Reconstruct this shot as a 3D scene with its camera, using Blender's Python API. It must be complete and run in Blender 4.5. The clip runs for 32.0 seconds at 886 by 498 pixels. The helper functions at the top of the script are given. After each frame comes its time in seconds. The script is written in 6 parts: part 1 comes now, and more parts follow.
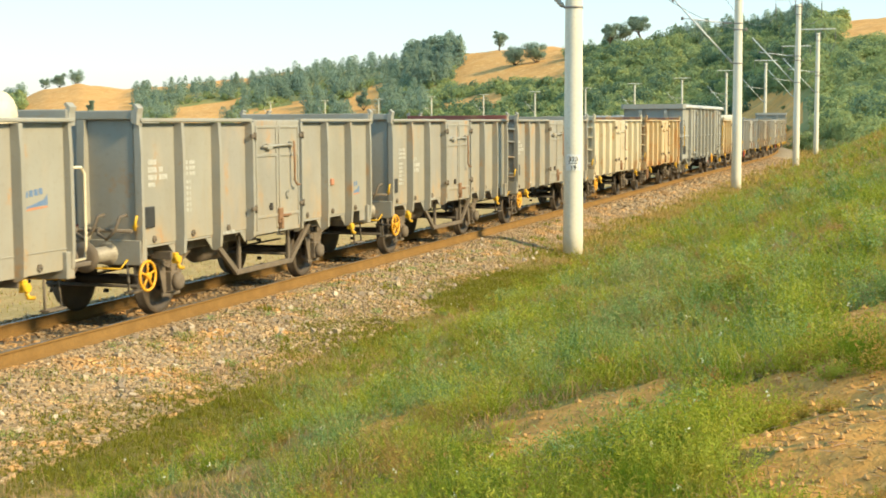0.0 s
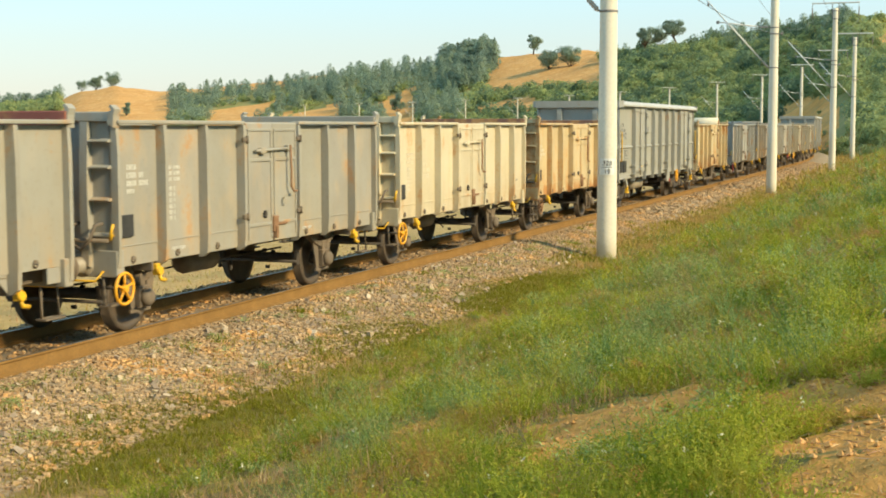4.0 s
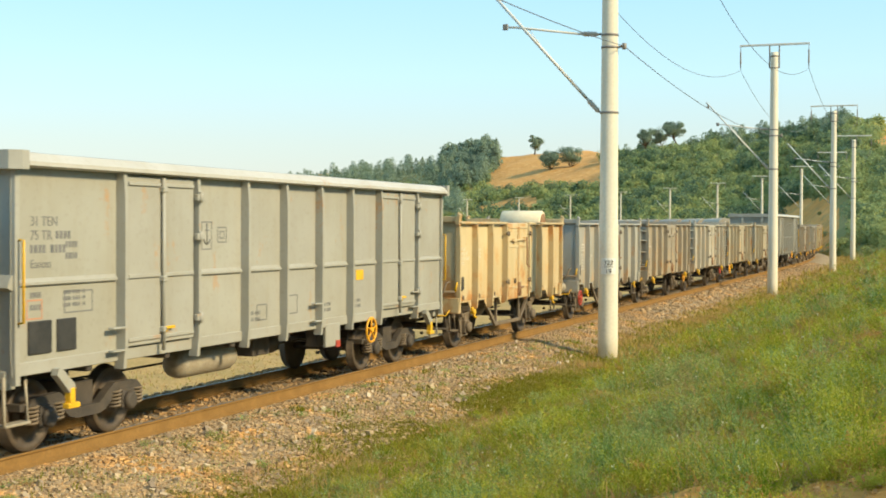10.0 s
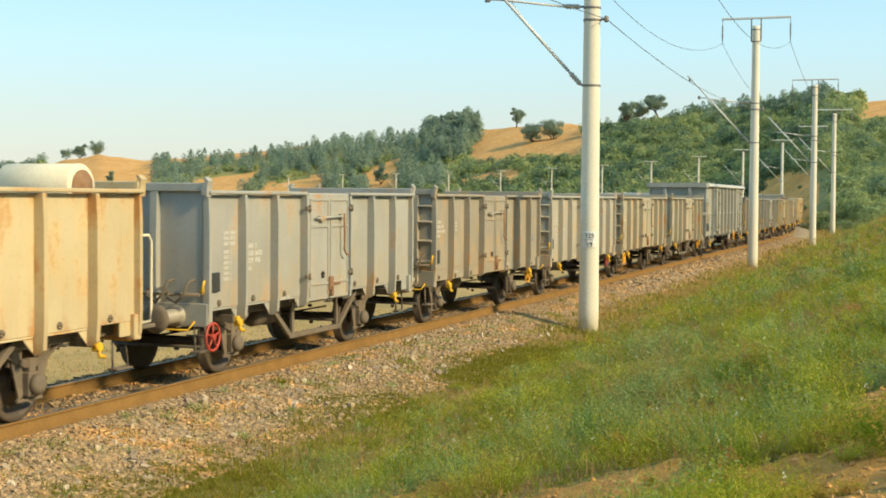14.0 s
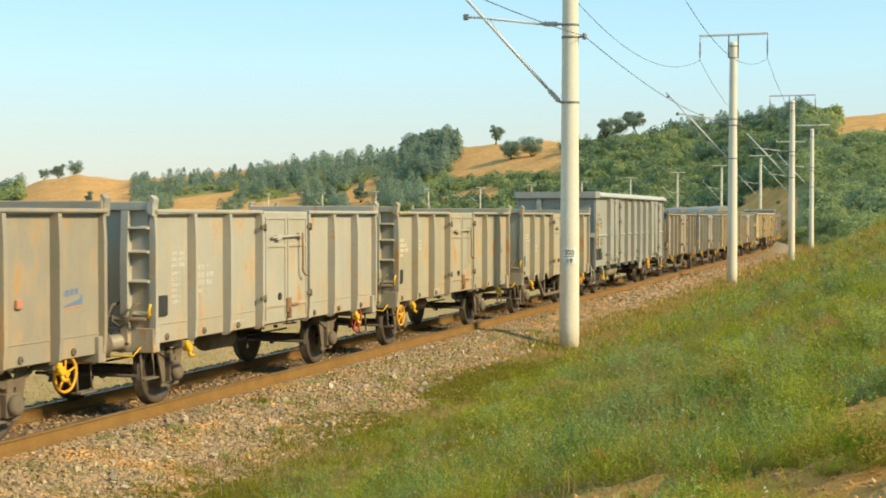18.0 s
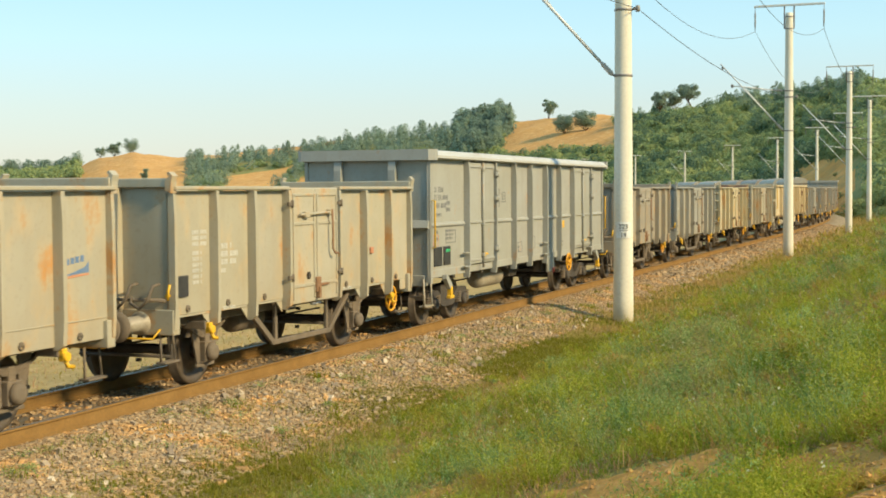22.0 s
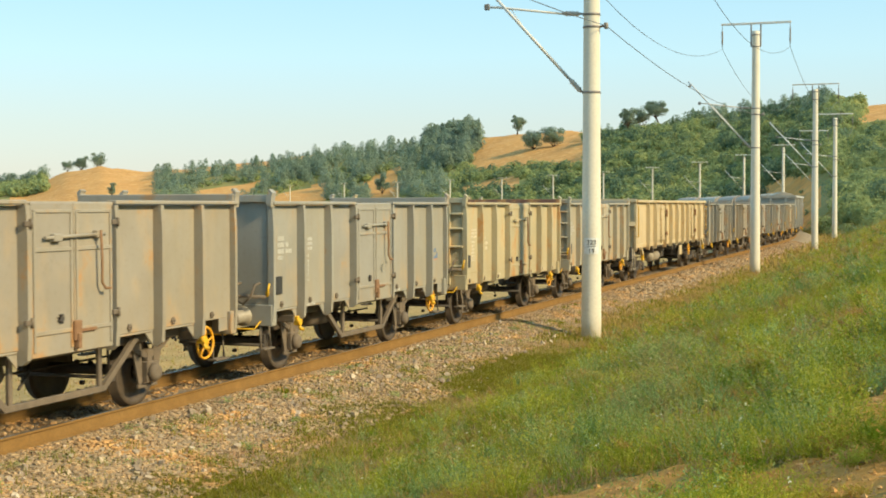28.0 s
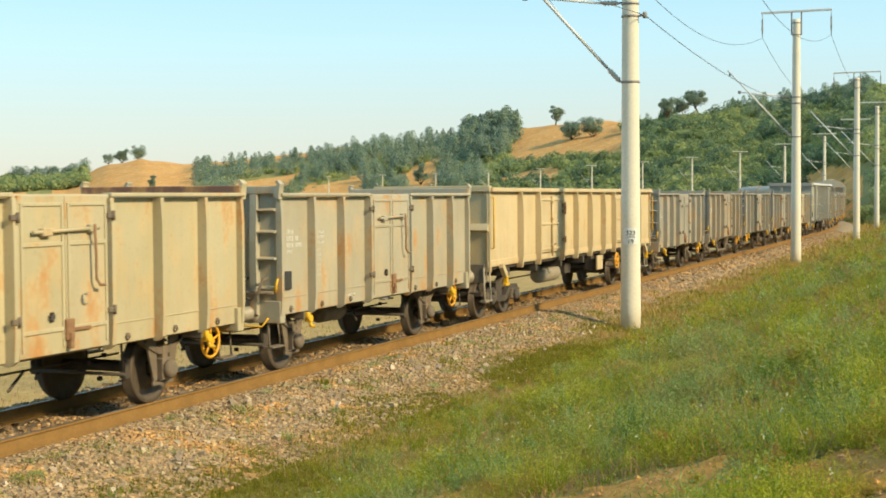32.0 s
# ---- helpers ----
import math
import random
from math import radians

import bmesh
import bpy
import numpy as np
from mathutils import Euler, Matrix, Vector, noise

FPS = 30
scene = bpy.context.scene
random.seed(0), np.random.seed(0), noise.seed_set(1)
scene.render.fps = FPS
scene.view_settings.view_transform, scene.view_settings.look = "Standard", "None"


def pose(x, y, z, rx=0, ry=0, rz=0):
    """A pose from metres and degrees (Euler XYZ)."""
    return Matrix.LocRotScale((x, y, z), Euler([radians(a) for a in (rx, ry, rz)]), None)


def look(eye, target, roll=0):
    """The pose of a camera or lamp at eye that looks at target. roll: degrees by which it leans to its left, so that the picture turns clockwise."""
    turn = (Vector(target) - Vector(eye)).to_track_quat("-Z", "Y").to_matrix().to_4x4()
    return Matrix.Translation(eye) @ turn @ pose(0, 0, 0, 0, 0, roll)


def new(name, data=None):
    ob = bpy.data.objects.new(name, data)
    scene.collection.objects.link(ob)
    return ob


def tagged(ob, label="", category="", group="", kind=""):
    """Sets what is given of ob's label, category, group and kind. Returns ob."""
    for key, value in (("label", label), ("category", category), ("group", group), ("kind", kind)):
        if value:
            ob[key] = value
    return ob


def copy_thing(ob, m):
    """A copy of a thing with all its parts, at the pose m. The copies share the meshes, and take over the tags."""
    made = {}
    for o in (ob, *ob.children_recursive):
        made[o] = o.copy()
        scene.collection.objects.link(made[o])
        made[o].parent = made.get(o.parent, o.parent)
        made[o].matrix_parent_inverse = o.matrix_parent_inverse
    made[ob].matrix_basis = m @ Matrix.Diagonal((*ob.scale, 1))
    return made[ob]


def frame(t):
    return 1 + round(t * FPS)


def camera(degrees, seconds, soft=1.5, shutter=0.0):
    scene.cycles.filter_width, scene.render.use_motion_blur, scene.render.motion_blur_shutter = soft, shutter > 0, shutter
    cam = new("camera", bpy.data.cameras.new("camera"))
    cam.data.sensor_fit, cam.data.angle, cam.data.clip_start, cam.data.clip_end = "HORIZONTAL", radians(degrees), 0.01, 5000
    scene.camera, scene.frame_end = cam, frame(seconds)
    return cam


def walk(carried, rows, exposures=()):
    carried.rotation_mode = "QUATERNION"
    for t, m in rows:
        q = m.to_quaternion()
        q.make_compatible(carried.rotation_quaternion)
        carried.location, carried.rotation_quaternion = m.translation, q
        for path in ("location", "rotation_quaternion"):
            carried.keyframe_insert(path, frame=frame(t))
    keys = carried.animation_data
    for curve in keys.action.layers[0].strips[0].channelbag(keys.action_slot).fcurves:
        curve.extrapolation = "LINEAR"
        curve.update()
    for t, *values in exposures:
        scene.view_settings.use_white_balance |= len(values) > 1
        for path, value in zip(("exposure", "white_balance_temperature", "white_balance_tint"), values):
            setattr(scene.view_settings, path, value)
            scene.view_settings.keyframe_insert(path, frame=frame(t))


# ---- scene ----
LENS = 36.33          # degrees across the width
EYE = Vector((0.0, 0.0, 2.90))
cam = camera(LENS, 32.0, soft=1.8, shutter=0.2)


def view(yaw, pitch, roll):
    """A turn of the camera on its spot: yaw to the right and pitch up, in degrees."""
    a, b = radians(yaw), radians(pitch)
    return look(EYE, EYE + Vector((math.sin(a) * math.cos(b), math.cos(a) * math.cos(b), math.sin(b))), roll)


walk(cam, [
    (0, view(1.120, -5.331, -0.289)),
    (0.5, view(0.827, -5.608, -0.529)),
    (1, view(-1.226, -5.141, -0.509)),
    (1.5, view(-1.732, -5.027, -0.461)),
    (2, view(-1.979, -4.909, -0.623)),
    (2.5, view(-2.458, -4.963, -0.744)),
    (4.5, view(0.284, -5.204, 0.228)),
    (5, view(0.337, -3.870, 0.354)),
    (5.5, view(0.179, -1.720, -0.072)),
    (6, view(-0.000, -0.855, -0.000)),
    (6.5, view(-0.709, -1.662, -0.015)),
    (7, view(-0.348, -1.595, -0.200)),
    (7.5, view(-0.722, -2.143, -0.687)),
    (8, view(-1.508, -1.993, -0.456)),
    (8.5, view(-1.460, -2.148, 0.300)),
    (9, view(-1.433, -1.584, -0.028)),
    (9.5, view(-1.036, -1.060, 0.042)),
    (10, view(-0.347, -1.006, 0.276)),
    (10.5, view(0.282, -1.141, 0.099)),
    (11, view(0.944, -1.353, 0.123)),
    (11.5, view(0.652, -1.206, 0.517)),
    (12, view(0.390, -1.244, 0.650)),
    (12.5, view(-0.047, -1.303, 0.367)),
    (13, view(0.723, -1.656, 0.380)),
    (13.5, view(0.616, -2.016, 0.567)),
    (14, view(0.452, -2.163, 0.451)),
    (14.5, view(0.502, -2.170, 0.357)),
    (16.5, view(0.587, -1.732, 0.301)),
    (17, view(0.843, -1.797, 0.410)),
    (17.5, view(1.814, -1.807, 0.058)),
    (18, view(1.285, -1.416, 0.059)),
    (18.5, view(0.241, -1.852, 0.436)),
    (19, view(0.311, -2.166, 0.243)),
    (19.5, view(0.635, -2.208, 0.528)),
    (20, view(0.733, -2.492, 0.233)),
    (20.5, view(0.186, -2.312, -0.184)),
    (21, view(-0.176, -2.302, -0.211)),
    (21.5, view(-0.503, -2.464, -0.034)),
    (22, view(-0.975, -2.466, -0.356)),
    (22.5, view(-1.850, -2.436, -0.389)),
    (23, view(-2.642, -2.414, -0.210)),
    (23.5, view(-2.677, -2.494, -0.205)),
    (24, view(-1.618, -2.609, 0.420)),
    (24.5, view(-1.560, -2.491, 0.743)),
    (25, view(-0.839, -2.316, 0.050)),
    (25.5, view(0.027, -2.406, -0.268)),
    (26, view(0.585, -2.061, 0.079)),
    (26.5, view(0.565, -1.939, 0.038)),
    (28.5, view(0.310, -1.797, -0.164)),
    (29, view(0.237, -1.880, -0.160)),
    (29.5, view(-0.031, -1.811, -0.120)),
    (30, view(-0.386, -1.736, -0.127)),
    (30.5, view(-0.543, -1.822, -0.003)),
    (31, view(-1.038, -1.913, 0.213)),
    (31.5, view(-1.275, -1.971, -0.010)),
    (32, view(-1.276, -2.189, -0.386)),
], [(0.0, 0.90, 7120, 3), (0.8, 0.61, 7120, 3), (2.5, 0.58, 7180, 3), (4.6, 0.66, 7200, 3), (6.0, 0.24, 7050, 2), (7.0, 0.45, 7180, 3), (8.0, 0.51, 7180, 3), (10.0, 0.63, 7200, 3), (11.0, 0.68, 7220, 3), (12.0, 0.58, 7220, 3), (13.0, 0.54, 7220, 3), (32.0, 0.55, 7250, 3)])

# ---- light ----
SUN_FROM = Vector((0.742, -0.4285, 0.515)).normalized()
world = bpy.data.worlds.new("world")
scene.world = world
world.use_nodes = True
wn = world.node_tree
sky = wn.nodes.new("ShaderNodeTexSky")
sky.sky_type, sky.sun_disc = "NISHITA", False
sky.sun_elevation = math.asin(SUN_FROM.z)
sky.sun_rotation = math.atan2(SUN_FROM.x, SUN_FROM.y)
sky.air_density, sky.dust_density, sky.ozone_density = 1.0, 0.35, 1.8
# morning haze evens out the blue overhead and the glare along the horizon
haze = wn.nodes.new("ShaderNodeMix")
haze.data_type = "RGBA"
haze.inputs[0].default_value = 0.75
aim, up = wn.nodes.new("ShaderNodeTexCoord"), wn.nodes.new("ShaderNodeSeparateXYZ")
tone = wn.nodes.new("ShaderNodeValToRGB")
tone.color_ramp.elements.new(0.3)
tone.color_ramp.elements.new(0.4)
tone.color_ramp.elements.new(0.6)
for e, (place, c) in zip(tone.color_ramp.elements, ((0.0, (3.35, 3.25, 3.55)), (0.06, (3.35, 4.05, 4.6)), (0.11, (3.1, 4.85, 6.1)), (0.19, (2.3, 4.5, 6.5)), (1.0, (2.0, 3.6, 5.4)))):
    e.position, e.color = place, (*c, 1)
wn.links.new(aim.outputs["Generated"], up.inputs[0])
wn.links.new(up.outputs[2], tone.inputs[0])
wn.links.new(tone.outputs[0], haze.inputs[7])
wn.links.new(sky.outputs[0], haze.inputs[6])
wn.links.new(haze.outputs[2], wn.nodes["Background"].inputs[0])
wn.nodes["Background"].inputs[1].default_value = 0.128
sun = new("sun", bpy.data.lights.new("sun", "SUN"))
sun.data.energy, sun.data.angle, sun.data.color = 3.8, radians(7.0), (1.0, 0.81, 0.54)
sun.matrix_world = look(SUN_FROM * 50, (0, 0, 0))


# ---- materials ----
class Mat:
    """A small builder of node materials."""

    def __init__(self, name, rough=0.6, metal=0.0):
        self.m = bpy.data.materials.new(name)
        self.m.use_nodes = True
        self.t = self.m.node_tree
        self.b = self.t.nodes["Principled BSDF"]
        self.b.inputs["Roughness"].default_value = rough
        self.b.inputs["Metallic"].default_value = metal
        if rough > 0.84:
            self.b.inputs["Specular IOR Level"].default_value = 0.1
        self.co = self.t.nodes.new("ShaderNodeTexCoord")

    def put(self, kind, operation="", blend_type=""):
        n = self.t.nodes.new(kind)
        if operation:
            n.operation = operation
        if blend_type:
            n.data_type, n.blend_type = "RGBA", blend_type
        return n

    def link(self, a, b):
        self.t.links.new(a, b)

    def noise(self, scale, detail=4.0, rough=0.6, stretch=(1, 1, 1), space="Object"):
        mp = self.put("ShaderNodeMapping")
        mp.inputs["Scale"].default_value = stretch
        self.link(self.co.outputs[space], mp.inputs[0])
        n = self.put("ShaderNodeTexNoise")
        n.inputs["Scale"].default_value, n.inputs["Detail"].default_value = scale, detail
        n.inputs["Roughness"].default_value = rough
        self.link(mp.outputs[0], n.inputs["Vector"])
        return n.outputs["Fac"]

    def ramp(self, fac, *stops):
        r = self.put("ShaderNodeValToRGB")
        while len(r.color_ramp.elements) < len(stops):
            r.color_ramp.elements.new(0.5)
        for e, (p, c) in zip(r.color_ramp.elements, stops):
            e.position = p
            e.color = (*c, 1) if len(c) == 3 else c
        self.link(fac, r.inputs[0])
        return r.outputs[0]

    def mask(self, fac, lo, hi):
        return self.ramp(fac, (lo, (0, 0, 0)), (hi, (1, 1, 1)))

    def mix(self, fac, a, b, blend="MIX"):
        n = self.put("ShaderNodeMix", blend_type=blend)
        for sock, v in ((n.inputs[0], fac), (n.inputs[6], a), (n.inputs[7], b)):
            if isinstance(v, (int, float)):
                sock.default_value = v
            elif isinstance(v, tuple):
                sock.default_value = (*v, 1)
            else:
                self.link(v, sock)
        return n.outputs[2]

    def math(self, op, a, b):
        n = self.put("ShaderNodeMath", operation=op)
        for sock, v in zip(n.inputs, (a, b)):
            if isinstance(v, (int, float)):
                sock.default_value = v
            else:
                self.link(v, sock)
        return n.outputs[0]

    def done(self, color, bump=None, strength=0.3, dist=0.01, rough=None):
        if isinstance(color, tuple):
            self.b.inputs["Base Color"].default_value = (*color, 1)
        else:
            self.link(color, self.b.inputs["Base Color"])
        if bump is not None:
            n = self.put("ShaderNodeBump")
            n.inputs["Strength"].default_value, n.inputs["Distance"].default_value = strength, dist
            self.link(bump, n.inputs["Height"])
            self.link(n.outputs[0], self.b.inputs["Normal"])
        if rough is not None:
            self.link(rough, self.b.inputs["Roughness"])
        return self.m


def paint_mat(name, rust_lo=0.60, rust_hi=0.72):
    """Weathered wagon paint: its colour comes from the object, its rust from the object's alpha."""
    k = Mat(name, 0.55)
    info = k.put("ShaderNodeObjectInfo")
    add = k.put("ShaderNodeVectorMath", operation="ADD")
    k.link(k.co.outputs["Object"], add.inputs[0])
    rnd = k.put("ShaderNodeCombineXYZ")
    k.link(k.math("MULTIPLY", info.outputs["Random"], 40.0), rnd.inputs[0])
    k.link(rnd.outputs[0], add.inputs[1])

    def tex(scale, stretch, detail=4.0):
        mp = k.put("ShaderNodeMapping")
        mp.inputs["Scale"].default_value = stretch
        k.link(add.outputs[0], mp.inputs[0])
        n = k.put("ShaderNodeTexNoise")
        n.inputs["Scale"].default_value, n.inputs["Detail"].default_value = scale, detail
        k.link(mp.outputs[0], n.inputs["Vector"])
        return n.outputs["Fac"]

    big, fine, streak = tex(1.1, (1, 1, 1)), tex(14, (1, 1, 1), 6), tex(3.2, (1.6, 1.6, 0.22), 5)
    stain = tex(2.3, (1.0, 1.0, 0.55), 5)
    base = k.mix(k.mask(big, 0.35, 0.7), info.outputs["Color"], (0.88, 0.86, 0.82), "MULTIPLY")
    base = k.mix(k.mask(streak, 0.5, 0.78), base, (0.95, 0.93, 0.89), "MULTIPLY")
    base = k.mix(k.mask(fine, 0.55, 0.8), base, (0.88, 0.86, 0.83), "MULTIPLY")
    amount = k.math("ADD", k.math("MULTIPLY", stain, 0.62), k.math("MULTIPLY", streak, 0.18))
    amount = k.math("ADD", amount, k.math("MULTIPLY", fine, 0.2))
    # tan road dust caught on the lower plates
    gen = k.put("ShaderNodeSeparateXYZ")
    k.link(k.co.outputs["Generated"], gen.inputs[0])
    dust = k.math("MULTIPLY", k.ramp(gen.outputs[2], (0.0, (1, 1, 1)), (0.45, (0, 0, 0))), k.mask(k.math("ADD", k.math("MULTIPLY", streak, 0.5), k.math("MULTIPLY", stain, 0.5)), 0.40, 0.62))
    base = k.mix(k.math("MULTIPLY", dust, k.math("MULTIPLY", k.mask(info.outputs["Alpha"], -0.3, 0.05), 0.55)), base, (0.36, 0.28, 0.18))
    # rust creeps in from the rims of each plate, and most of all along its foot
    sep = k.put("ShaderNodeSeparateXYZ")
    k.link(k.co.outputs["Generated"], sep.inputs[0])
    off = k.math("ABSOLUTE", k.math("SUBTRACT", sep.outputs[0], 0.5), 0.0)
    rim = k.math("ADD", k.math("MULTIPLY", k.mask(off, 0.40, 0.49), 0.4), k.math("ADD", k.ramp(sep.outputs[2], (0.0, (1, 1, 1)), (0.16, (0, 0, 0))), k.math("MULTIPLY", k.mask(sep.outputs[2], 0.93, 1.0), 0.6)))
    much = k.math("MAXIMUM", info.outputs["Alpha"], 0.0)
    edge = k.math("ADD", amount, k.math("MULTIPLY", info.outputs["Alpha"], 0.11))
    edge = k.math("ADD", edge, k.math("MULTIPLY", k.math("MULTIPLY", rim, much), 0.20))
    base = k.mix(k.math("MULTIPLY", k.mask(stain, 0.50, 0.70), k.math("MULTIPLY", k.math("MAXIMUM", info.outputs["Alpha"], 0.0), 1.1)), base, (0.66, 0.40, 0.15))
    rust = k.mix(fine, (0.30, 0.13, 0.05), (0.55, 0.30, 0.11))
    col = k.mix(k.mask(edge, rust_lo, rust_hi), base, rust)
    return k.done(col, fine, 0.12, 0.004)


PAINT = paint_mat("wagon_paint")


def simple(name, c1, c2, scale=6.0, rough=0.7, metal=0.0, bump=0.3, dist=0.01, stretch=(1, 1, 1), wear=0.4):
    k = Mat(name, rough, metal)
    n, f = k.noise(scale, 5, 0.6, stretch), k.noise(scale * 9, 4)
    col = k.mix(k.mask(n, 0.3, 0.7), c1, c2)
    col = k.mix(k.mask(f, 0.45, 0.75), col, tuple((1 - wear) * a + wear * b for a, b in zip(c2, (0.05, 0.04, 0.03))))
    return k.done(col, f, bump, dist)


IRON = simple("dusty_iron", (0.115, 0.095, 0.072), (0.20, 0.155, 0.11), 4, 0.8)
SOOT = simple("dark_iron", (0.038, 0.035, 0.033), (0.085, 0.07, 0.057), 5, 0.75)
RUSTY = simple("rusty_steel", (0.20, 0.095, 0.045), (0.32, 0.19, 0.10), 7, 0.8)
WHEELM = simple("wheel_steel", (0.065, 0.055, 0.047), (0.14, 0.105, 0.075), 5, 0.6, 0.3)
TREAD = simple("worn_tread", (0.36, 0.35, 0.33), (0.24, 0.22, 0.20), 8, 0.3, 0.9, 0.05)
ORANGE = simple("orange_enamel", (0.88, 0.43, 0.03), (0.76, 0.35, 0.025), 6, 0.45, 0, 0.05)
YELLOW = simple("yellow_enamel", (0.85, 0.50, 0.03), (0.70, 0.40, 0.03), 6, 0.45, 0, 0.05)
RED = simple("red_enamel", (0.48, 0.05, 0.03), (0.34, 0.05, 0.03), 6, 0.5, 0, 0.05)
BLACKP = simple("black_plate", (0.02, 0.022, 0.025), (0.05, 0.05, 0.05), 6, 0.5, 0, 0.05)
WHITEP = simple("white_lettering", (0.62, 0.61, 0.56), (0.46, 0.45, 0.40), 9, 0.6, 0, 0.02)
PALEP = simple("pale_lettering", (0.66, 0.61, 0.48), (0.58, 0.52, 0.40), 9, 0.6, 0, 0.02, 0.01, (1, 1, 1), 0.1)
DARKP = simple("dark_lettering", (0.10, 0.11, 0.12), (0.2, 0.2, 0.2), 9, 0.6, 0, 0.02)
BLUEP = simple("blue_lettering", (0.10, 0.19, 0.34), (0.16, 0.23, 0.36), 9, 0.6, 0, 0.02)
REDP = simple("red_lettering", (0.56, 0.22, 0.12), (0.5, 0.25, 0.15), 9, 0.6, 0, 0.02)
BUFFERM = simple("buffer_paint", (0.40, 0.36, 0.28), (0.30, 0.26, 0.20), 6, 0.5)
CANVAS = simple("cream_roll", (0.80, 0.72, 0.53), (0.72, 0.62, 0.44), 3, 0.7, 0, 0.1, 0.01, (1, 1, 1), 0.08)
RAILSIDE = simple("rail_rust", (0.21, 0.12, 0.042), (0.28, 0.165, 0.06), 3, 0.85)
RAILTOP = simple("rail_head", (0.34, 0.32, 0.29), (0.26, 0.24, 0.21), 6, 0.5, 0.8, 0.02)
SLEEPERM = simple("sleeper_concrete", (0.24, 0.19, 0.14), (0.33, 0.28, 0.22), 5, 0.9)
MASTM = simple("spun_concrete", (0.72, 0.68, 0.57), (0.66, 0.61, 0.50), 1.6, 0.85, 0, 0.06, 0.01, (1, 1, 0.3), 0.08)
GALV = simple("galvanised_steel", (0.72, 0.72, 0.70), (0.60, 0.60, 0.57), 6, 0.5, 0.0, 0.05, 0.01, (1, 1, 1), 0.15)
STEEL2 = simple("grey_steel", (0.20, 0.19, 0.18), (0.28, 0.26, 0.24), 6, 0.6, 0.3, 0.1)
CERAMIC = simple("insulator_ceramic", (0.52, 0.47, 0.40), (0.40, 0.34, 0.28), 8, 0.35, 0, 0.05)
WIREM = simple("dark_wire", (0.13, 0.13, 0.14), (0.18, 0.18, 0.18), 3, 0.6, 0.4, 0.0)


def stone_mat(name, wash):
    k = Mat(name, 0.9)
    geo = k.put("ShaderNodeNewGeometry")
    n, f = k.noise(1.0, 3, 0.6, (1, 1, 1)), k.noise(30, 4)
    tone = k.ramp(geo.outputs["Random Per Island"], (0.0, (0.25, 0.205, 0.16)), (0.3, (0.36, 0.31, 0.24)), (0.62, (0.45, 0.385, 0.30)),
                  (0.86, (0.54, 0.42, 0.28)), (1.0, (0.64, 0.55, 0.42)))
    col = k.mix(k.mask(f, 0.4, 0.8), tone, (0.75, 0.62, 0.5), "MULTIPLY")
    col = k.mix(k.mask(n, 0.52, 0.64), col, (1.30, 1.08, 0.80), "MULTIPLY")
    col = k.mix(1.0, col, wash, "MULTIPLY")
    return k.done(col, f, 0.4, 0.006)


STONE = stone_mat("ballast_stone", (0.98, 0.89, 0.76))
CRIBSTONE = stone_mat("dirty_stone", (0.90, 0.78, 0.62))


def stone_part_mat():
    k = Mat("loose_stone", 0.9)
    info = k.put("ShaderNodeObjectInfo")
    f = k.noise(30, 4)
    tone = k.ramp(info.outputs["Random"], (0.0, (0.28, 0.23, 0.18)), (0.4, (0.40, 0.34, 0.27)), (0.75, (0.52, 0.43, 0.31)), (1.0, (0.66, 0.60, 0.50)))
    return k.done(k.mix(k.mask(f, 0.4, 0.8), tone, (0.75, 0.62, 0.5), "MULTIPLY"), f, 0.4, 0.006)


STONEPART = stone_part_mat()


def leaf_mat(name, stops, rough=0.65, translucent=0.25, patch=None):
    """Foliage: a hue for each blade or leaf, and patches of another tone over the ground."""
    k = Mat(name, rough)
    k.b.inputs["Specular IOR Level"].default_value = 0.15
    geo = k.put("ShaderNodeNewGeometry")
    col = k.ramp(geo.outputs["Random Per Island"], *stops)
    for i, (scale, lo, hi, tone) in enumerate(patch or ()):
        n = k.noise(scale, 4, 0.6, (1, 1, 1 + 0.37 * i))
        col = k.mix(k.mask(n, lo, hi), col, tone)
    k.b.inputs["Base Color"].default_value = (0.1, 0.15, 0.05, 1)
    k.done(col)
    tr = k.put("ShaderNodeBsdfTranslucent")
    k.link(col, tr.inputs[0])
    mx = k.put("ShaderNodeMixShader")
    mx.inputs[0].default_value = translucent
    out = k.t.nodes["Material Output"]
    k.link(k.b.outputs[0], mx.inputs[1])
    k.link(tr.outputs[0], mx.inputs[2])
    k.link(mx.outputs[0], out.inputs[0])
    return k.m


GRASS = leaf_mat("meadow_grass", ((0.0, (0.19, 0.17, 0.02)), (0.35, (0.30, 0.28, 0.03)), (0.6, (0.41, 0.36, 0.05)), (0.8, (0.52, 0.40, 0.12)), (1.0, (0.66, 0.51, 0.25))), translucent=0.45,
                 patch=((0.30, 0.50, 0.64, (0.22, 0.23, 0.025)), (0.42, 0.46, 0.58, (0.47, 0.32, 0.12)), (1.5, 0.48, 0.62, (0.52, 0.35, 0.14)), (2.6, 0.55, 0.68, (0.12, 0.15, 0.02))))
OLIVE = leaf_mat("olive_grass", ((0.0, (0.15, 0.17, 0.012)), (0.4, (0.20, 0.22, 0.018)), (0.8, (0.29, 0.29, 0.03)), (1.0, (0.40, 0.34, 0.08))), translucent=0.45, patch=((0.9, 0.54, 0.7, (0.30, 0.24, 0.06)),))
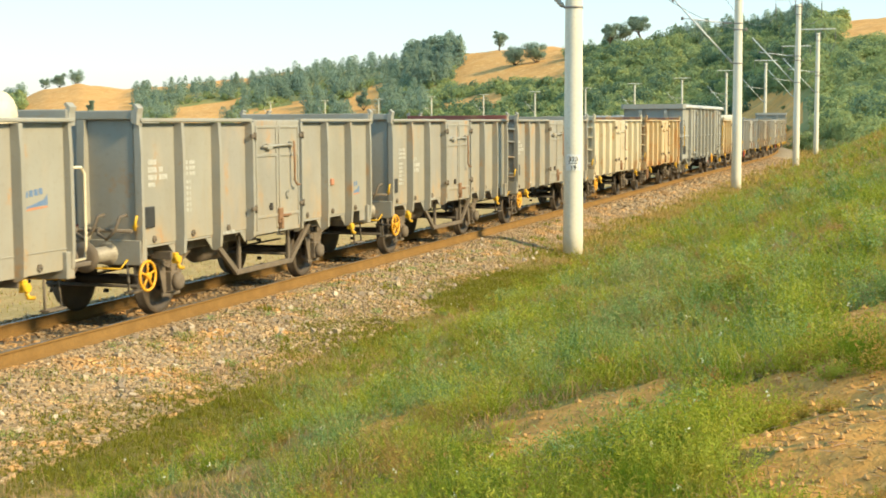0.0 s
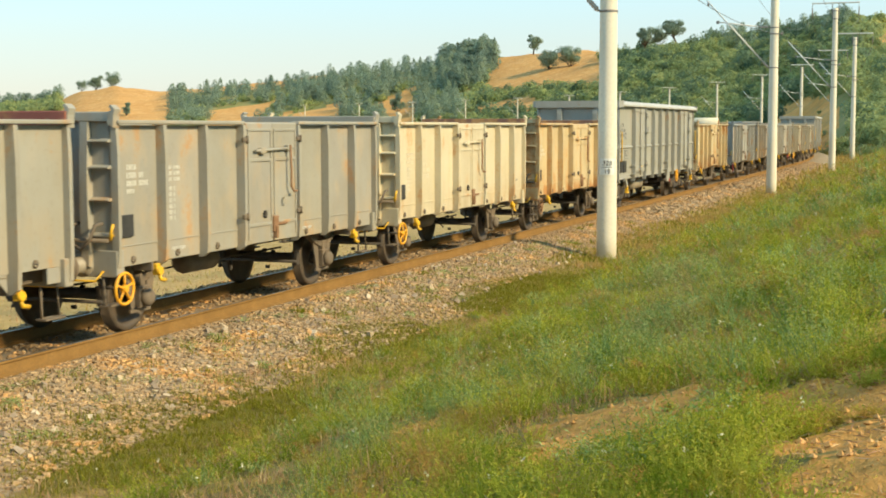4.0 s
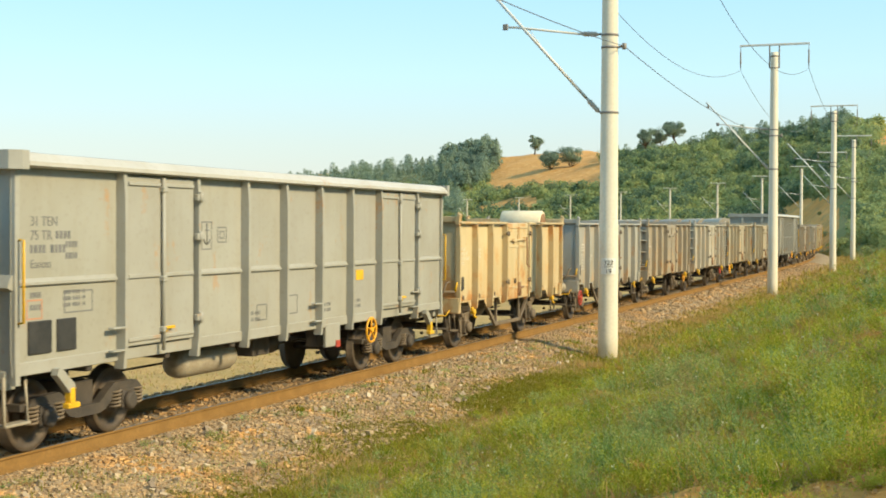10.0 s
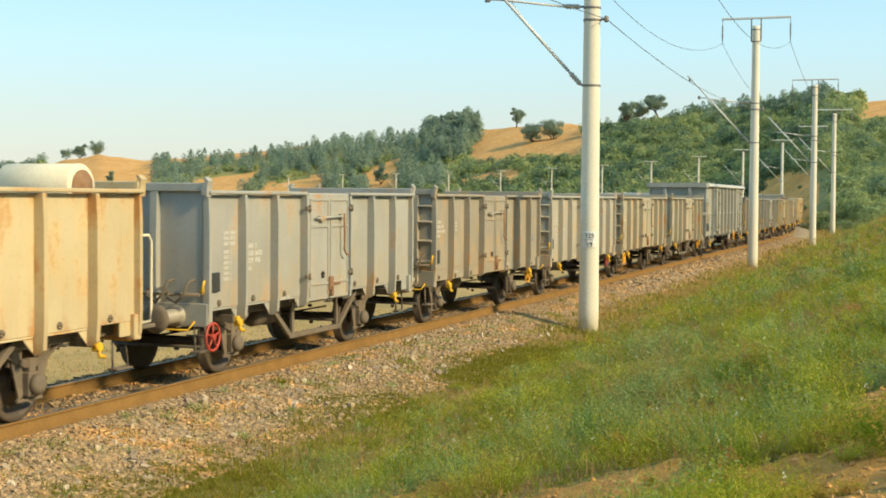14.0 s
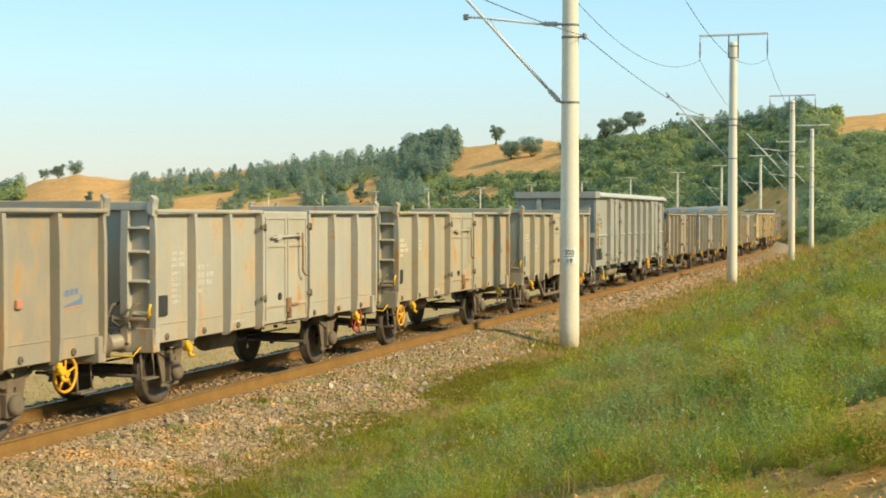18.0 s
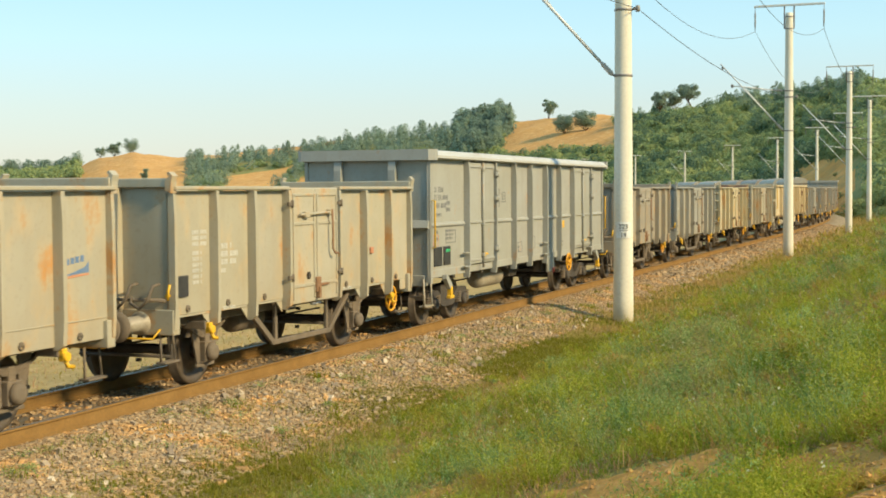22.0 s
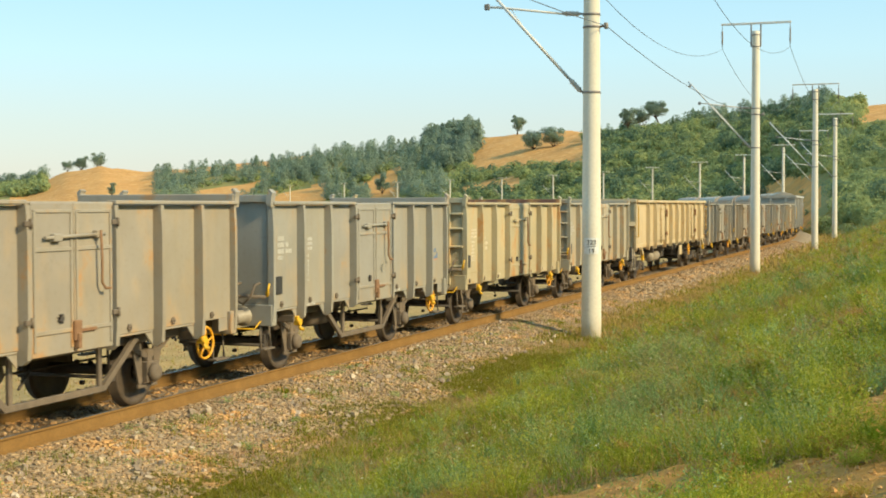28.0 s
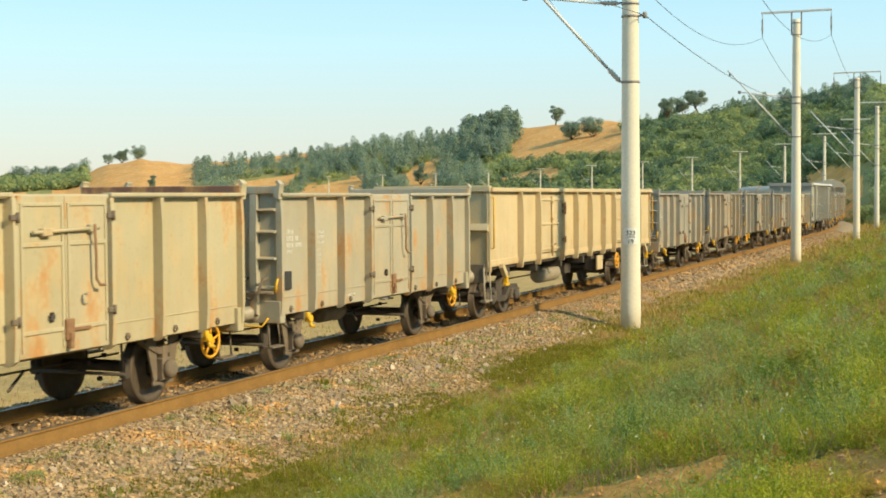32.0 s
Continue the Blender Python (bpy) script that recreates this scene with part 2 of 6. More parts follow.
MATGRASS = leaf_mat("mat_grass", ((0.0, (0.14, 0.145, 0.012)), (0.5, (0.20, 0.20, 0.018)), (1.0, (0.31, 0.28, 0.045))), translucent=0.4, patch=((1.1, 0.52, 0.68, (0.22, 0.20, 0.03)),))
WEED = leaf_mat("weed_leaf", ((0.0, (0.24, 0.28, 0.03)), (0.5, (0.36, 0.39, 0.04)), (0.85, (0.52, 0.49, 0.065)), (1.0, (0.66, 0.57, 0.14))), translucent=0.5,
                patch=((0.6, 0.51, 0.60, (0.50, 0.30, 0.09)), (1.6, 0.52, 0.60, (0.17, 0.25, 0.02)), (2.3, 0.55, 0.64, (0.50, 0.52, 0.08)), (3.1, 0.60, 0.67, (0.52, 0.24, 0.09))))
TEAL = leaf_mat("grey_green_leaf", ((0.0, (0.17, 0.27, 0.08)), (0.5, (0.27, 0.39, 0.12)), (0.8, (0.45, 0.48, 0.18)), (1.0, (0.60, 0.56, 0.27))), translucent=0.45,
                patch=((0.7, 0.53, 0.62, (0.42, 0.29, 0.13)), (1.7, 0.52, 0.60, (0.15, 0.25, 0.07)), (2.5, 0.55, 0.64, (0.38, 0.54, 0.21))))
DRY = leaf_mat("dry_stalk", ((0.0, (0.34, 0.19, 0.10)), (0.5, (0.50, 0.33, 0.17)), (0.8, (0.42, 0.25, 0.16)), (1.0, (0.64, 0.49, 0.27))), translucent=0.3)
PETAL = leaf_mat("white_petal", ((0.0, (0.74, 0.68, 0.47)), (1.0, (0.83, 0.79, 0.60))))


def far_leaf_mat(name, low, mid, high, scale):
    """Foliage of trees: one hue for each crown, softly changing over the hill."""
    k = Mat(name, 0.7)
    k.b.inputs["Specular IOR Level"].default_value = 0.15
    geo = k.put("ShaderNodeNewGeometry")
    n, m = k.noise(scale, 2, 0.5), k.noise(scale * 0.23, 3, 0.5)
    col = k.ramp(k.math("ADD", k.math("MULTIPLY", n, 0.6), k.math("MULTIPLY", m, 0.4)), (0.32, low), (0.5, mid), (0.68, high))
    col = k.mix(k.math("MULTIPLY", geo.outputs["Random Per Island"], 0.35), col, high)
    k.done(col)
    tr = k.put("ShaderNodeBsdfTranslucent")
    k.link(col, tr.inputs[0])
    mx = k.put("ShaderNodeMixShader")
    mx.inputs[0].default_value = 0.5
    k.link(k.b.outputs[0], mx.inputs[1])
    k.link(tr.outputs[0], mx.inputs[2])
    k.link(mx.outputs[0], k.t.nodes["Material Output"].inputs[0])
    return k.m


# needles made paler and bluer: distance haze is put into the colour
HAZED_PINE = far_leaf_mat("pine_needles", (0.19, 0.27, 0.22), (0.26, 0.34, 0.26), (0.34, 0.42, 0.29), 0.12)
# scrub green lifted as well, with the hill's haze in its colour
HAZED_SCRUB = far_leaf_mat("scrub_leaf", (0.19, 0.26, 0.14), (0.31, 0.38, 0.17), (0.47, 0.50, 0.21), 0.17)
DARKLEAF = far_leaf_mat("dark_tree_leaf", (0.11, 0.18, 0.12), (0.16, 0.24, 0.15), (0.23, 0.31, 0.17), 0.2)
BARK = simple("bark", (0.10, 0.07, 0.05), (0.17, 0.13, 0.09), 8, 0.9)


def ground_mat(name, a, b, c, scale, fine=18.0, bump=0.5, dist=0.03):
    k = Mat(name, 0.95)
    n1, n2, n3 = k.noise(scale, 5), k.noise(scale * 6, 5), k.noise(fine, 5)
    col = k.mix(k.mask(n1, 0.38, 0.62), a, b)
    col = k.mix(k.mask(n2, 0.5, 0.7), col, c)
    col = k.mix(k.mask(n3, 0.4, 0.75), col, (0.72, 0.68, 0.62), "MULTIPLY")
    return k.done(col, n3, bump, dist)


def bank_mat():
    """Turf that wears through to tan earth where the bank is bare, with an uneven edge."""
    k = Mat("turf_and_earth", 0.95)
    n1, n2, n3, n4 = k.noise(0.5, 5), k.noise(3.0, 5), k.noise(18, 5), k.noise(6.5, 6, 0.7)
    turf = k.mix(k.mask(n1, 0.38, 0.62), (0.27, 0.21, 0.08), (0.19, 0.18, 0.05))
    turf = k.mix(k.mask(n2, 0.5, 0.7), turf, (0.38, 0.26, 0.13))
    earth = k.mix(k.mask(n2, 0.38, 0.66), (0.66, 0.34, 0.10), (0.50, 0.26, 0.075))
    earth = k.mix(k.mask(n4, 0.55, 0.72), earth, (0.70, 0.42, 0.16))
    earth = k.mix(k.mask(n4, 0.30, 0.42), (0.40, 0.22, 0.08), earth)
    bare = k.put("ShaderNodeAttribute")
    bare.attribute_name = "bare"
    rag = k.math("ADD", bare.outputs["Fac"], k.math("MULTIPLY", k.math("SUBTRACT", n4, 0.5), 0.9))
    col = k.mix(k.mask(rag, 0.42, 0.58), turf, earth)
    col = k.mix(k.mask(n3, 0.4, 0.75), col, (0.74, 0.69, 0.62), "MULTIPLY")
    return k.done(col, k.math("ADD", k.math("MULTIPLY", n4, 0.7), k.math("MULTIPLY", n3, 0.3)), 0.9, 0.06)


TURF = bank_mat()
CLOD = ground_mat("earth_clod", (0.60, 0.34, 0.13), (0.46, 0.26, 0.10), (0.70, 0.45, 0.22), 1.4, 11)
STRAW = ground_mat("stubble_field", (0.66, 0.36, 0.13), (0.58, 0.31, 0.11), (0.70, 0.43, 0.18), 0.035, 0.6, 0.3, 0.2)
SCRUBLAND = ground_mat("scrub_floor", (0.30, 0.28, 0.11), (0.23, 0.25, 0.09), (0.42, 0.31, 0.15), 0.03, 0.5, 0.4, 0.2)
FALLOW = ground_mat("fallow_field", (0.46, 0.31, 0.13), (0.37, 0.27, 0.11), (0.52, 0.36, 0.17), 0.4, 6.0, 0.4, 0.05)
CUTBANK = ground_mat("cut_bank_earth", (0.80, 0.40, 0.13), (0.66, 0.32, 0.09), (0.45, 0.30, 0.12), 0.05, 0.5, 0.2, 0.1)
BED = ground_mat("ballast_bed", (0.33, 0.27, 0.185), (0.42, 0.34, 0.235), (0.26, 0.20, 0.14), 1.0, 22, 0.8, 0.03)
CRIB = ground_mat("track_crib", (0.34, 0.26, 0.165), (0.42, 0.32, 0.21), (0.26, 0.19, 0.125), 1.0, 22, 0.8, 0.03)

# ---- plan: the track's line ----
TH = radians(19.98)          # heading of the straight, from +y towards +x
SIDE = 11.65                 # from the eye's foot to the track's centre line
S0, RAD = 105.0, 480.0       # where the curve to the left begins, and its radius
U = np.array([math.sin(TH), math.cos(TH)])
NL = np.array([-math.cos(TH), math.sin(TH)])


def track(s, q=0.0):
    """A place on the track, s metres along it and q to its right, and its heading."""
    p, a = NL * SIDE + U * min(s, S0), TH
    if s > S0:
        a = TH - (s - S0) / RAD
        p = p + RAD * np.array([math.cos(a) - math.cos(TH), math.sin(TH) - math.sin(a)])
    return p[0] + q * math.cos(a), p[1] - q * math.sin(a), a


def along(x, y):
    """Track coordinates s, q of places in the plane (arrays)."""
    s, q = U[0] * x + U[1] * y, SIDE - (NL[0] * x + NL[1] * y)
    c = NL * (SIDE + RAD) + U * S0
    dx, dy = x - c[0], y - c[1]
    r = np.hypot(dx, dy)
    turn = TH - np.arctan2(-dy, dx)
    turn = (turn + np.pi / 2) % (2 * np.pi) - np.pi / 2
    on = (s > S0)
    return np.where(on, S0 + RAD * turn, s), np.where(on, r - RAD, q)


def knots(v, pairs):
    return np.interp(v, [p[0] for p in pairs], [p[1] for p in pairs])


def wave(x, y, size, seed=0.0):
    """Smooth uneven ground, about -1 to 1."""
    k = 2 * np.pi / size
    return (np.sin(k * x + seed) * np.cos(k * 0.83 * y + 1.7 * seed) + 0.6 * np.sin(k * 1.9 * y - 0.7 * k * x + 2.1 + seed)
            + 0.4 * np.sin(k * 3.1 * x + 2.3 * k * y + 0.6 * seed)) / 2


# the hill beyond the bend: by bearing (degrees), where its foot lies, and how high its crest stands (degrees over the eye)
FOOT = [(-180, 700), (-40, 900), (-18, 730), (-6, 590), (-2, 530), (2, 460), (5, 410), (9, 330), (13, 255), (15, 200), (16.5, 150), (19, 130), (24, 120), (60, 120), (120, 400), (180, 700)]
CREST = [(-180, 0.6), (-60, 0.5), (-25, 0.35), (-18.2, 0.70), (-16.8, 0.75), (-15.2, 1.42), (-13.8, 1.64), (-12.2, 1.44), (-9.7, 1.68), (-8, 1.75), (-6.1, 2.04),
         (-4.4, 2.1), (-2.0, 2.3), (0.4, 2.55), (2.1, 2.9), (3.8, 3.05), (6.2, 3.1), (7.5, 3.05), (9.8, 3.45), (12.1, 3.5), (14.4, 3.75), (16.2, 4.0),
         (17.5, 3.98), (18.2, 4.0), (24, 4.2), (40, 4.0), (70, 2.0), (180, 0.6)]
RISE = 290.0


def hill(x, y):
    """Bearing, share of the way from the hill's foot to its crest, and the height there."""
    d, b = np.hypot(x, y), np.degrees(np.arctan2(x, y))
    foot = knots(b, FOOT)
    crest = np.tan(np.radians(knots(b, CREST))) * (foot + RISE) + EYE.z
    k = (d - foot) / RISE
    ramp = np.clip(k, 0, 1)
    ramp = 0.55 * ramp + 0.45 * ramp * ramp * (3 - 2 * ramp)
    z = (crest + 0.6) * ramp - 0.6
    z = np.where(k > 1, crest - np.minimum((k - 1) * RISE * 0.05, crest + 3), z)
    return b, k, z


def ground_z(x, y):
    x, y = np.asarray(x, float), np.asarray(y, float)
    s, q = along(x, y)
    flat = knots(q, [(-600, -5.5), (-60, -4.4), (-16, -3.5), (-7, -2.5), (-3.6, -0.75), (-2.7, -0.42), (-1.6, -0.207), (1.5, -0.207), (2.7, -0.47), (3.4, -0.56), (4.3, -0.56), (5.0, -0.52), (300, -0.52)])
    steep = knots(s, [(-20, 0.24), (0, 0.265), (20, 0.34), (50, 0.47), (90, 0.47), (140, 0.30), (220, 0.15)])
    over = np.clip(q - 4.7, 0, None)
    over = np.where(over > 16, 16 + (over - 16) * 0.25, over)
    bank = steep * over * np.clip((260 - s) / 60, 0, 1)
    rough = 0.05 * wave(x, y, 2.3, 1.0) + 0.09 * wave(x, y, 6.1, 2.0) + 0.035 * wave(x, y, 0.9, 4.0)
    near = flat + bank + rough * np.clip((np.abs(q) - 3.4) / 2.0, 0, 1) * np.clip((400 - np.abs(s)) / 200, 0, 1)
    b, k, zh = hill(x, y)
    zh = zh + np.clip(k, 0, 1) * (1.6 * wave(x, y, 90, 0.5) + 0.7 * wave(x, y, 37, 3.0))
    w = np.clip(k / 0.06, 0, 1)
    return near * (1 - w) + np.maximum(zh, -0.6) * w


def mesh_from(name, verts, faces, mats, slots=None, smooth=True):
    """A mesh from numpy arrays: verts (n, 3), faces (m, 3 or 4)."""
    me = bpy.data.meshes.new(name)
    n, m, k = len(verts), len(faces), faces.shape[1]
    me.vertices.add(n)
    me.vertices.foreach_set("co", np.ascontiguousarray(verts, dtype=np.float32).ravel())
    me.loops.add(m * k)
    me.loops.foreach_set("vertex_index", np.ascontiguousarray(faces, dtype=np.int32).ravel())
    me.polygons.add(m)
    me.polygons.foreach_set("loop_start", np.arange(0, m * k, k, dtype=np.int32))
    if slots is not None:
        me.polygons.foreach_set("material_index", np.asarray(slots, dtype=np.int32))
    me.polygons.foreach_set("use_smooth", np.full(m, smooth))
    for mt in mats:
        me.materials.append(mt)
    me.update()
    me.validate()
    return me


def build_ground():
    fine = np.arange(-24, 26, 0.2)
    coarse = np.concatenate([np.arange(-180, -24, 4.0), fine, np.arange(26, 180, 4.0)])
    rad = np.concatenate([[0.0], np.geomspace(0.8, 4.4, 12), np.geomspace(4.5, 30, 200), np.geomspace(30.6, 130, 70), np.geomspace(134, 1300, 150), np.geomspace(1400, 4800, 12)])
    A, R = np.meshgrid(np.radians(coarse), rad)
    x, y = R * np.sin(A), R * np.cos(A)
    z = ground_z(x, y)
    nr, na = x.shape
    verts = np.stack([x, y, z], -1).reshape(-1, 3)
    i = np.arange(nr - 1)[:, None] * na
    j = np.arange(na)[None, :]
    j2 = (j + 1) % na
    faces = np.stack([i + j, i + j2, i + na + j2, i + na + j], -1).reshape(-1, 4)[:, ::-1]
    c = verts[faces].mean(1)
    cx, cy = c[:, 0], c[:, 1]
    s, q = along(cx, cy)
    b, k, _ = hill(cx, cy)
    slot = np.zeros(len(faces), int)
    slot[(np.abs(q) < 2.8 + 0.5 * np.clip((22 - s) / 10, 0, 1) + 0.25 * wave(cx, cy, 3.0)) & (s < 420)] = 1
    far = k > 0.02
    slot[far] = 3
    edge = 0.6 * wave(cx, cy, 60, 2.0)
    slot[far & field_share(b + 0.4 * edge, k + 0.06 * edge)] = 4
    slot[far & on_bank_cut(b + 0.4 * edge, k + 0.05 * edge)] = 5
    slot[(slot == 0) & (q < -6 + 1.0 * wave(cx, cy, 9.0, 3.0))] = 2
    me = mesh_from("ground", verts, faces, [TURF, BED, FALLOW, SCRUBLAND, STRAW, CUTBANK], slot)
    me.attributes.new("bare", "FLOAT", "POINT").data.foreach_set("value", bare_share(verts[:, 0], verts[:, 1]).astype(np.float32))
    return tagged(new("ground", me), "grassy railway cutting with bare earth, straw fields and scrub hills", "ground", kind="structure")


def bare_share(x, y):
    """Where the slope by the camera is bare earth."""
    out = np.zeros_like(x)
    for px, py, rx, ry in BARE:
        d = ((x - px) / rx) ** 2 + ((y - py) / ry) ** 2 + 0.45 * wave(x, y, 0.9, px) + 0.35 * wave(x, y, 0.31, py)
        out = np.maximum(out, np.clip(1.4 - d, 0, 1))
    return out


def field_share(b, k):
    """Stubble fields on the hill, by bearing and by the way up."""
    a = (b > -17.5) & (b < -11.6) & (k > 0.12)
    a |= (b > -11.6) & (b < -5.2) & (k > 0.80)
    a |= (b > 1.25 + 2.0 * (k - 0.48)) & (b < 6.4) & (k > 0.48) & (k < 1.3)
    hedge = np.abs(b + 7.9 - (k - 0.15) * 3.1) < 0.32
    a |= (b > -10.2) & (b < -6.7) & (k > 0.08) & (k < 0.46 + 0.03 * (b + 9.5)) & ~hedge
    a |= (b > -7.6) & (b < -4.6) & (k > 0.08) & (k < 0.32 + 0.07 * (b + 6.7)) & ~hedge
    a |= (b > -2.9) & (b < -1.4) & (k > 0.08) & (k < 0.44 + 0.12 * (b + 2.9))
    a |= (b > 1.3) & (b < 3.6) & (k > 0.26) & (k < 0.36)
    a |= (b > 8.4) & (b < 10.6) & (k > 0.86) & (k < 1.2)
    a |= (b > 17.2) & (b < 30) & (k > 0.62)
    a |= (b < -18.5) & (k > 0.0)
    return a


def on_bank_cut(b, k):
    """The raw cutting on the hill's foot beyond the bend."""
    return (b > 13.3) & (b < 15.9) & (k > 0.02) & (k < 0.31 - 0.05 * np.abs(b - 14.8))


BARE = [(0.97, 8.70, 0.70, 0.72), (0.50, 8.15, 0.25, 0.30), (2.05, 7.45, 0.50, 0.55), (2.45, 7.0, 0.50, 0.40), (1.95, 6.25, 0.45, 0.35), (1.75, 5.5, 0.45, 0.45), (2.3, 5.9, 0.5, 0.5),
        (2.65, 7.7, 0.3, 0.3), (2.95, 8.9, 0.35, 0.4), (1.45, 7.75, 0.16, 0.25), (0.80, 7.05, 0.12, 0.2), (-0.3, 10.8, 0.2, 0.5), (3.2, 9.6, 0.3, 0.6), (4.3, 12.0, 0.25, 0.5), (5.6, 15.5, 0.4, 0.8)]
ground = build_ground()


# ---- small mesh tools ----
def box(bm, x0, x1, y0, y1, z0, z1, taper=0.0):
    """A box with its edges cut a little, so that they catch light."""
    c = min(0.012, 0.2 * min(abs(x1 - x0), abs(y1 - y0), abs(z1 - z0)))
    xs, ys, zs = (min(x0, x1), max(x0, x1)), (min(y0, y1), max(y0, y1)), (min(z0, z1), max(z0, z1))
    vs = {}
    for i in (0, 1):
        for j in (0, 1):
            for k in (0, 1):
                x, y, z = xs[i], ys[j], zs[k]
                sx, sy, sz = c * (1 - 2 * i), c * (1 - 2 * j), c * (1 - 2 * k)
                vs[i, j, k] = [bm.verts.new((x, y + sy, z + sz)), bm.verts.new((x + sx, y, z + sz)), bm.verts.new((x + sx, y + sy, z))]
    for ax in range(3):
        for side in (0, 1):
            ring = []
            for a, b in ((0, 0), (1, 0), (1, 1), (0, 1)):
                key = [a, b]
                key.insert(ax, side)
                ring.append(vs[tuple(key)][ax])
            if (side == 0) != (ax == 1):
                ring.reverse()
            bm.faces.new(ring)
    for ax in range(3):
        o = [d for d in range(3) if d != ax]
        for a in (0, 1):
            for b in (0, 1):
                k0, k1 = [0, 0, 0], [0, 0, 0]
                k0[o[0]] = k1[o[0]] = a
                k0[o[1]] = k1[o[1]] = b
                k1[ax] = 1
                k0, k1 = tuple(k0), tuple(k1)
                bm.faces.new((vs[k0][o[0]], vs[k0][o[1]], vs[k1][o[1]], vs[k1][o[0]]))
    for v in vs.values():
        bm.faces.new(v)


def prism(bm, pts, y0, y1, plane="xz"):
    """An outline in a plane, drawn out along the third axis."""
    def at(p, w):
        return (p[0], w, p[1]) if plane == "xz" else ((w, p[0], p[1]) if plane == "yz" else (p[0], p[1], w))
    a = [bm.verts.new(at(p, y0)) for p in pts]
    b = [bm.verts.new(at(p, y1)) for p in pts]
    bm.faces.new(a)
    bm.faces.new(b[::-1])
    for i in range(len(pts)):
        j = (i + 1) % len(pts)
        bm.faces.new((a[j], a[i], b[i], b[j]))


def tube(bm, pts, r, n=8, r2=None):
    """A round bar through points, tapering to r2."""
    pts = [Vector(p) for p in pts]
    rings = []
    for i, p in enumerate(pts):
        d = (pts[min(i + 1, len(pts) - 1)] - pts[max(i - 1, 0)]).normalized()
        side = d.cross(Vector((0.13, 0.31, 0.94))).normalized() if abs(d.z) < 0.95 else d.cross(Vector((1, 0.1, 0))).normalized()
        up = side.cross(d)
        rr = r if r2 is None else r + (r2 - r) * i / (len(pts) - 1)
        rings.append([bm.verts.new(p + rr * (math.cos(2 * math.pi * k / n) * side + math.sin(2 * math.pi * k / n) * up)) for k in range(n)])
    for a, b in zip(rings, rings[1:]):
        for k in range(n):
            bm.faces.new((a[k], a[(k + 1) % n], b[(k + 1) % n], b[k])).smooth = True
    bm.faces.new(rings[0][::-1])
    bm.faces.new(rings[-1])


def turned(bm, rings, axis="y", centre=(0, 0, 0), n=24):
    """A turned body: rings of (radius, place on the axis)."""
    made = []
    for r, w in rings:
        ring = []
        for k in range(n):
            a = 2 * math.pi * k / n
            c, s = r * math.cos(a), r * math.sin(a)
            p = {"y": (c, w, s), "x": (w, c, s), "z": (c, s, w)}[axis]
            ring.append(bm.verts.new((p[0] + centre[0], p[1] + centre[1], p[2] + centre[2])))
        made.append(ring)
    for a, b in zip(made, made[1:]):
        for k in range(n):
            bm.faces.new((a[k], a[(k + 1) % n], b[(k + 1) % n], b[k])).smooth = True
    bm.faces.new(made[0])
    bm.faces.new(made[-1][::-1])


def hoop(bm, r, thick, centre, axis="y", n=20, m=6):
    """A ring of round bar."""
    rings = []
    for k in range(n):
        a = 2 * math.pi * k / n
        ring = []
        for j in range(m):
            b = 2 * math.pi * j / m
            rr, w = r + thick * math.cos(b), thick * math.sin(b)
            p = {"y": (rr * math.cos(a), w, rr * math.sin(a)), "x": (w, rr * math.cos(a), rr * math.sin(a)), "z": (rr * math.cos(a), rr * math.sin(a), w)}[axis]
            ring.append(bm.verts.new(Vector(p) + Vector(centre)))
        rings.append(ring)
    for k in range(n):
        a, b = rings[k], rings[(k + 1) % n]
        for j in range(m):
            bm.faces.new((a[j], a[(j + 1) % m], b[(j + 1) % m], b[j])).smooth = True


def part(name, bm, material, parent, label=""):
    bmesh.ops.recalc_face_normals(bm, faces=bm.faces)
    me = bpy.data.meshes.new(name)
    bm.to_mesh(me)
    bm.free()
    me.materials.append(material)
    ob = new(name, me)
    ob.parent = parent
    if label:
        ob["label"] = label
    return ob


def boxes(name, material, parent, *rows, label=""):
    bm = bmesh.new()
    for r in rows:
        box(bm, *r)
    return part(name, bm, material, parent, label)


def shared(name, ob, parent, m):
    """One more piece on the same mesh."""
    o = new(name, ob.data)
    o.parent = parent
    o.matrix_basis = m
    return o


# ---- the track ----
def sweep(profile, s0, s1, q):
    """A profile of (across, z) along the track."""
    ss = np.concatenate([np.arange(s0, S0, 5.0), np.arange(S0, s1, 4.0)])
    rows = []
    for s in ss:
        rows.append([(*track(s, q + a)[:2], z) for a, z in profile])
    v = np.array(rows)
    n, m = v.shape[:2]
    i, j = np.meshgrid(np.arange(n - 1), np.arange(m), indexing="ij")
    j2 = (j + 1) % m
    f = np.stack([i * m + j, i * m + j2, (i + 1) * m + j2, (i + 1) * m + j], -1).reshape(-1, 4)
    return v.reshape(-1, 3), f


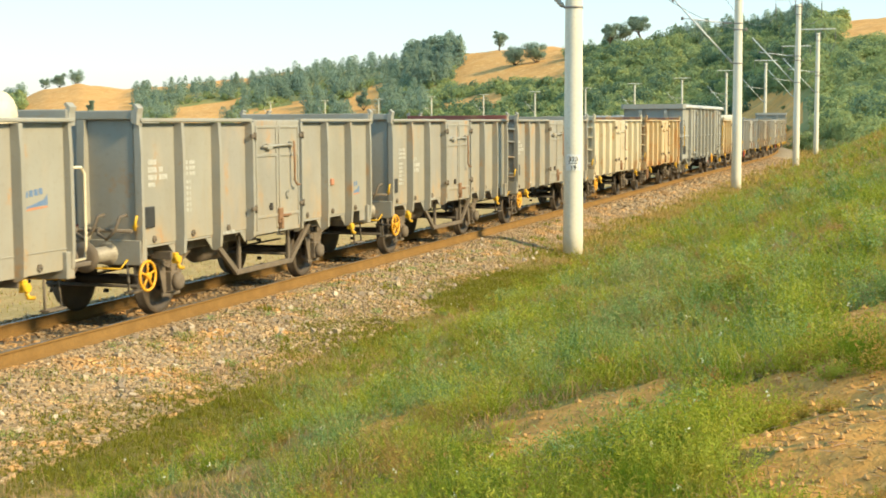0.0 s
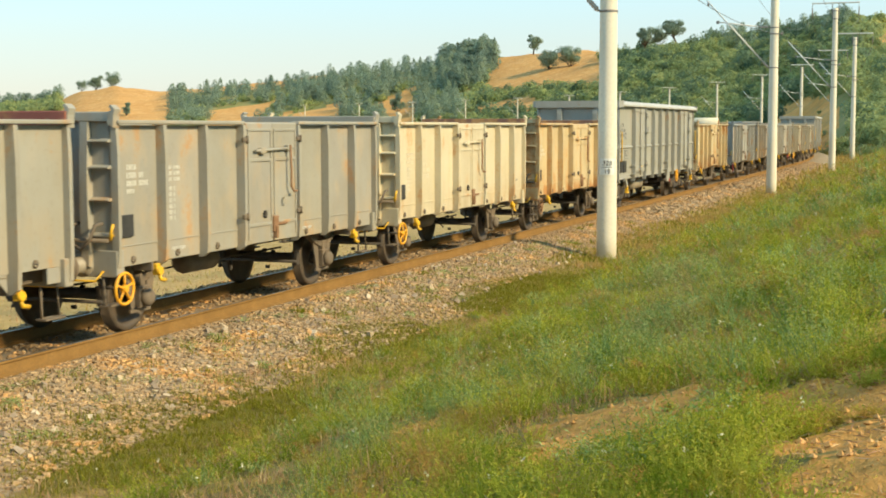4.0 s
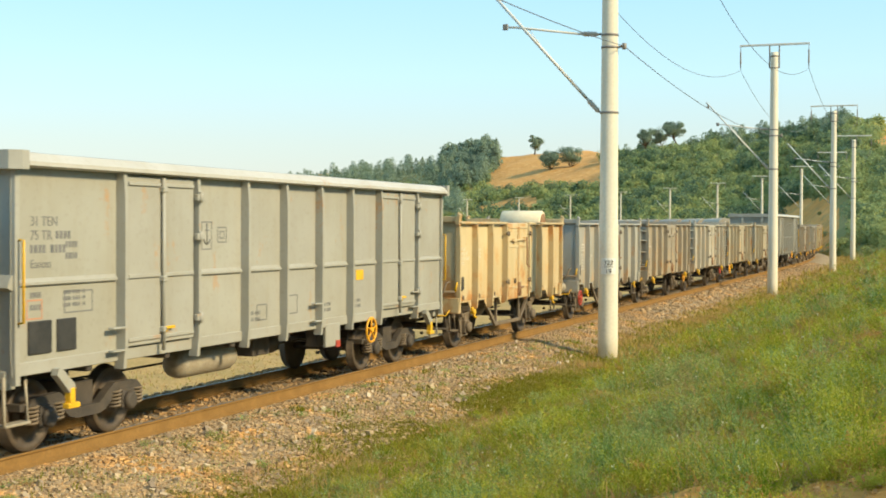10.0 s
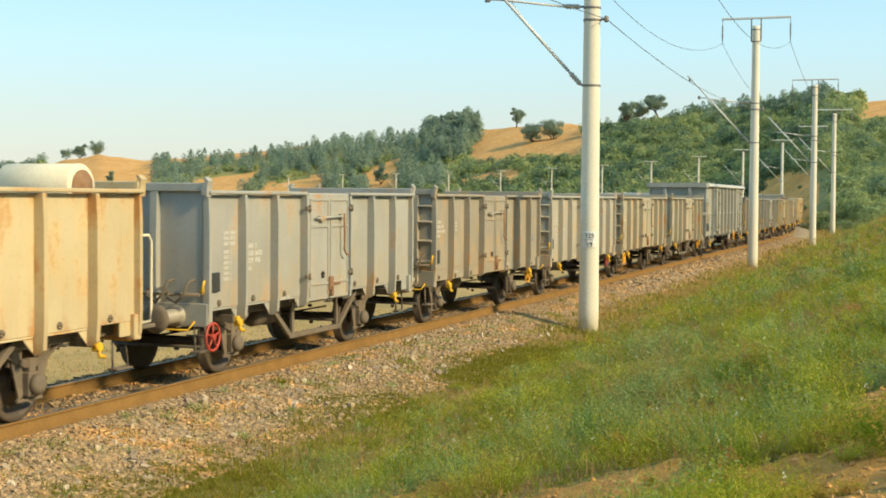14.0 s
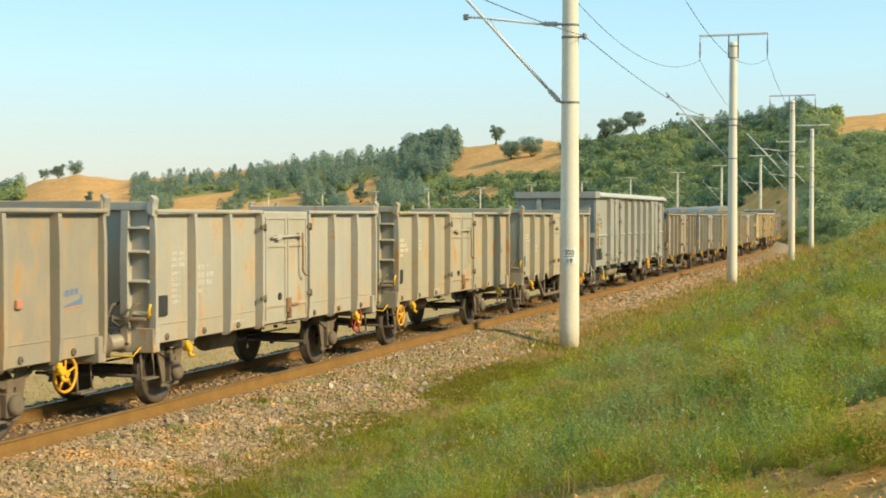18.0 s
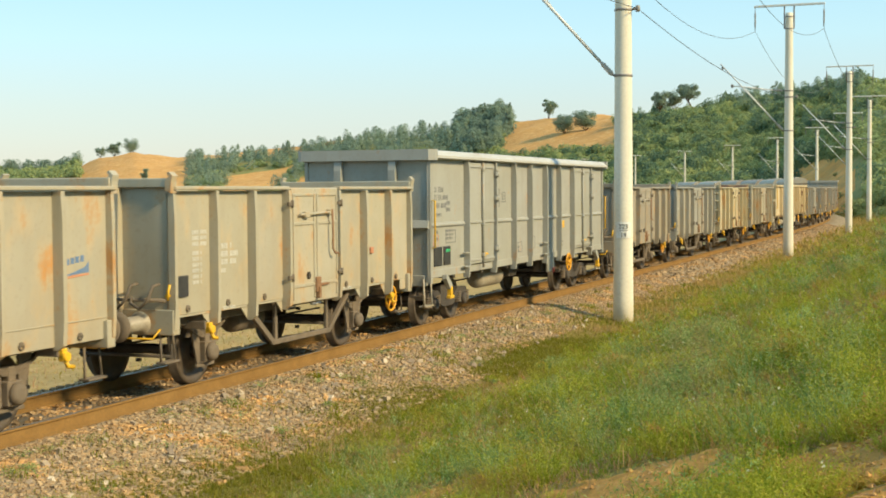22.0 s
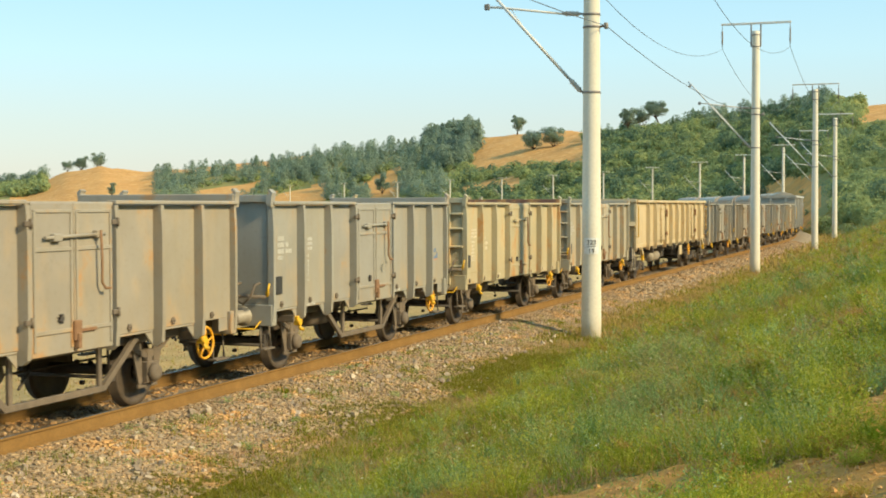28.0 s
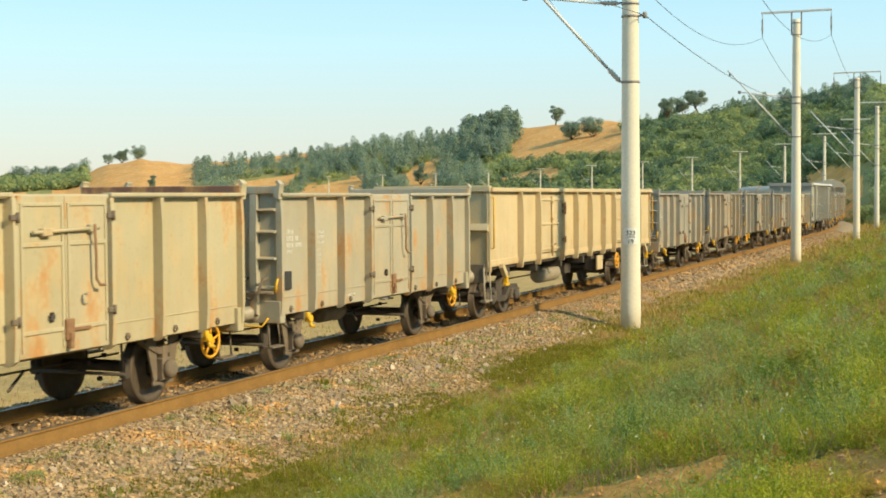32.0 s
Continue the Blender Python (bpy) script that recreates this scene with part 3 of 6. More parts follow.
def build_track():
    base = tagged(new("railway_track"), "single line of rusty rails on concrete sleepers", "railway track", kind="structure")
    prof = [(-0.075, -0.20), (0.075, -0.20), (0.075, -0.186), (0.014, -0.16), (0.009, -0.04), (0.036, -0.028), (0.036, -0.004), (0.030, 0.0), (-0.030, 0.0),
            (-0.036, -0.004), (-0.036, -0.028), (-0.009, -0.04), (-0.014, -0.16), (-0.075, -0.186)]
    for q in (0.7535, -0.7535):
        v, f = sweep(prof, -40, 520, q)
        kind = np.tile(np.isin(np.arange(len(prof)), (7,)), len(f) // len(prof)).astype(int)
        rail = new("rail", mesh_from("rail", v, f, [RAILSIDE, RAILTOP], kind, False))
        rail.parent = base
        rail["label"] = "rusty steel rail with a worn bright head"
    bm = bmesh.new()
    prism(bm, [(-1.28, -0.33), (1.28, -0.33), (1.28, -0.25), (0.9, -0.203), (0.6, -0.203), (0.35, -0.25), (-0.35, -0.25), (-0.6, -0.203), (-0.9, -0.203), (-1.28, -0.25)], -0.13, 0.13, "xz")
    first = part("sleeper", bm, SLEEPERM, base)
    for i in range(190):
        s = 4.0 + 0.6 * i
        x, y, a = track(s)
        m = pose(x, y, 0.0, 0, 0, -math.degrees(a))
        if i == 0:
            first.matrix_basis = m
        else:
            shared("sleeper", first, base, m)
    # the trampled crib between and beside the rails
    v, f = sweep([(-0.66, -0.204), (0.66, -0.204), (0.7, -0.3), (-0.7, -0.3)], -40, 520, 0.0)
    crib = new("crib", mesh_from("crib", v, f, [CRIB]))
    crib.parent = base
    crib["label"] = "dirty brown ballast trodden between the rails"
    return base


railway = build_track()

def build_ballast():
    rng = np.random.default_rng(5)
    v0 = np.array([(x, y, z) for z in (-0.6, 0.6) for y in (-0.75, 0.75) for x in (-0.75, 0.75)])
    f0 = np.array([(0, 2, 3), (0, 3, 1), (4, 5, 7), (4, 7, 6), (0, 1, 5), (0, 5, 4), (2, 6, 7), (2, 7, 3), (0, 4, 6), (0, 6, 2), (1, 3, 7), (1, 7, 5)])

    def scatter(n, s0, s1, q0, q1, size0, size1, power=1.0):
        s = s0 + (s1 - s0) * rng.random(n) ** power
        q = q0 + (q1 - q0) * rng.random(n)
        size = size0 + (size1 - size0) * rng.random(n) ** 2
        p = np.array([track(a, b)[:2] for a, b in zip(s, q)])
        z = ground_z(p[:, 0], p[:, 1])
        return np.column_stack([p, z + size * 0.35]), size

    def pile(name, sets, material, label):
        pos, size = np.concatenate([a for a, _ in sets]), np.concatenate([b for _, b in sets])
        n = len(pos)
        jag = 1 + 0.34 * rng.standard_normal((n, 8, 3)).clip(-1.2, 1.2)
        axes = rng.random((n, 1, 3)) * 0.7 + 0.65
        a = rng.random(n) * 6.28
        c, s = np.cos(a)[:, None], np.sin(a)[:, None]
        v = v0[None] * jag * axes * size[:, None, None]
        v = np.stack([v[..., 0] * c - v[..., 1] * s, v[..., 0] * s + v[..., 1] * c, v[..., 2] * 0.8], -1) + pos[:, None]
        f = f0[None] + (np.arange(n) * 8)[:, None, None]
        ob = new(name, mesh_from(name, v.reshape(-1, 3), f.reshape(-1, 3), [material], None, False))
        tagged(ob, label, "ballast", kind="stuff")

    pile("ballast_stones", [scatter(34000, 9, 48, 1.0, 2.9, 0.013, 0.036, 1.4), scatter(6000, 9, 48, 0.84, 1.2, 0.012, 0.026, 1.4), scatter(3600, 9, 24, 2.6, 3.5, 0.014, 0.04, 1.3),
                            scatter(7500, 48, 120, 0.86, 2.8, 0.03, 0.065)], STONE, "crushed grey and tan ballast stones on the track shoulder")
    pile("crib_stones", [scatter(8000, 9, 60, -0.70, 0.70, 0.014, 0.042, 1.4), scatter(6000, 10, 80, -3.6, -0.82, 0.02, 0.05, 1.3)], CRIBSTONE, "oily brown stones lying between the rails")
    # the larger loose stones at the foot of the shoulder
    kinds = []
    for k in range(6):
        w = v0 * (1 + 0.3 * rng.standard_normal((8, 3)).clip(-1, 1)) * (rng.random((1, 3)) * 0.6 + 0.7)
        kinds.append(mesh_from("stone", w, f0, [STONEPART], None, False))
    for i in range(300):
        st = 9.5 + 26 * rng.random() ** 1.3
        q = 1.1 + 1.9 * rng.random()
        x, y, _ = track(st, q)
        r = 0.028 + 0.034 * rng.random() ** 2
        o = new("stone", kinds[i % 6])
        o.parent = railway
        o.matrix_basis = Matrix.LocRotScale((x, y, float(ground_z(x, y)) + 0.5 * r), Euler((rng.random() * 3, rng.random() * 3, rng.random() * 6)), (r, r, r))


# ---- masts and wires ----
MAST_TOP = 11.8


def build_mast():
    base = new("catenary_mast")
    bm = bmesh.new()
    turned(bm, [(0.262, -0.75), (0.26, 0.0), (0.222, 6.0), (0.188, 11.6), (0.185, MAST_TOP)], "z", (0, 0, 0), 28)
    part("pole", bm, MASTM, base)
    # bands and brackets; the track lies towards +y
    for z in (5.85, 7.54, 7.86, 11.0, 11.6):
        bm = bmesh.new()
        r = 0.262 - 0.0064 * z + 0.006
        turned(bm, [(r, z - 0.03), (r + 0.01, z - 0.025), (r + 0.01, z + 0.025), (r, z + 0.03)], "z", (0, 0, 0), 24)
        part("band", bm, STEEL2, base)
    # slanting strut with insulators, and the top tube
    bm = bmesh.new()
    tube(bm, [(0, 0.62, 6.25), (0, 3.45, 9.35)], 0.042, 8)
    part("strut", bm, GALV, base)
    bm = bmesh.new()
    turned(bm, [(0.03, 0.0)] + [(0.075 if i % 2 else 0.05, 0.05 + 0.045 * i) for i in range(9)] + [(0.03, 0.5)], "z", (0, 0, 0), 14)
    ins = part("insulator", bm, CERAMIC, base, "ribbed ceramic insulator")
    ins.matrix_basis = pose(0, 0.27, 5.87, -42.4, 0, 0)
    o = shared("insulator", ins, base, pose(0, 0.30, 7.90, -86, 0, 0))
    for pts in ([(0, 0.2, 5.85), (0, 0.30, 5.90)], [(0, 0.2, 7.9), (0, 0.32, 7.9)]):
        bm = bmesh.new()
        tube(bm, pts, 0.03, 6)
        part("bracket", bm, STEEL2, base)
    bm = bmesh.new()
    tube(bm, [(0, -0.18, 7.54), (0, -0.36, 7.56)], 0.03, 6)
    turned(bm, [(0.05, 7.48), (0.06, 7.52), (0.06, 7.60), (0.05, 7.64)], "z", (0, -0.38, 0), 10)
    part("bracket", bm, STEEL2, base)
    bm = bmesh.new()
    tube(bm, [(0, 0.8, 7.93), (0, 2.55, 8.18), (0, 2.85, 8.20)], 0.032, 8)
    tube(bm, [(0, 2.2, 8.13), (0, 1.75, 7.5)], 0.012, 6)
    part("top_tube", bm, GALV, base)
    boxes("clamp", STEEL2, base, (-0.04, 0.04, 2.78, 2.92, 8.12, 8.28))
    boxes("clamp", STEEL2, base, (-0.04, 0.04, 3.3, 3.4, 9.05, 9.2))
    # T-shaped head with two hangers
    bm = bmesh.new()
    box(bm, -0.05, 0.05, -1.75, 1.75, MAST_TOP + 0.34, MAST_TOP + 0.45)
    part("crossarm", bm, GALV, base)
    for y in (-0.24, 0.24):
        boxes("upright", STEEL2, base, (-0.035, 0.035, y - 0.035, y + 0.035, 11.0, MAST_TOP + 0.36))
    for y in (-1.7, 1.7):
        bm = bmesh.new()
        tube(bm, [(0, y, MAST_TOP + 0.38), (0, y, MAST_TOP + 0.1)], 0.014, 6)
        turned(bm, [(0.02, MAST_TOP + 0.12)] + [(0.05 if i % 2 else 0.03, MAST_TOP + 0.05 - 0.05 * i) for i in range(10)] + [(0.02, MAST_TOP - 0.75)], "z", (0, y, 0), 10)
        tube(bm, [(0, y, MAST_TOP - 0.42), (0, y, MAST_TOP - 0.86)], 0.016, 6)
        part("hanger", bm, STEEL2, base)
    return base


MASTS = [(34.5, 3.47), (70.6, 3.48), (107.5, 3.72), (143.0, 4.55), (174.0, 3.6)] + [(213.5 + 40.4 * i, 3.48) for i in range(11)]


def build_masts():
    proto, spots = None, []
    for i, (s, q) in enumerate(MASTS):
        x, y, a = track(s, q)
        m = pose(x, y, 0.0, 0, 0, 90 - math.degrees(a))
        spots.append(m)
        if proto is None:
            proto = build_mast()
            proto.matrix_basis = m
            ob = proto
        else:
            ob = copy_thing(proto, m)
        tagged(ob, "tall tapered concrete catenary mast with a T head", "mast", "masts along the track")
    # number board on the nearest mast
    board = new("mast_sign")
    m = spots[0]
    to_eye = math.degrees(math.atan2(EYE.x - m.translation.x, -(EYE.y - m.translation.y)))
    board.matrix_basis = Matrix.Translation((m.translation.x, m.translation.y, 1.86)) @ pose(0, 0, 0, 0, 0, to_eye)
    r = 0.256
    bm = bmesh.new()
    n = 10
    lo, hi = [], []
    for k in range(n + 1):
        a = radians(-46 + 92 * k / n)
        lo.append((bm.verts.new((r * math.sin(a), -r * math.cos(a), -0.21)), bm.verts.new(((r + 0.006) * math.sin(a), -(r + 0.006) * math.cos(a), -0.21))))
        hi.append((bm.verts.new((r * math.sin(a), -r * math.cos(a), 0.21)), bm.verts.new(((r + 0.006) * math.sin(a), -(r + 0.006) * math.cos(a), 0.21))))
    for k in range(n):
        bm.faces.new((lo[k][1], lo[k + 1][1], hi[k + 1][1], hi[k][1]))
        bm.faces.new((lo[k][0], hi[k][0], hi[k + 1][0], lo[k + 1][0]))
        bm.faces.new((hi[k][0], hi[k][1], hi[k + 1][1], hi[k + 1][0]))
        bm.faces.new((lo[k][0], lo[k + 1][0], lo[k + 1][1], lo[k][1]))
    part("plate", bm, simple("sign_white", (0.80, 0.80, 0.78), (0.70, 0.70, 0.66), 8, 0.5, 0, 0.02), board)
    for words, z, size in (("323", 0.035, 0.17), ("19", -0.185, 0.17)):
        cu = bpy.data.curves.new("writing", "FONT")
        cu.body, cu.size, cu.align_x, cu.extrude = words, size, "CENTER", 0.003
        cu.materials.append(BLACKP)
        tx = new("writing", cu)
        tx.parent = board
        tx.matrix_basis = pose(0, -r - 0.012, z, 90, 0, 0)
    boxes("rule", BLACKP, board, (-0.12, 0.12, -r - 0.012, -r - 0.006, -0.022, -0.010))
    tagged(board, "white kilometre board with black figures on a mast", "sign")
    # wires from mast to mast
    def wire(name, label, y, z, sag, upto):
        for i in range(upto):
            if i == 0:
                a0 = Matrix(spots[0])
                x, yy, h = track(-2.0, MASTS[0][1])
                ends = (pose(x, yy, 0, 0, 0, 90 - math.degrees(h)), a0)
            else:
                ends = (spots[i - 1], spots[i])
            p, q = (e @ Vector((0, y, z)) for e in ends)
            bm = bmesh.new()
            pts = []
            for k in range(17):
                u = k / 16
                c = p.lerp(q, u)
                c.z -= sag * 4 * u * (1 - u)
                pts.append(c)
            tube(bm, pts, 0.011, 5)
            w = part("wire", bm, WIREM, None)
            tagged(w, label, "wire", "wires between the masts")
    wire("feeder", "dark feeder wire hung from the mast heads", -1.7, MAST_TOP - 0.86, 1.7, 5)
    wire("feeder", "dark feeder wire hung from the mast heads", 1.7, MAST_TOP - 0.86, 1.7, 5)
    wire("earth", "dark earth wire sagging from mast to mast", -0.38, 7.56, 0.55, 4)


build_masts()


# ---- the wagons: x runs back along the train, -y is the side towards the camera, z from the rail ----
def wheelset(parent, x, r=0.5):
    ax = part("wheelset", _axle(), SOOT, parent, "iron wheelset on its axle")
    ax.matrix_basis = pose(x, 0, r)
    for sy in (-1, 1):
        bm = bmesh.new()
        y = 0.70 * sy
        turned(bm, [(0.10, y - 0.02 * sy), (0.12, y + 0.11 * sy), (0.20, y + 0.10 * sy), (0.24, y + 0.055 * sy), (r - 0.12, y + 0.045 * sy), (r - 0.08, y + 0.10 * sy), (r - 0.01, y + 0.105 * sy),
                    (r, y + 0.09 * sy), (r, y - 0.005 * sy), (r + 0.03, y - 0.02 * sy), (r + 0.03, y - 0.035 * sy), (r - 0.08, y - 0.035 * sy), (r - 0.14, y + 0.0 * sy), (0.12, y - 0.03 * sy)], "y", (0, 0, 0), 32)
        w = part("wheel", bm, WHEELM, ax)
    return ax


def _axle():
    bm = bmesh.new()
    turned(bm, [(0.06, -1.02), (0.07, -0.98), (0.085, -0.7), (0.075, 0.0), (0.085, 0.7), (0.07, 0.98), (0.06, 1.02)], "y", (0, 0, 0), 12)
    for k in range(3):
        a = 2.1 * k
        box(bm, 0.2 * math.cos(a) - 0.03, 0.2 * math.cos(a) + 0.03, 0.05, 0.13, 0.2 * math.sin(a) - 0.03, 0.2 * math.sin(a) + 0.03)
    return bm


def axle_gear(w, x, sy):
    """Axle box, horn guard and leaf spring outside one wheel."""
    y = sy * 1.0
    bm = bmesh.new()
    prism(bm, [(x - 0.36, 1.02), (x - 0.17, 0.98), (x - 0.15, 0.36), (x - 0.24, 0.32), (x - 0.24, 0.36), (x - 0.42, 0.95)], y - 0.015, y + 0.015)
    prism(bm, [(x + 0.36, 1.02), (x + 0.17, 0.98), (x + 0.15, 0.36), (x + 0.24, 0.32), (x + 0.24, 0.36), (x + 0.42, 0.95)], y - 0.015, y + 0.015)
    box(bm, x - 0.26, x + 0.26, y - 0.02, y + 0.02, 0.28, 0.33)
    part("axle_guard", bm, IRON, w)
    bm = bmesh.new()
    box(bm, x - 0.14, x + 0.14, y - 0.10, y + 0.10, 0.36, 0.66)
    turned(bm, [(0.13, y + sy * 0.08), (0.14, y + sy * 0.14), (0.11, y + sy * 0.19), (0.06, y + sy * 0.20)], "y", (x, 0, 0.5), 16)
    part("axle_box", bm, IRON, w)
    bm = bmesh.new()
    for k in range(7):
        half = 0.62 - 0.075 * k
        z = 0.80 - 0.014 * k
        n = 6
        lo = [(x + half * (2 * i / n - 1), z + 0.16 * ((2 * i / n - 1) * half / 0.62) ** 2) for i in range(n + 1)]
        prism(bm, lo + [(a, b + 0.012) for a, b in lo[::-1]], y - 0.045, y + 0.045)
    box(bm, x - 0.07, x + 0.07, y - 0.06, y + 0.06, 0.64, 0.83)
    part("leaf_spring", bm, IRON, w)
    for e in (-1, 1):
        bm = bmesh.new()
        tube(bm, [(x + e * 0.60, y, 0.95), (x + e * 0.70, y, 1.08)], 0.025, 6)
        box(bm, x + e * 0.68 - 0.05, x + e * 0.68 + 0.05, y - 0.06, y + 0.06, 0.98, 1.14)
        part("shackle", bm, IRON, w)


def buffers(w, ex, z=1.06):
    """Two sprung buffers, the drawhook and the coupling at an end; ex: the end's x, with its sign."""
    e = 1 if ex > 0 else -1
    for sy in (-1, 1):
        bm = bmesh.new()
        turned(bm, [(0.17, ex), (0.17, ex + e * 0.03), (0.115, ex + e * 0.05), (0.115, ex + e * 0.34), (0.085, ex + e * 0.35), (0.085, ex + e * 0.56)], "x", (0, sy * 0.875, z), 20)
        b = part("buffer", bm, BUFFERM if e < 0 else IRON, w)
        bm = bmesh.new()
        turned(bm, [(0.09, ex + e * 0.55), (0.215, ex + e * 0.565), (0.22, ex + e * 0.59), (0.12, ex + e * 0.612), (0.02, ex + e * 0.617)], "x", (0, sy * 0.875, z), 24)
        part("buffer_head", bm, IRON, b)
    bm = bmesh.new()
    box(bm, ex - e * 0.05, ex + e * 0.25, -0.035, 0.035, z - 0.06, z + 0.04)
    prism(bm, [(ex + e * 0.24, z - 0.06), (ex + e * 0.42, z - 0.05), (ex + e * 0.42, z + 0.06), (ex + e * 0.36, z + 0.07), (ex + e * 0.35, z + 0.0), (ex + e * 0.24, z + 0.01)], -0.03, 0.03)
    part("drawhook", bm, SOOT, w)
    bm = bmesh.new()
    tube(bm, [(ex + e * 0.30, -0.06, z), (ex + e * 0.42, -0.06, z - 0.25), (ex + e * 0.45, 0.0, z - 0.33), (ex + e * 0.42, 0.06, z - 0.25), (ex + e * 0.30, 0.06, z)], 0.02, 6)
    part("coupling", bm, SOOT, w)
    bm = bmesh.new()
    tube(bm, [(ex, 0.28, z - 0.1), (ex + e * 0.18, 0.28, z - 0.14), (ex + e * 0.30, 0.26, z - 0.36), (ex + e * 0.38, 0.20, z - 0.40)], 0.025, 6)
    part("brake_hose", bm, SOOT, w)


def handwheel(w, x, y, z, material, r=0.21):
    bm = bmesh.new()
    hoop(bm, r, 0.022, (x, y, z))
    for k in range(5):
        a = 2 * math.pi * k / 5 + 0.3
        tube(bm, [(x, y, z), (x + r * math.cos(a), y, z + r * math.sin(a))], 0.017, 6)
    turned(bm, [(0.05, y - 0.04), (0.05, y + 0.04)], "y", (x, 0, z), 10)
    hw = part("handwheel", bm, material, w, "spoked brake handwheel")
    bm = bmesh.new()
    tube(bm, [(x, y + 0.02, z), (x, y + 0.45, z)], 0.025, 6)
    part("spindle", bm, SOOT, hw)


def writing(w, rows, material, y=-1.45):
    """Lettering too small to read: short bars on the side. rows: x0, x1, z, height."""
    for x0, x1, z, h in rows:
        bm = bmesh.new()
        x = x0
        k = 0
        while x < x1 - 0.01:
            wd = (0.045, 0.06, 0.04, 0.055)[k % 4] * h / 0.09
            if k % 5 != 4:
                box(bm, x, min(x + wd, x1), y - 0.004, y, z, z + h)
            x += wd + 0.022 * h / 0.09
            k += 1
        part("lettering", bm, material, w)["kind"] = "stuff"


def logo(w, x, z, y=-1.45):
    bm = bmesh.new()
    prism(bm, [(x, z), (x + 0.5, z + 0.04), (x + 0.62, z + 0.04), (x + 0.62, z + 0.18), (x + 0.54, z + 0.11), (x + 0.28, z + 0.05)], y - 0.004, y)
    part("emblem", bm, BLUEP, w, "faded blue swoosh emblem")
    bm = bmesh.new()
    prism(bm, [(x, z - 0.03), (x + 0.62, z + 0.01), (x + 0.62, z + 0.03), (x + 0.28, z + 0.02)], y - 0.004, y)
    part("emblem", bm, REDP, w)
    bm = bmesh.new()
    for k in range(5):
        box(bm, x + 0.05 + 0.1 * k, x + 0.12 + 0.1 * k, y - 0.004, y, z + 0.14 + 0.01 * k, z + 0.22 + 0.01 * k)
    part("lettering", bm, BLUEP if x % 0.3 > 0.15 else DARKP, w)


L2, HW, TOP = 4.37, 1.45, 2.99     # half length, half width and top of the short wagons
POSTS = (-4.37, -3.24, -2.10, -0.95, 0.95, 2.10, 3.24, 4.37)


def side(w, sy, scallop):
    """One side of a short wagon: sill, panels, posts, top rail and the double door."""
    y0 = sy * HW
    low = 1.16 if scallop else 1.02
    for a, b in zip(POSTS, POSTS[1:]):
        if a == -0.95:
            continue
        boxes("panel", PAINT, w, (a, b, y0 - sy * 0.13, y0 - sy * 0.10, low, TOP - 0.07))
        if not scallop:
            boxes("seam", PAINT, w, (a + 0.04, b - 0.04, y0 - sy * 0.10, y0 - sy * 0.088, low + 0.27, low + 0.285))
        elif b > 4:
            boxes("lower_panel", PAINT, w, (3.95, b, y0 - sy * 0.128, y0 - sy * 0.102, 0.96, low))
        else:
            # gussets and a shallow flange where the side is cut away over the frame
            boxes("lower_flange", PAINT, w, (a + 0.05, b - 0.05, y0 - sy * 0.16, y0 - sy * 0.10, low - 0.035, low - 0.004))
            bm = bmesh.new()
            prism(bm, [(b - 0.05, low - 0.04), (b - 0.24, low - 0.04), (b - 0.05, low - 0.22)], y0 - sy * 0.125, y0 - sy * 0.11)
            part("gusset", bm, PAINT, w)
        # tarpaulin ring at the foot of each panel
        bm = bmesh.new()
        hoop(bm, 0.042, 0.012, ((a + b) / 2 - 0.1, y0 - sy * 0.085, low + 0.08), "y", 10, 5)
        box(bm, (a + b) / 2 - 0.13, (a + b) / 2 - 0.07, y0 - sy * 0.10, y0 - sy * 0.075, low + 0.08, low + 0.13)
        part("lashing_ring", bm, IRON, w)
    for i, x in enumerate(POSTS):
        wd = 0.04 if 0 < i < 7 else 0.035
        xx = min(max(x, -L2 + 0.035), L2 - 0.035)
        foot = 0.98 if abs(x) < 1 or not scallop else 0.92
        bm = bmesh.new()
        out = y0 + sy * (0.05 if 0 < i < 7 else 0.0)
        prism(bm, [(y0 - sy * 0.12, TOP - 0.065), (out - sy * 0.02, TOP - 0.065), (out, 2.55), (out, 1.32), (out - sy * 0.02, foot + 0.06), (y0 - sy * 0.05, foot), (y0 - sy * 0.12, foot)], xx - wd, xx + wd, "yz")
        part("post", bm, PAINT, w)
    boxes("top_rail", PAINT, w, (-L2, -0.95, y0 - sy * 0.12, y0 + sy * 0.03, TOP - 0.055, TOP), (0.95, L2, y0 - sy * 0.12, y0 + sy * 0.03, TOP - 0.055, TOP), (-0.95, 0.95, y0 - sy * 0.07, y0 - sy * 0.02, TOP - 0.10, TOP - 0.02))
    # doors
    for x0, x1 in ((-0.87, -0.005), (0.005, 0.87)):
        bm = bmesh.new()
        box(bm, x0, x1, y0 - sy * 0.03, y0 + sy * 0.012, 1.05, TOP - 0.035)
        leaf = part("door_leaf", bm, PAINT, w)
        bm = bmesh.new()
        for z0, z1 in ((2.35, 2.40), (1.32, 1.37)):
            box(bm, x0 + 0.06, x1 - 0.06, y0 + sy * 0.012, y0 + sy * 0.032, z0, z1)
        box(bm, x0 + 0.03, x0 + 0.075, y0 + sy * 0.012, y0 + sy * 0.03, 1.12, TOP - 0.12)
        box(bm, x1 - 0.075, x1 - 0.03, y0 + sy * 0.012, y0 + sy * 0.03, 1.12, TOP - 0.12)
        box(bm, x0 + 0.08, x1 - 0.08, y0 + sy * 0.012, y0 + sy * 0.03, TOP - 0.16, TOP - 0.12)
        part("stiffener", bm, PAINT, leaf)
    bm = bmesh.new()
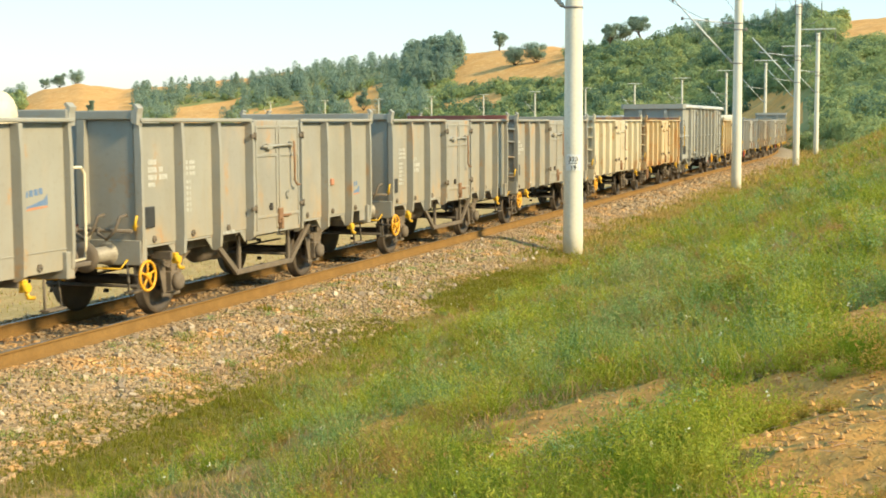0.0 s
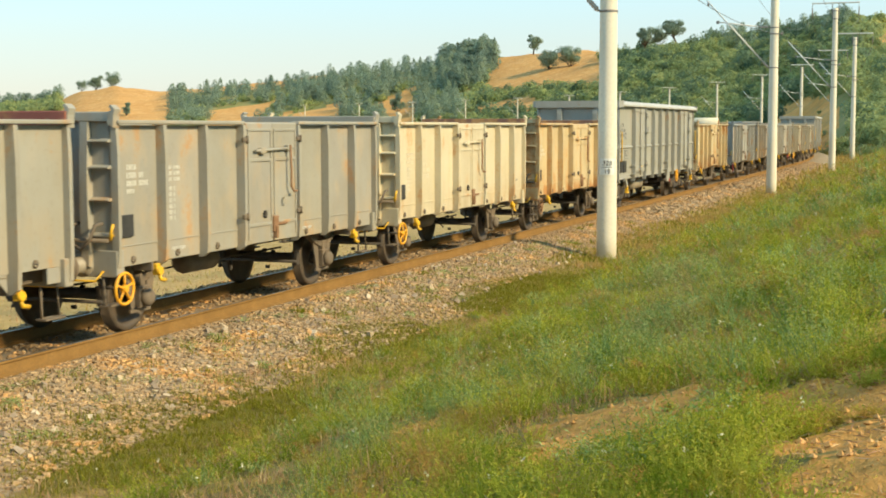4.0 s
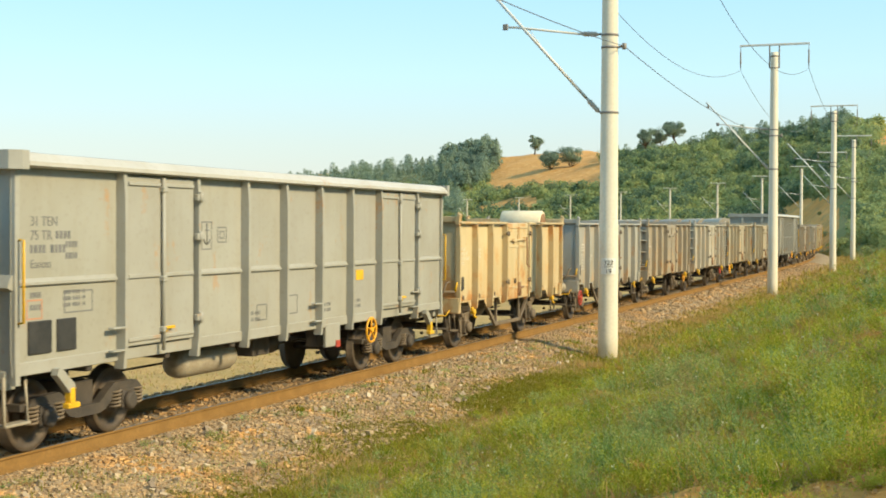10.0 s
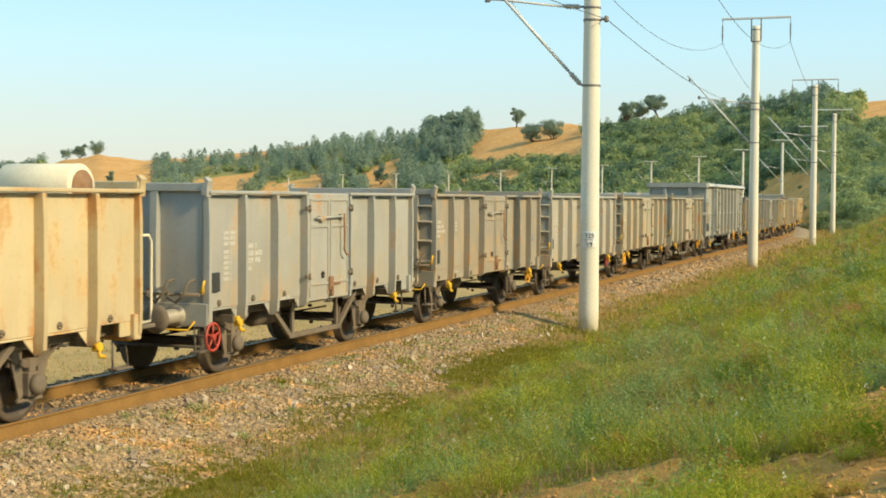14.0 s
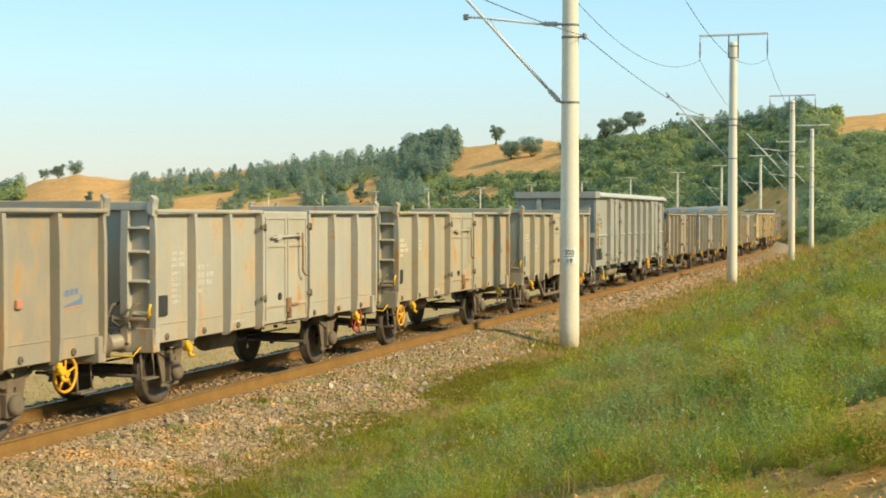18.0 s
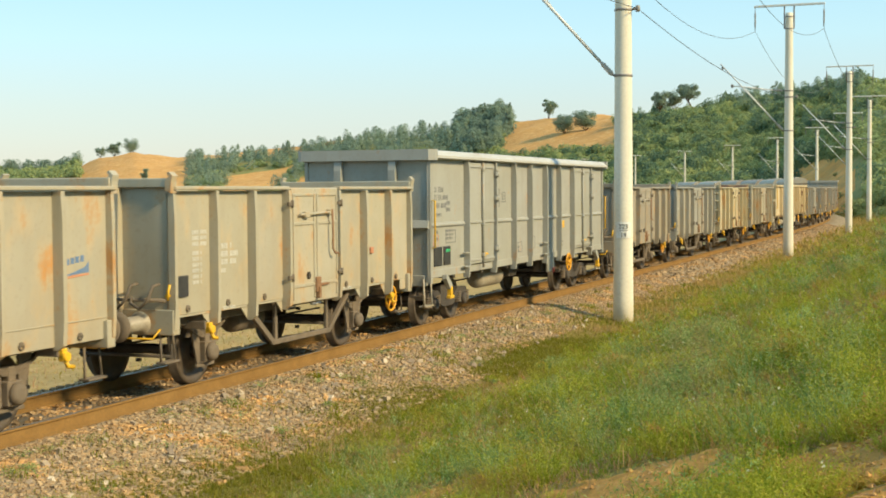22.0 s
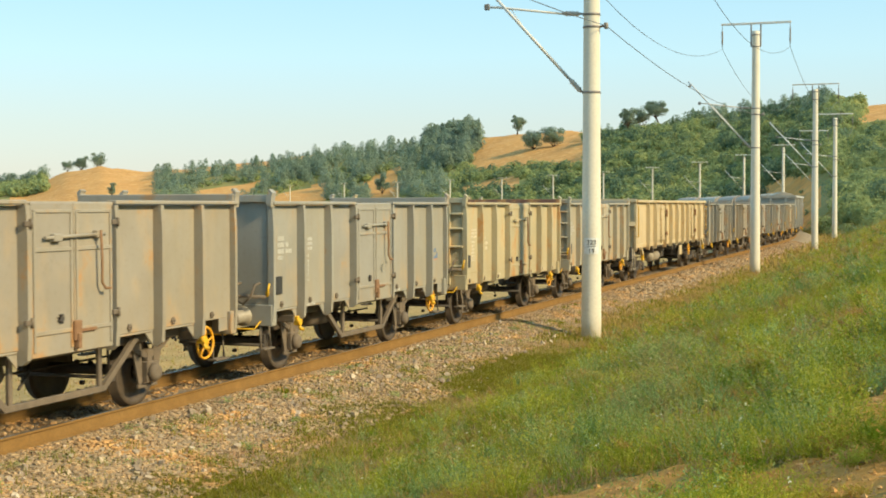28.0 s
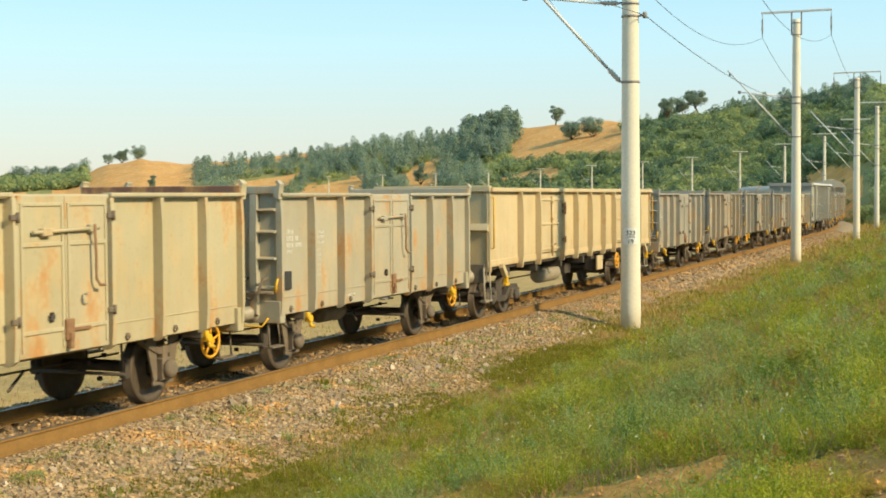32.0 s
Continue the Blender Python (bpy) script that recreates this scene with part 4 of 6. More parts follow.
    tube(bm, [(-0.66, y0 + sy * 0.06, 2.52), (0.62, y0 + sy * 0.06, 2.55)], 0.024, 8)
    box(bm, -0.5, -0.32, y0 + sy * 0.01, y0 + sy * 0.09, 2.47, 2.57)
    box(bm, 0.42, 0.54, y0 + sy * 0.01, y0 + sy * 0.09, 2.50, 2.60)
    lb = part("locking_bar", bm, PAINT, w)
    bm = bmesh.new()
    tube(bm, [(0.48, y0 + sy * 0.10, 2.60), (0.49, y0 + sy * 0.11, 2.2), (0.50, y0 + sy * 0.10, 1.92), (0.55, y0 + sy * 0.12, 1.84), (0.63, y0 + sy * 0.14, 1.84)], 0.02, 6)
    part("lever", bm, RUSTY, lb)
    bm = bmesh.new()
    box(bm, -0.06, 0.10, y0 + sy * 0.01, y0 + sy * 0.07, 1.20, 1.46)
    box(bm, -0.02, 0.05, y0 + sy * 0.02, y0 + sy * 0.10, 1.10, 1.30)
    box(bm, 0.08, 0.45, y0 + sy * 0.015, y0 + sy * 0.05, 1.30, 1.345)
    part("latch", bm, RUSTY, w)
    for x in (-0.93, 0.93):
        for z in (2.70, 1.50):
            bm = bmesh.new()
            box(bm, x - 0.11, x + 0.04, y0 + sy * 0.015, y0 + sy * 0.065, z - 0.035, z + 0.035)
            turned(bm, [(0.024, z - 0.06), (0.024, z + 0.06)], "z", (x, y0 + sy * 0.065, 0), 8)
            part("hinge", bm, IRON, w)
    bm = bmesh.new()
    prism(bm, [(-0.3 + (0.065 if k % 2 else 0.03) * math.cos(0.3927 * k), 1.5 + (0.065 if k % 2 else 0.03) * math.sin(0.3927 * k)) for k in range(16)], y0 + sy * 0.012, y0 + sy * 0.05)
    part("star_catch", bm, SOOT, w)


def end(w, ex, ladder, rail=None):
    """An end wall, taller than the sides, with its posts, rungs and lugged top beam."""
    e = 1 if ex > 0 else -1
    boxes("end_panel", PAINT, w, (ex - e * 0.05, ex - e * 0.02, -HW + 0.05, HW - 0.05, 1.15, TOP + 0.02))
    top = boxes("end_beam", PAINT, w, (ex - e * 0.09, ex + e * 0.06, -HW + 0.02, HW - 0.02, TOP - 0.02, TOP + 0.11))
    for sy in (-1, 1):
        bm = bmesh.new()
        prism(bm, [(sy * (HW - 0.10), TOP - 0.06), (sy * (HW - 0.01), TOP - 0.10), (sy * HW, TOP + 0.06), (sy * (HW + 0.02), TOP + 0.14), (sy * (HW - 0.04), TOP + 0.20), (sy * (HW - 0.07), TOP + 0.18),
                   (sy * (HW - 0.04), TOP + 0.13), (sy * (HW - 0.10), TOP + 0.09)], ex - e * 0.07, ex + e * 0.075, "yz")
        part("lug", bm, PAINT, w)
    for y in ((-0.98, 0.98) if ladder else (-0.52, 0.52)):
        bm = bmesh.new()
        prism(bm, [(ex - e * 0.02, 1.0), (ex + e * 0.10, 1.05), (ex + e * 0.11, 2.2), (ex + e * 0.07, TOP - 0.02), (ex - e * 0.02, TOP - 0.02)], y - 0.06, y + 0.06)
        part("end_post", bm, PAINT, w)
    if ladder:
        for z in (1.45, 1.92, 2.35, 2.70):
            bm = bmesh.new()
            prism(bm, [(ex - e * 0.02, z), (ex + e * 0.085, z), (ex + e * 0.085, z + 0.018), (ex - e * 0.02, z + 0.05)], -HW + 0.10, -1.04)
            part("rung", bm, PAINT, w)
    if e > 0:
        for sy in (-1, 1):
            bm = bmesh.new()
            tube(bm, [(ex, sy * 1.18, 1.34), (ex + 0.12, sy * 1.18, 1.34), (ex + 0.13, sy * 1.18, 1.38), (ex + 0.13, sy * 1.18, 2.50), (ex + 0.12, sy * 1.18, 2.54), (ex, sy * 1.18, 2.54)], 0.017, 6)
            part("handrail", bm, rail or YELLOW, w)
    else:
        if ladder:
            bm = bmesh.new()
            tube(bm, [(ex, -0.64, 1.30), (ex - 0.12, -0.64, 1.30), (ex - 0.13, -0.64, 1.34), (ex - 0.13, -0.64, 2.46), (ex - 0.12, -0.64, 2.50), (ex, -0.64, 2.50)], 0.017, 6)
            part("handrail", bm, YELLOW, w)
        bm = bmesh.new()
        tube(bm, [(ex - 0.06, -1.36, 1.40), (ex - 0.08, -1.38, 1.52), (ex - 0.06, -1.40, 1.62)], 0.022, 6)
        tube(bm, [(ex - 0.0, -1.34, 1.46), (ex - 0.08, -1.36, 1.46)], 0.03, 6)
        part("release_handle", bm, YELLOW, w, "small yellow release handle")
        boxes("lamp_socket", RED, w, (ex - 0.09, ex - 0.02, -0.48, -0.40, 1.40, 1.48), label="small red socket")
    for k, y in enumerate((-0.98, -0.62)):
        bm = bmesh.new()
        tube(bm, [(ex + e * 0.02, y - 0.22, 1.62), (ex + e * 0.16, y - 0.20, 1.60), (ex + e * 0.20, y - 0.14, 1.40), (ex + e * 0.20, y, 1.28), (ex + e * 0.20, y + 0.14, 1.36), (ex + e * 0.14, y + 0.16, 1.44)], 0.024, 7)
        part("hose_bend", bm, IRON, w)
    bm = bmesh.new()
    tube(bm, [(ex + e * 0.12, -HW + 0.1, 1.40), (ex + e * 0.12, HW - 0.1, 1.40)], 0.028, 7)
    part("end_pipe", bm, IRON, w)
    # headstock with steps and the uncoupling rail
    boxes("headstock", PAINT, w, (ex - e * 0.16, ex + e * 0.012, -HW + 0.03, HW - 0.03, 0.90, 1.26))
    for sy in (-1, 1):
        bm = bmesh.new()
        tube(bm, [(ex - e * 0.02, sy * 1.18, 0.92), (ex + e * 0.0, sy * 1.20, 0.52), (ex - e * 0.36, sy * 1.20, 0.52), (ex - e * 0.34, sy * 1.18, 0.92)], 0.02, 6)
        box(bm, ex - e * 0.38, ex + e * 0.02, sy * 1.12, sy * 1.28, 0.49, 0.52)
        part("footstep", bm, IRON, w)
    bm = bmesh.new()
    tube(bm, [(ex + e * 0.02, -1.2, 0.98), (ex + e * 0.14, -1.16, 0.86), (ex + e * 0.14, -0.5, 0.86), (ex + e * 0.14, 0.5, 0.86), (ex + e * 0.14, 1.16, 0.86), (ex + e * 0.02, 1.2, 0.98)], 0.015, 6)
    part("shunter_rail", bm, YELLOW, w)


def underframe(w, truss, base):
    for sy in (-1, 1):
        bm = bmesh.new()
        y = sy * 1.06
        box(bm, -L2 + 0.16, L2 - 0.16, y - 0.02, y + 0.02, 0.96, 1.24)
        box(bm, -L2 + 0.16, L2 - 0.16, y - sy * 0.10, y, 1.20, 1.24)
        box(bm, -L2 + 0.16, L2 - 0.16, y - sy * 0.10, y, 0.96, 1.0)
        part("solebar", bm, IRON, w)
    bm = bmesh.new()
    for x in (-3.2, -1.6, 0.0, 1.6, 3.2):
        box(bm, x - 0.05, x + 0.05, -1.04, 1.04, 1.0, 1.22)
    box(bm, -L2 + 0.1, L2 - 0.1, -0.2, -0.12, 1.0, 1.22)
    box(bm, -L2 + 0.1, L2 - 0.1, 0.12, 0.2, 1.0, 1.22)
    part("subframe", bm, SOOT, w)
    boxes("floor", SOOT, w, (-L2 + 0.05, L2 - 0.05, -HW + 0.15, HW - 0.15, 1.22, 1.28))
    if truss:
        for sy in (-1, 1):
            y = sy * 1.18
            bm = bmesh.new()
            for p, q in (((-1.85, 1.06), (-1.05, 0.46)), ((1.05, 0.46), (1.85, 1.06))):
                d = Vector((q[0] - p[0], q[1] - p[1])).normalized() * 0.045
                prism(bm, [(p[0] - d.y, p[1] + d.x), (q[0] - d.y, q[1] + d.x), (q[0] + d.y, q[1] - d.x), (p[0] + d.y, p[1] - d.x)], y - 0.03, y + 0.03)
            box(bm, -1.08, 1.08, y - 0.035, y + 0.035, 0.40, 0.49)
            for x in (-0.95, 0.95):
                box(bm, x - 0.04, x + 0.04, y - 0.03, y + 0.03, 0.42, 1.05)
            part("truss", bm, IRON, w)
    bm = bmesh.new()
    turned(bm, [(0.05, -0.50), (0.17, -0.46), (0.19, -0.40), (0.19, 0.40), (0.17, 0.46), (0.05, 0.50)], "x", (-0.9, -0.55, 0.80), 16)
    part("air_tank", bm, IRON, w)
    bm = bmesh.new()
    turned(bm, [(0.14, 0.0), (0.16, 0.05), (0.16, 0.35), (0.06, 0.40), (0.03, 0.8)], "x", (0.3, 0.3, 0.82), 14)
    box(bm, 0.2, 0.5, 0.2, 0.4, 0.9, 1.05)
    part("brake_cylinder", bm, SOOT, w)
    for x in (-base - 0.22, base - 0.22):
        bm = bmesh.new()
        for sx in (-1, 1):
            for sy in (-1, 1):
                xx = x + sx * 0.56
                prism(bm, [(xx - 0.05, 0.42), (xx + 0.05, 0.42), (xx + 0.05, 0.66), (xx - 0.05, 0.66)], sy * 0.70, sy * 0.80)
                tube(bm, [(xx + sx * 0.05, sy * 0.76, 0.55), (xx + sx * 0.09, sy * 0.76, 1.0)], 0.02, 6)
            tube(bm, [(x + sx * 0.62, -0.8, 0.48), (x + sx * 0.62, 0.8, 0.48)], 0.03, 6)
        part("brake_gear", bm, SOOT, w)
    bm = bmesh.new()
    tube(bm, [(-3.3, 0.1, 0.62), (3.3, 0.1, 0.62)], 0.018, 6)
    tube(bm, [(-0.4, -0.9, 0.6), (0.5, -0.4, 0.7)], 0.02, 6)
    part("brake_rod", bm, SOOT, w)


def short_wagon(scallop, ladder, wheel_mat, front_wheel, rail=None):
    w = new("open_wagon")
    for sy in (-1, 1):
        side(w, sy, scallop)
    end(w, -L2, ladder)
    end(w, L2, False, rail)
    base = 2.65 if scallop else 3.0
    underframe(w, scallop, base)
    buffers(w, -L2)
    buffers(w, L2)
    for x in (-base - 0.22, base - 0.22):
        for sy in (-1, 1):
            axle_gear(w, x, sy)
        wheelset(w, x)
    if front_wheel == 1:
        handwheel(w, -4.30, -1.47, 0.75, wheel_mat)
    elif front_wheel != 3:
        handwheel(w, 3.60, -1.30, 0.82, wheel_mat, 0.24)
    for xx in (-3.42, 3.28):
        bm = bmesh.new()
        box(bm, xx - 0.03, xx + 0.07, -1.44, -1.36, 0.84, 1.0)
        turned(bm, [(0.06, -1.48), (0.06, -1.40)], "y", (xx + 0.02, 0, 0.90), 10)
        tube(bm, [(xx + 0.02, -1.44, 0.86), (xx + 0.03, -1.46, 0.78), (xx + 0.15, -1.46, 0.76)], 0.03, 6)
        part("brake_lever", bm, YELLOW, w, "yellow brake change-over lever")
        boxes("lever_bracket", IRON, w, (xx - 0.06, xx - 0.02, -1.38, -1.04, 0.90, 1.02))
    # black board in a frame and worn lettering
    boxes("label_board", BLACKP, w, (-4.22, -3.92, -HW + 0.06, -HW + 0.098, 1.42, 1.72))
    return w


def letters_short(w, variant):
    """Worn markings by wagon."""
    y = -HW + 0.099
    tone = PALEP if variant in (4, 5, 7, 30, 16, 11) else WHITEP
    writing(w, [(-4.02, -3.72, 2.32, 0.075), (-4.02, -3.60, 2.21, 0.075), (-4.02, -3.45, 2.10, 0.075), (-4.02, -3.80, 2.0, 0.06)] if variant % 2 else
            [(-3.0, -2.65, 2.06, 0.08), (-3.0, -2.45, 1.94, 0.08), (-3.0, -2.48, 1.82, 0.08), (-3.0, -2.8, 1.70, 0.06)], tone, y)
    x = -3.05 if variant % 2 else -3.75
    writing(w, [(x, x + 0.42, 2.30 - 0.085 * k, 0.055) for k in range(3)] + [(x, x + 0.24, 2.0 - 0.085 * k, 0.055) for k in range(6)], tone, y)
    writing(w, [(1.3, 1.7, 1.14, 0.05), (-2.9, -2.5, 1.14, 0.05)] if variant % 3 == 0 else [(-1.9, -1.4, 1.14, 0.05)], tone, y)
    for which, z in ((0, 1.85), (1, 1.50), (9, 1.68), (11, 1.86), (15, 1.7)):
        if variant == which:
            logo(w, 3.30, z, y)
    if variant == 4:
        writing(w, [(3.35, 3.75, 1.62, 0.10), (3.4, 3.9, 1.50, 0.05)], DARKP, y)
    if variant in (1, 9, 12):
        boxes("lamp_bracket", REDP, w, (2.46, 2.58, y - 0.05, y, 1.74, 1.86), label="small red lamp bracket")
    if variant in (1, 3, 11, 15, 16):
        bm = bmesh.new()
        pts = [(0.36 + 0.075 * math.cos(a), 1.68 + 0.075 * math.sin(a)) for a in np.linspace(0.7, 5.6, 14)]
        pts += [(0.375 + 0.055 * math.cos(a), 1.68 + 0.055 * math.sin(a)) for a in np.linspace(5.4, 0.9, 14)]
        vs = [bm.verts.new((p[0], -HW - 0.035, p[1])) for p in pts]
        bm.faces.new(vs)
        bmesh.ops.solidify(bm, geom=bm.faces[:], thickness=0.004)
        part("crescent", bm, WHITEP, w, "small white crescent mark")


def bogie(parent, x):
    bg = new("bogie")
    bg.parent = parent
    bg.location = (x, 0, 0)
    for sy in (-1, 1):
        y = sy * 1.0
        bm = bmesh.new()
        prism(bm, [(-1.25, 0.62), (-1.15, 0.72), (-0.62, 0.74), (-0.42, 0.62), (-0.25, 0.50), (0.25, 0.50), (0.42, 0.62), (0.62, 0.74), (1.15, 0.72), (1.25, 0.62), (1.2, 0.56), (0.66, 0.60), (0.40, 0.40), (0.25, 0.36), (-0.25, 0.36), (-0.40, 0.40), (-0.66, 0.60), (-1.2, 0.56)], y - 0.06, y + 0.06)
        part("bogie_frame", bm, SOOT, bg)
        for ax in (-0.9, 0.9):
            bm = bmesh.new()
            box(bm, ax - 0.15, ax + 0.15, y - 0.09, y + 0.09, 0.36, 0.62)
            turned(bm, [(0.13, y + sy * 0.07), (0.13, y + sy * 0.14), (0.09, y + sy * 0.17)], "y", (ax, 0, 0.46), 14)
            part("axle_box", bm, SOOT, bg)
            for dx in (-0.26, 0.26):
                bm = bmesh.new()
                tube(bm, [(ax + dx + 0.085 * math.cos(k * 0.8), y + sy * 0.03 + 0.085 * math.sin(k * 0.8), 0.38 + 0.0062 * k) for k in range(44)], 0.018, 5)
                part("coil_spring", bm, IRON, bg)
            boxes("mark", WHITEP, bg, (ax + 0.33, ax + 0.345, y + sy * 0.062, y + sy * 0.066, 0.42, 0.62))
    bm = bmesh.new()
    box(bm, -0.22, 0.22, -0.98, 0.98, 0.48, 0.82)
    box(bm, -0.5, 0.5, -0.4, 0.4, 0.75, 0.98)
    for e in (-1.28, 1.28):
        box(bm, e - 0.05, e + 0.05, -1.0, 1.0, 0.56, 0.66)
    part("bolster", bm, SOOT, bg)
    return bg


def long_wagon(L, top, hw, low):
    """A bogie wagon; the tall kind has a light flared top rail, the low kind is plain."""
    w = new("bogie_wagon")
    h = L / 2
    tall = top > 3.2
    steps = (2.18, 4.06, 5.56, 6.88, 8.22, 9.53, 10.88, 12.79) if tall else (2.23, 3.70, 5.85, 7.24, 8.75, 10.25, 11.55, 13.3, 14.95)
    px = [-h + k for k in steps]
    n = len(px)
    edges = [-h] + px + [h]
    door_bays = (1, n - 1) if tall else (2, n - 2)
    for sy in (-1, 1):
        y0 = sy * hw
        for i, (a, b) in enumerate(zip(edges, edges[1:])):
            boxes("panel", PAINT, w, (a, b, y0 - sy * 0.10, y0 - sy * 0.07, low, top - 0.1))
            z = 2.19
            if tall:
                bm = bmesh.new()
                prism(bm, [(y0 - sy * 0.07, z - 0.05), (y0 - sy * 0.02, z - 0.03), (y0 - sy * 0.02, z + 0.0), (y0 - sy * 0.07, z + 0.05)], a + 0.07, b - 0.07, "yz")
                part("waist_rib", bm, PAINT, w)
        for i, x in enumerate([-h + 0.05] + px + [h - 0.05]):
            wd, out = (0.045, -0.02) if i in (0, n + 1) else (0.036, 0.075 if tall else 0.09)
            bm = bmesh.new()
            prism(bm, [(y0 - sy * 0.09, top - 0.1), (y0 + sy * out * 0.6, top - 0.1), (y0 + sy * out, top - 0.5), (y0 + sy * out, low + 0.2), (y0 + sy * out * 0.6, low - 0.12), (y0 - sy * 0.09, low - 0.12)], x - wd, x + wd, "yz")
            part("post", bm, PAINT, w)
            if i in (1, 5, 8) and tall:
                for z in (low + 0.12, low + 0.42):
                    boxes("rung", PAINT, w, (x - 0.32, x - 0.05, y0, y0 + sy * 0.09, z, z + 0.025))
        boxes("side_sill", PAINT, w, (-h, h, y0 - sy * 0.09, y0 - sy * 0.05, low - 0.02, low + 0.14))
        if tall:
            bm = bmesh.new()
            prism(bm, [(y0 - sy * 0.10, top - 0.17), (y0 + sy * 0.03, top - 0.17), (y0 + sy * 0.12, top - 0.15), (y0 + sy * 0.12, top - 0.10), (y0 + sy * 0.02, top), (y0 - sy * 0.10, top + 0.02)], -h + 0.10, h - 0.10, "yz")
            part("top_rail", bm, PAINT, w, "light flared top rail")
        else:
            boxes("top_rail", PAINT, w, (-h, h, y0 - sy * 0.08, y0 + sy * 0.06, top - 0.1, top))
        for k, i in enumerate(door_bays):
            a, b = edges[i] + 0.08, edges[i + 1] - 0.08
            mid = 0.5 * (a + b)
            for x0, x1 in ((a, mid - 0.015), (mid + 0.015, b)):
                bm = bmesh.new()
                box(bm, x0, x1, y0 - sy * 0.03, y0 + sy * 0.012, low + 0.16, top - 0.2)
                leaf = part("door_leaf", bm, PAINT, w)
                for z in (low + 0.22, 2.17, top - 0.32):
                    boxes("stiffener", PAINT, leaf, (x0 + 0.03, x1 - 0.03, y0 + sy * 0.012, y0 + sy * 0.04, z, z + 0.05))
            bm = bmesh.new()
            tube(bm, [(mid, y0 + sy * 0.05, low + 0.05), (mid, y0 + sy * 0.05, top - 0.2)], 0.028, 8)
            for z in (low + 0.3, low + 1.0, top - 0.4):
                box(bm, mid - 0.05, mid + 0.05, y0, y0 + sy * 0.09, z, z + 0.08)
            part("locking_bar", bm, PAINT, w)
            bm = bmesh.new()
            box(bm, mid + 0.05, mid + 0.26, y0 + sy * 0.05, y0 + sy * 0.08, low + 0.34, low + 0.38)
            box(bm, mid - 0.01, mid + 0.06, y0 + sy * 0.04, y0 + sy * 0.09, low + 0.30, low + 0.38)
            part("handle", bm, YELLOW if tall else RUSTY, w)
            for z in (low + 0.45, 0.5 * (low + top) + 0.3, top - 0.45):
                bm = bmesh.new()
                box(bm, b - 0.02, b + 0.16, y0 + sy * 0.03, y0 + sy * 0.10, z - 0.05, z + 0.05)
                turned(bm, [(0.03, z - 0.08), (0.03, z + 0.08)], "z", (b + 0.05, y0 + sy * 0.10, 0), 8)
                part("hinge", bm, PAINT if tall else RUSTY, w)
    for e in (-1, 1):
        ex = e * h
        boxes("end_panel", PAINT, w, (ex - e * 0.06, ex - e * 0.03, -hw + 0.06, hw - 0.06, low - 0.1, top - 0.1))
        if tall:
            bm = bmesh.new()
            out = hw + 0.115
            prism(bm, [(ex - e * 0.10, -out), (ex + e * 0.03, -out), (ex + e * 0.13, -out + 0.12), (ex + e * 0.13, out - 0.12), (ex + e * 0.03, out), (ex - e * 0.10, out)], top - 0.20, top + 0.025, "xy")
            part("end_top_rail", bm, PAINT, w)
        else:
            boxes("end_top_rail", PAINT, w, (ex - e * 0.1, ex + e * 0.05, -hw, hw, top - 0.1, top + 0.04))
        for y in (-0.62, 0.62):
            bm = bmesh.new()
            prism(bm, [(ex - e * 0.03, low), (ex + e * 0.12, low), (ex + e * 0.12, top - 0.4), (ex + e * 0.06, top - 0.12), (ex - e * 0.03, top - 0.12)], y - 0.08, y + 0.08)
            part("end_post", bm, PAINT, w)
        for y0, y1 in ((-hw + 0.05, -0.72), (-0.52, 0.52), (0.72, hw - 0.05)):
            bm = bmesh.new()
            z = 2.19
            prism(bm, [(ex - e * 0.03, z - 0.10), (ex + e * 0.10, z - 0.05), (ex + e * 0.02, z + 0.10), (ex - e * 0.03, z + 0.10)], y0, y1)
            part("end_rib", bm, PAINT, w)
        boxes("headstock", PAINT if tall else IRON, w, (ex - e * 0.2, ex, -1.3, 1.3, 0.92, low + 0.05))
        for sy in (-1, 1):
            bm = bmesh.new()
            tube(bm, [(ex, sy * 1.28, low - 0.02), (ex + e * 0.02, sy * 1.30, 0.50), (ex - e * 0.42, sy * 1.30, 0.50), (ex - e * 0.40, sy * 1.28, low - 0.02)], 0.024, 6)
            box(bm, ex - e * 0.44, ex + e * 0.03, sy * 1.18, sy * 1.34, 0.48, 0.515)
            part("footstep", bm, BUFFERM, w)
            bm = bmesh.new()
            yy = sy * (hw + 0.06)
            tube(bm, [(ex - e * 0.06, sy * hw, 1.72), (ex - e * 0.06, yy, 1.72), (ex - e * 0.06, yy, low + 1.60), (ex - e * 0.06, sy * hw, low + 1.60)], 0.02, 6)
            part("handrail", bm, YELLOW, w)
            bm = bmesh.new()
            tube(bm, [(ex + e * 0.02, sy * 0.95, 1.5), (ex + e * 0.16, sy * 0.95, 1.5), (ex + e * 0.16, sy * 0.95, 2.35), (ex + e * 0.02, sy * 0.95, 2.35)], 0.018, 6)
            part("handrail", bm, YELLOW, w)
            # towing bracket with its yellow hook
            xb = ex - e * 0.95
            bm = bmesh.new()
            prism(bm, [(xb - 0.22, low + 0.02), (xb - 0.14, low + 0.02), (xb + 0.12, low - 0.20), (xb + 0.12, low - 0.30), (xb + 0.02, low - 0.30), (xb - 0.24, low - 0.06)], sy * (hw - 0.04), sy * (hw + 0.06))
            part("tow_bracket", bm, PAINT, w)
            bm = bmesh.new()
            box(bm, xb + 0.02, xb + 0.12, sy * (hw - 0.03), sy * (hw + 0.07), low - 0.46, low - 0.24)
            box(bm, xb - 0.02, xb + 0.22, sy * (hw - 0.03), sy * (hw + 0.07), low - 0.50, low - 0.43)
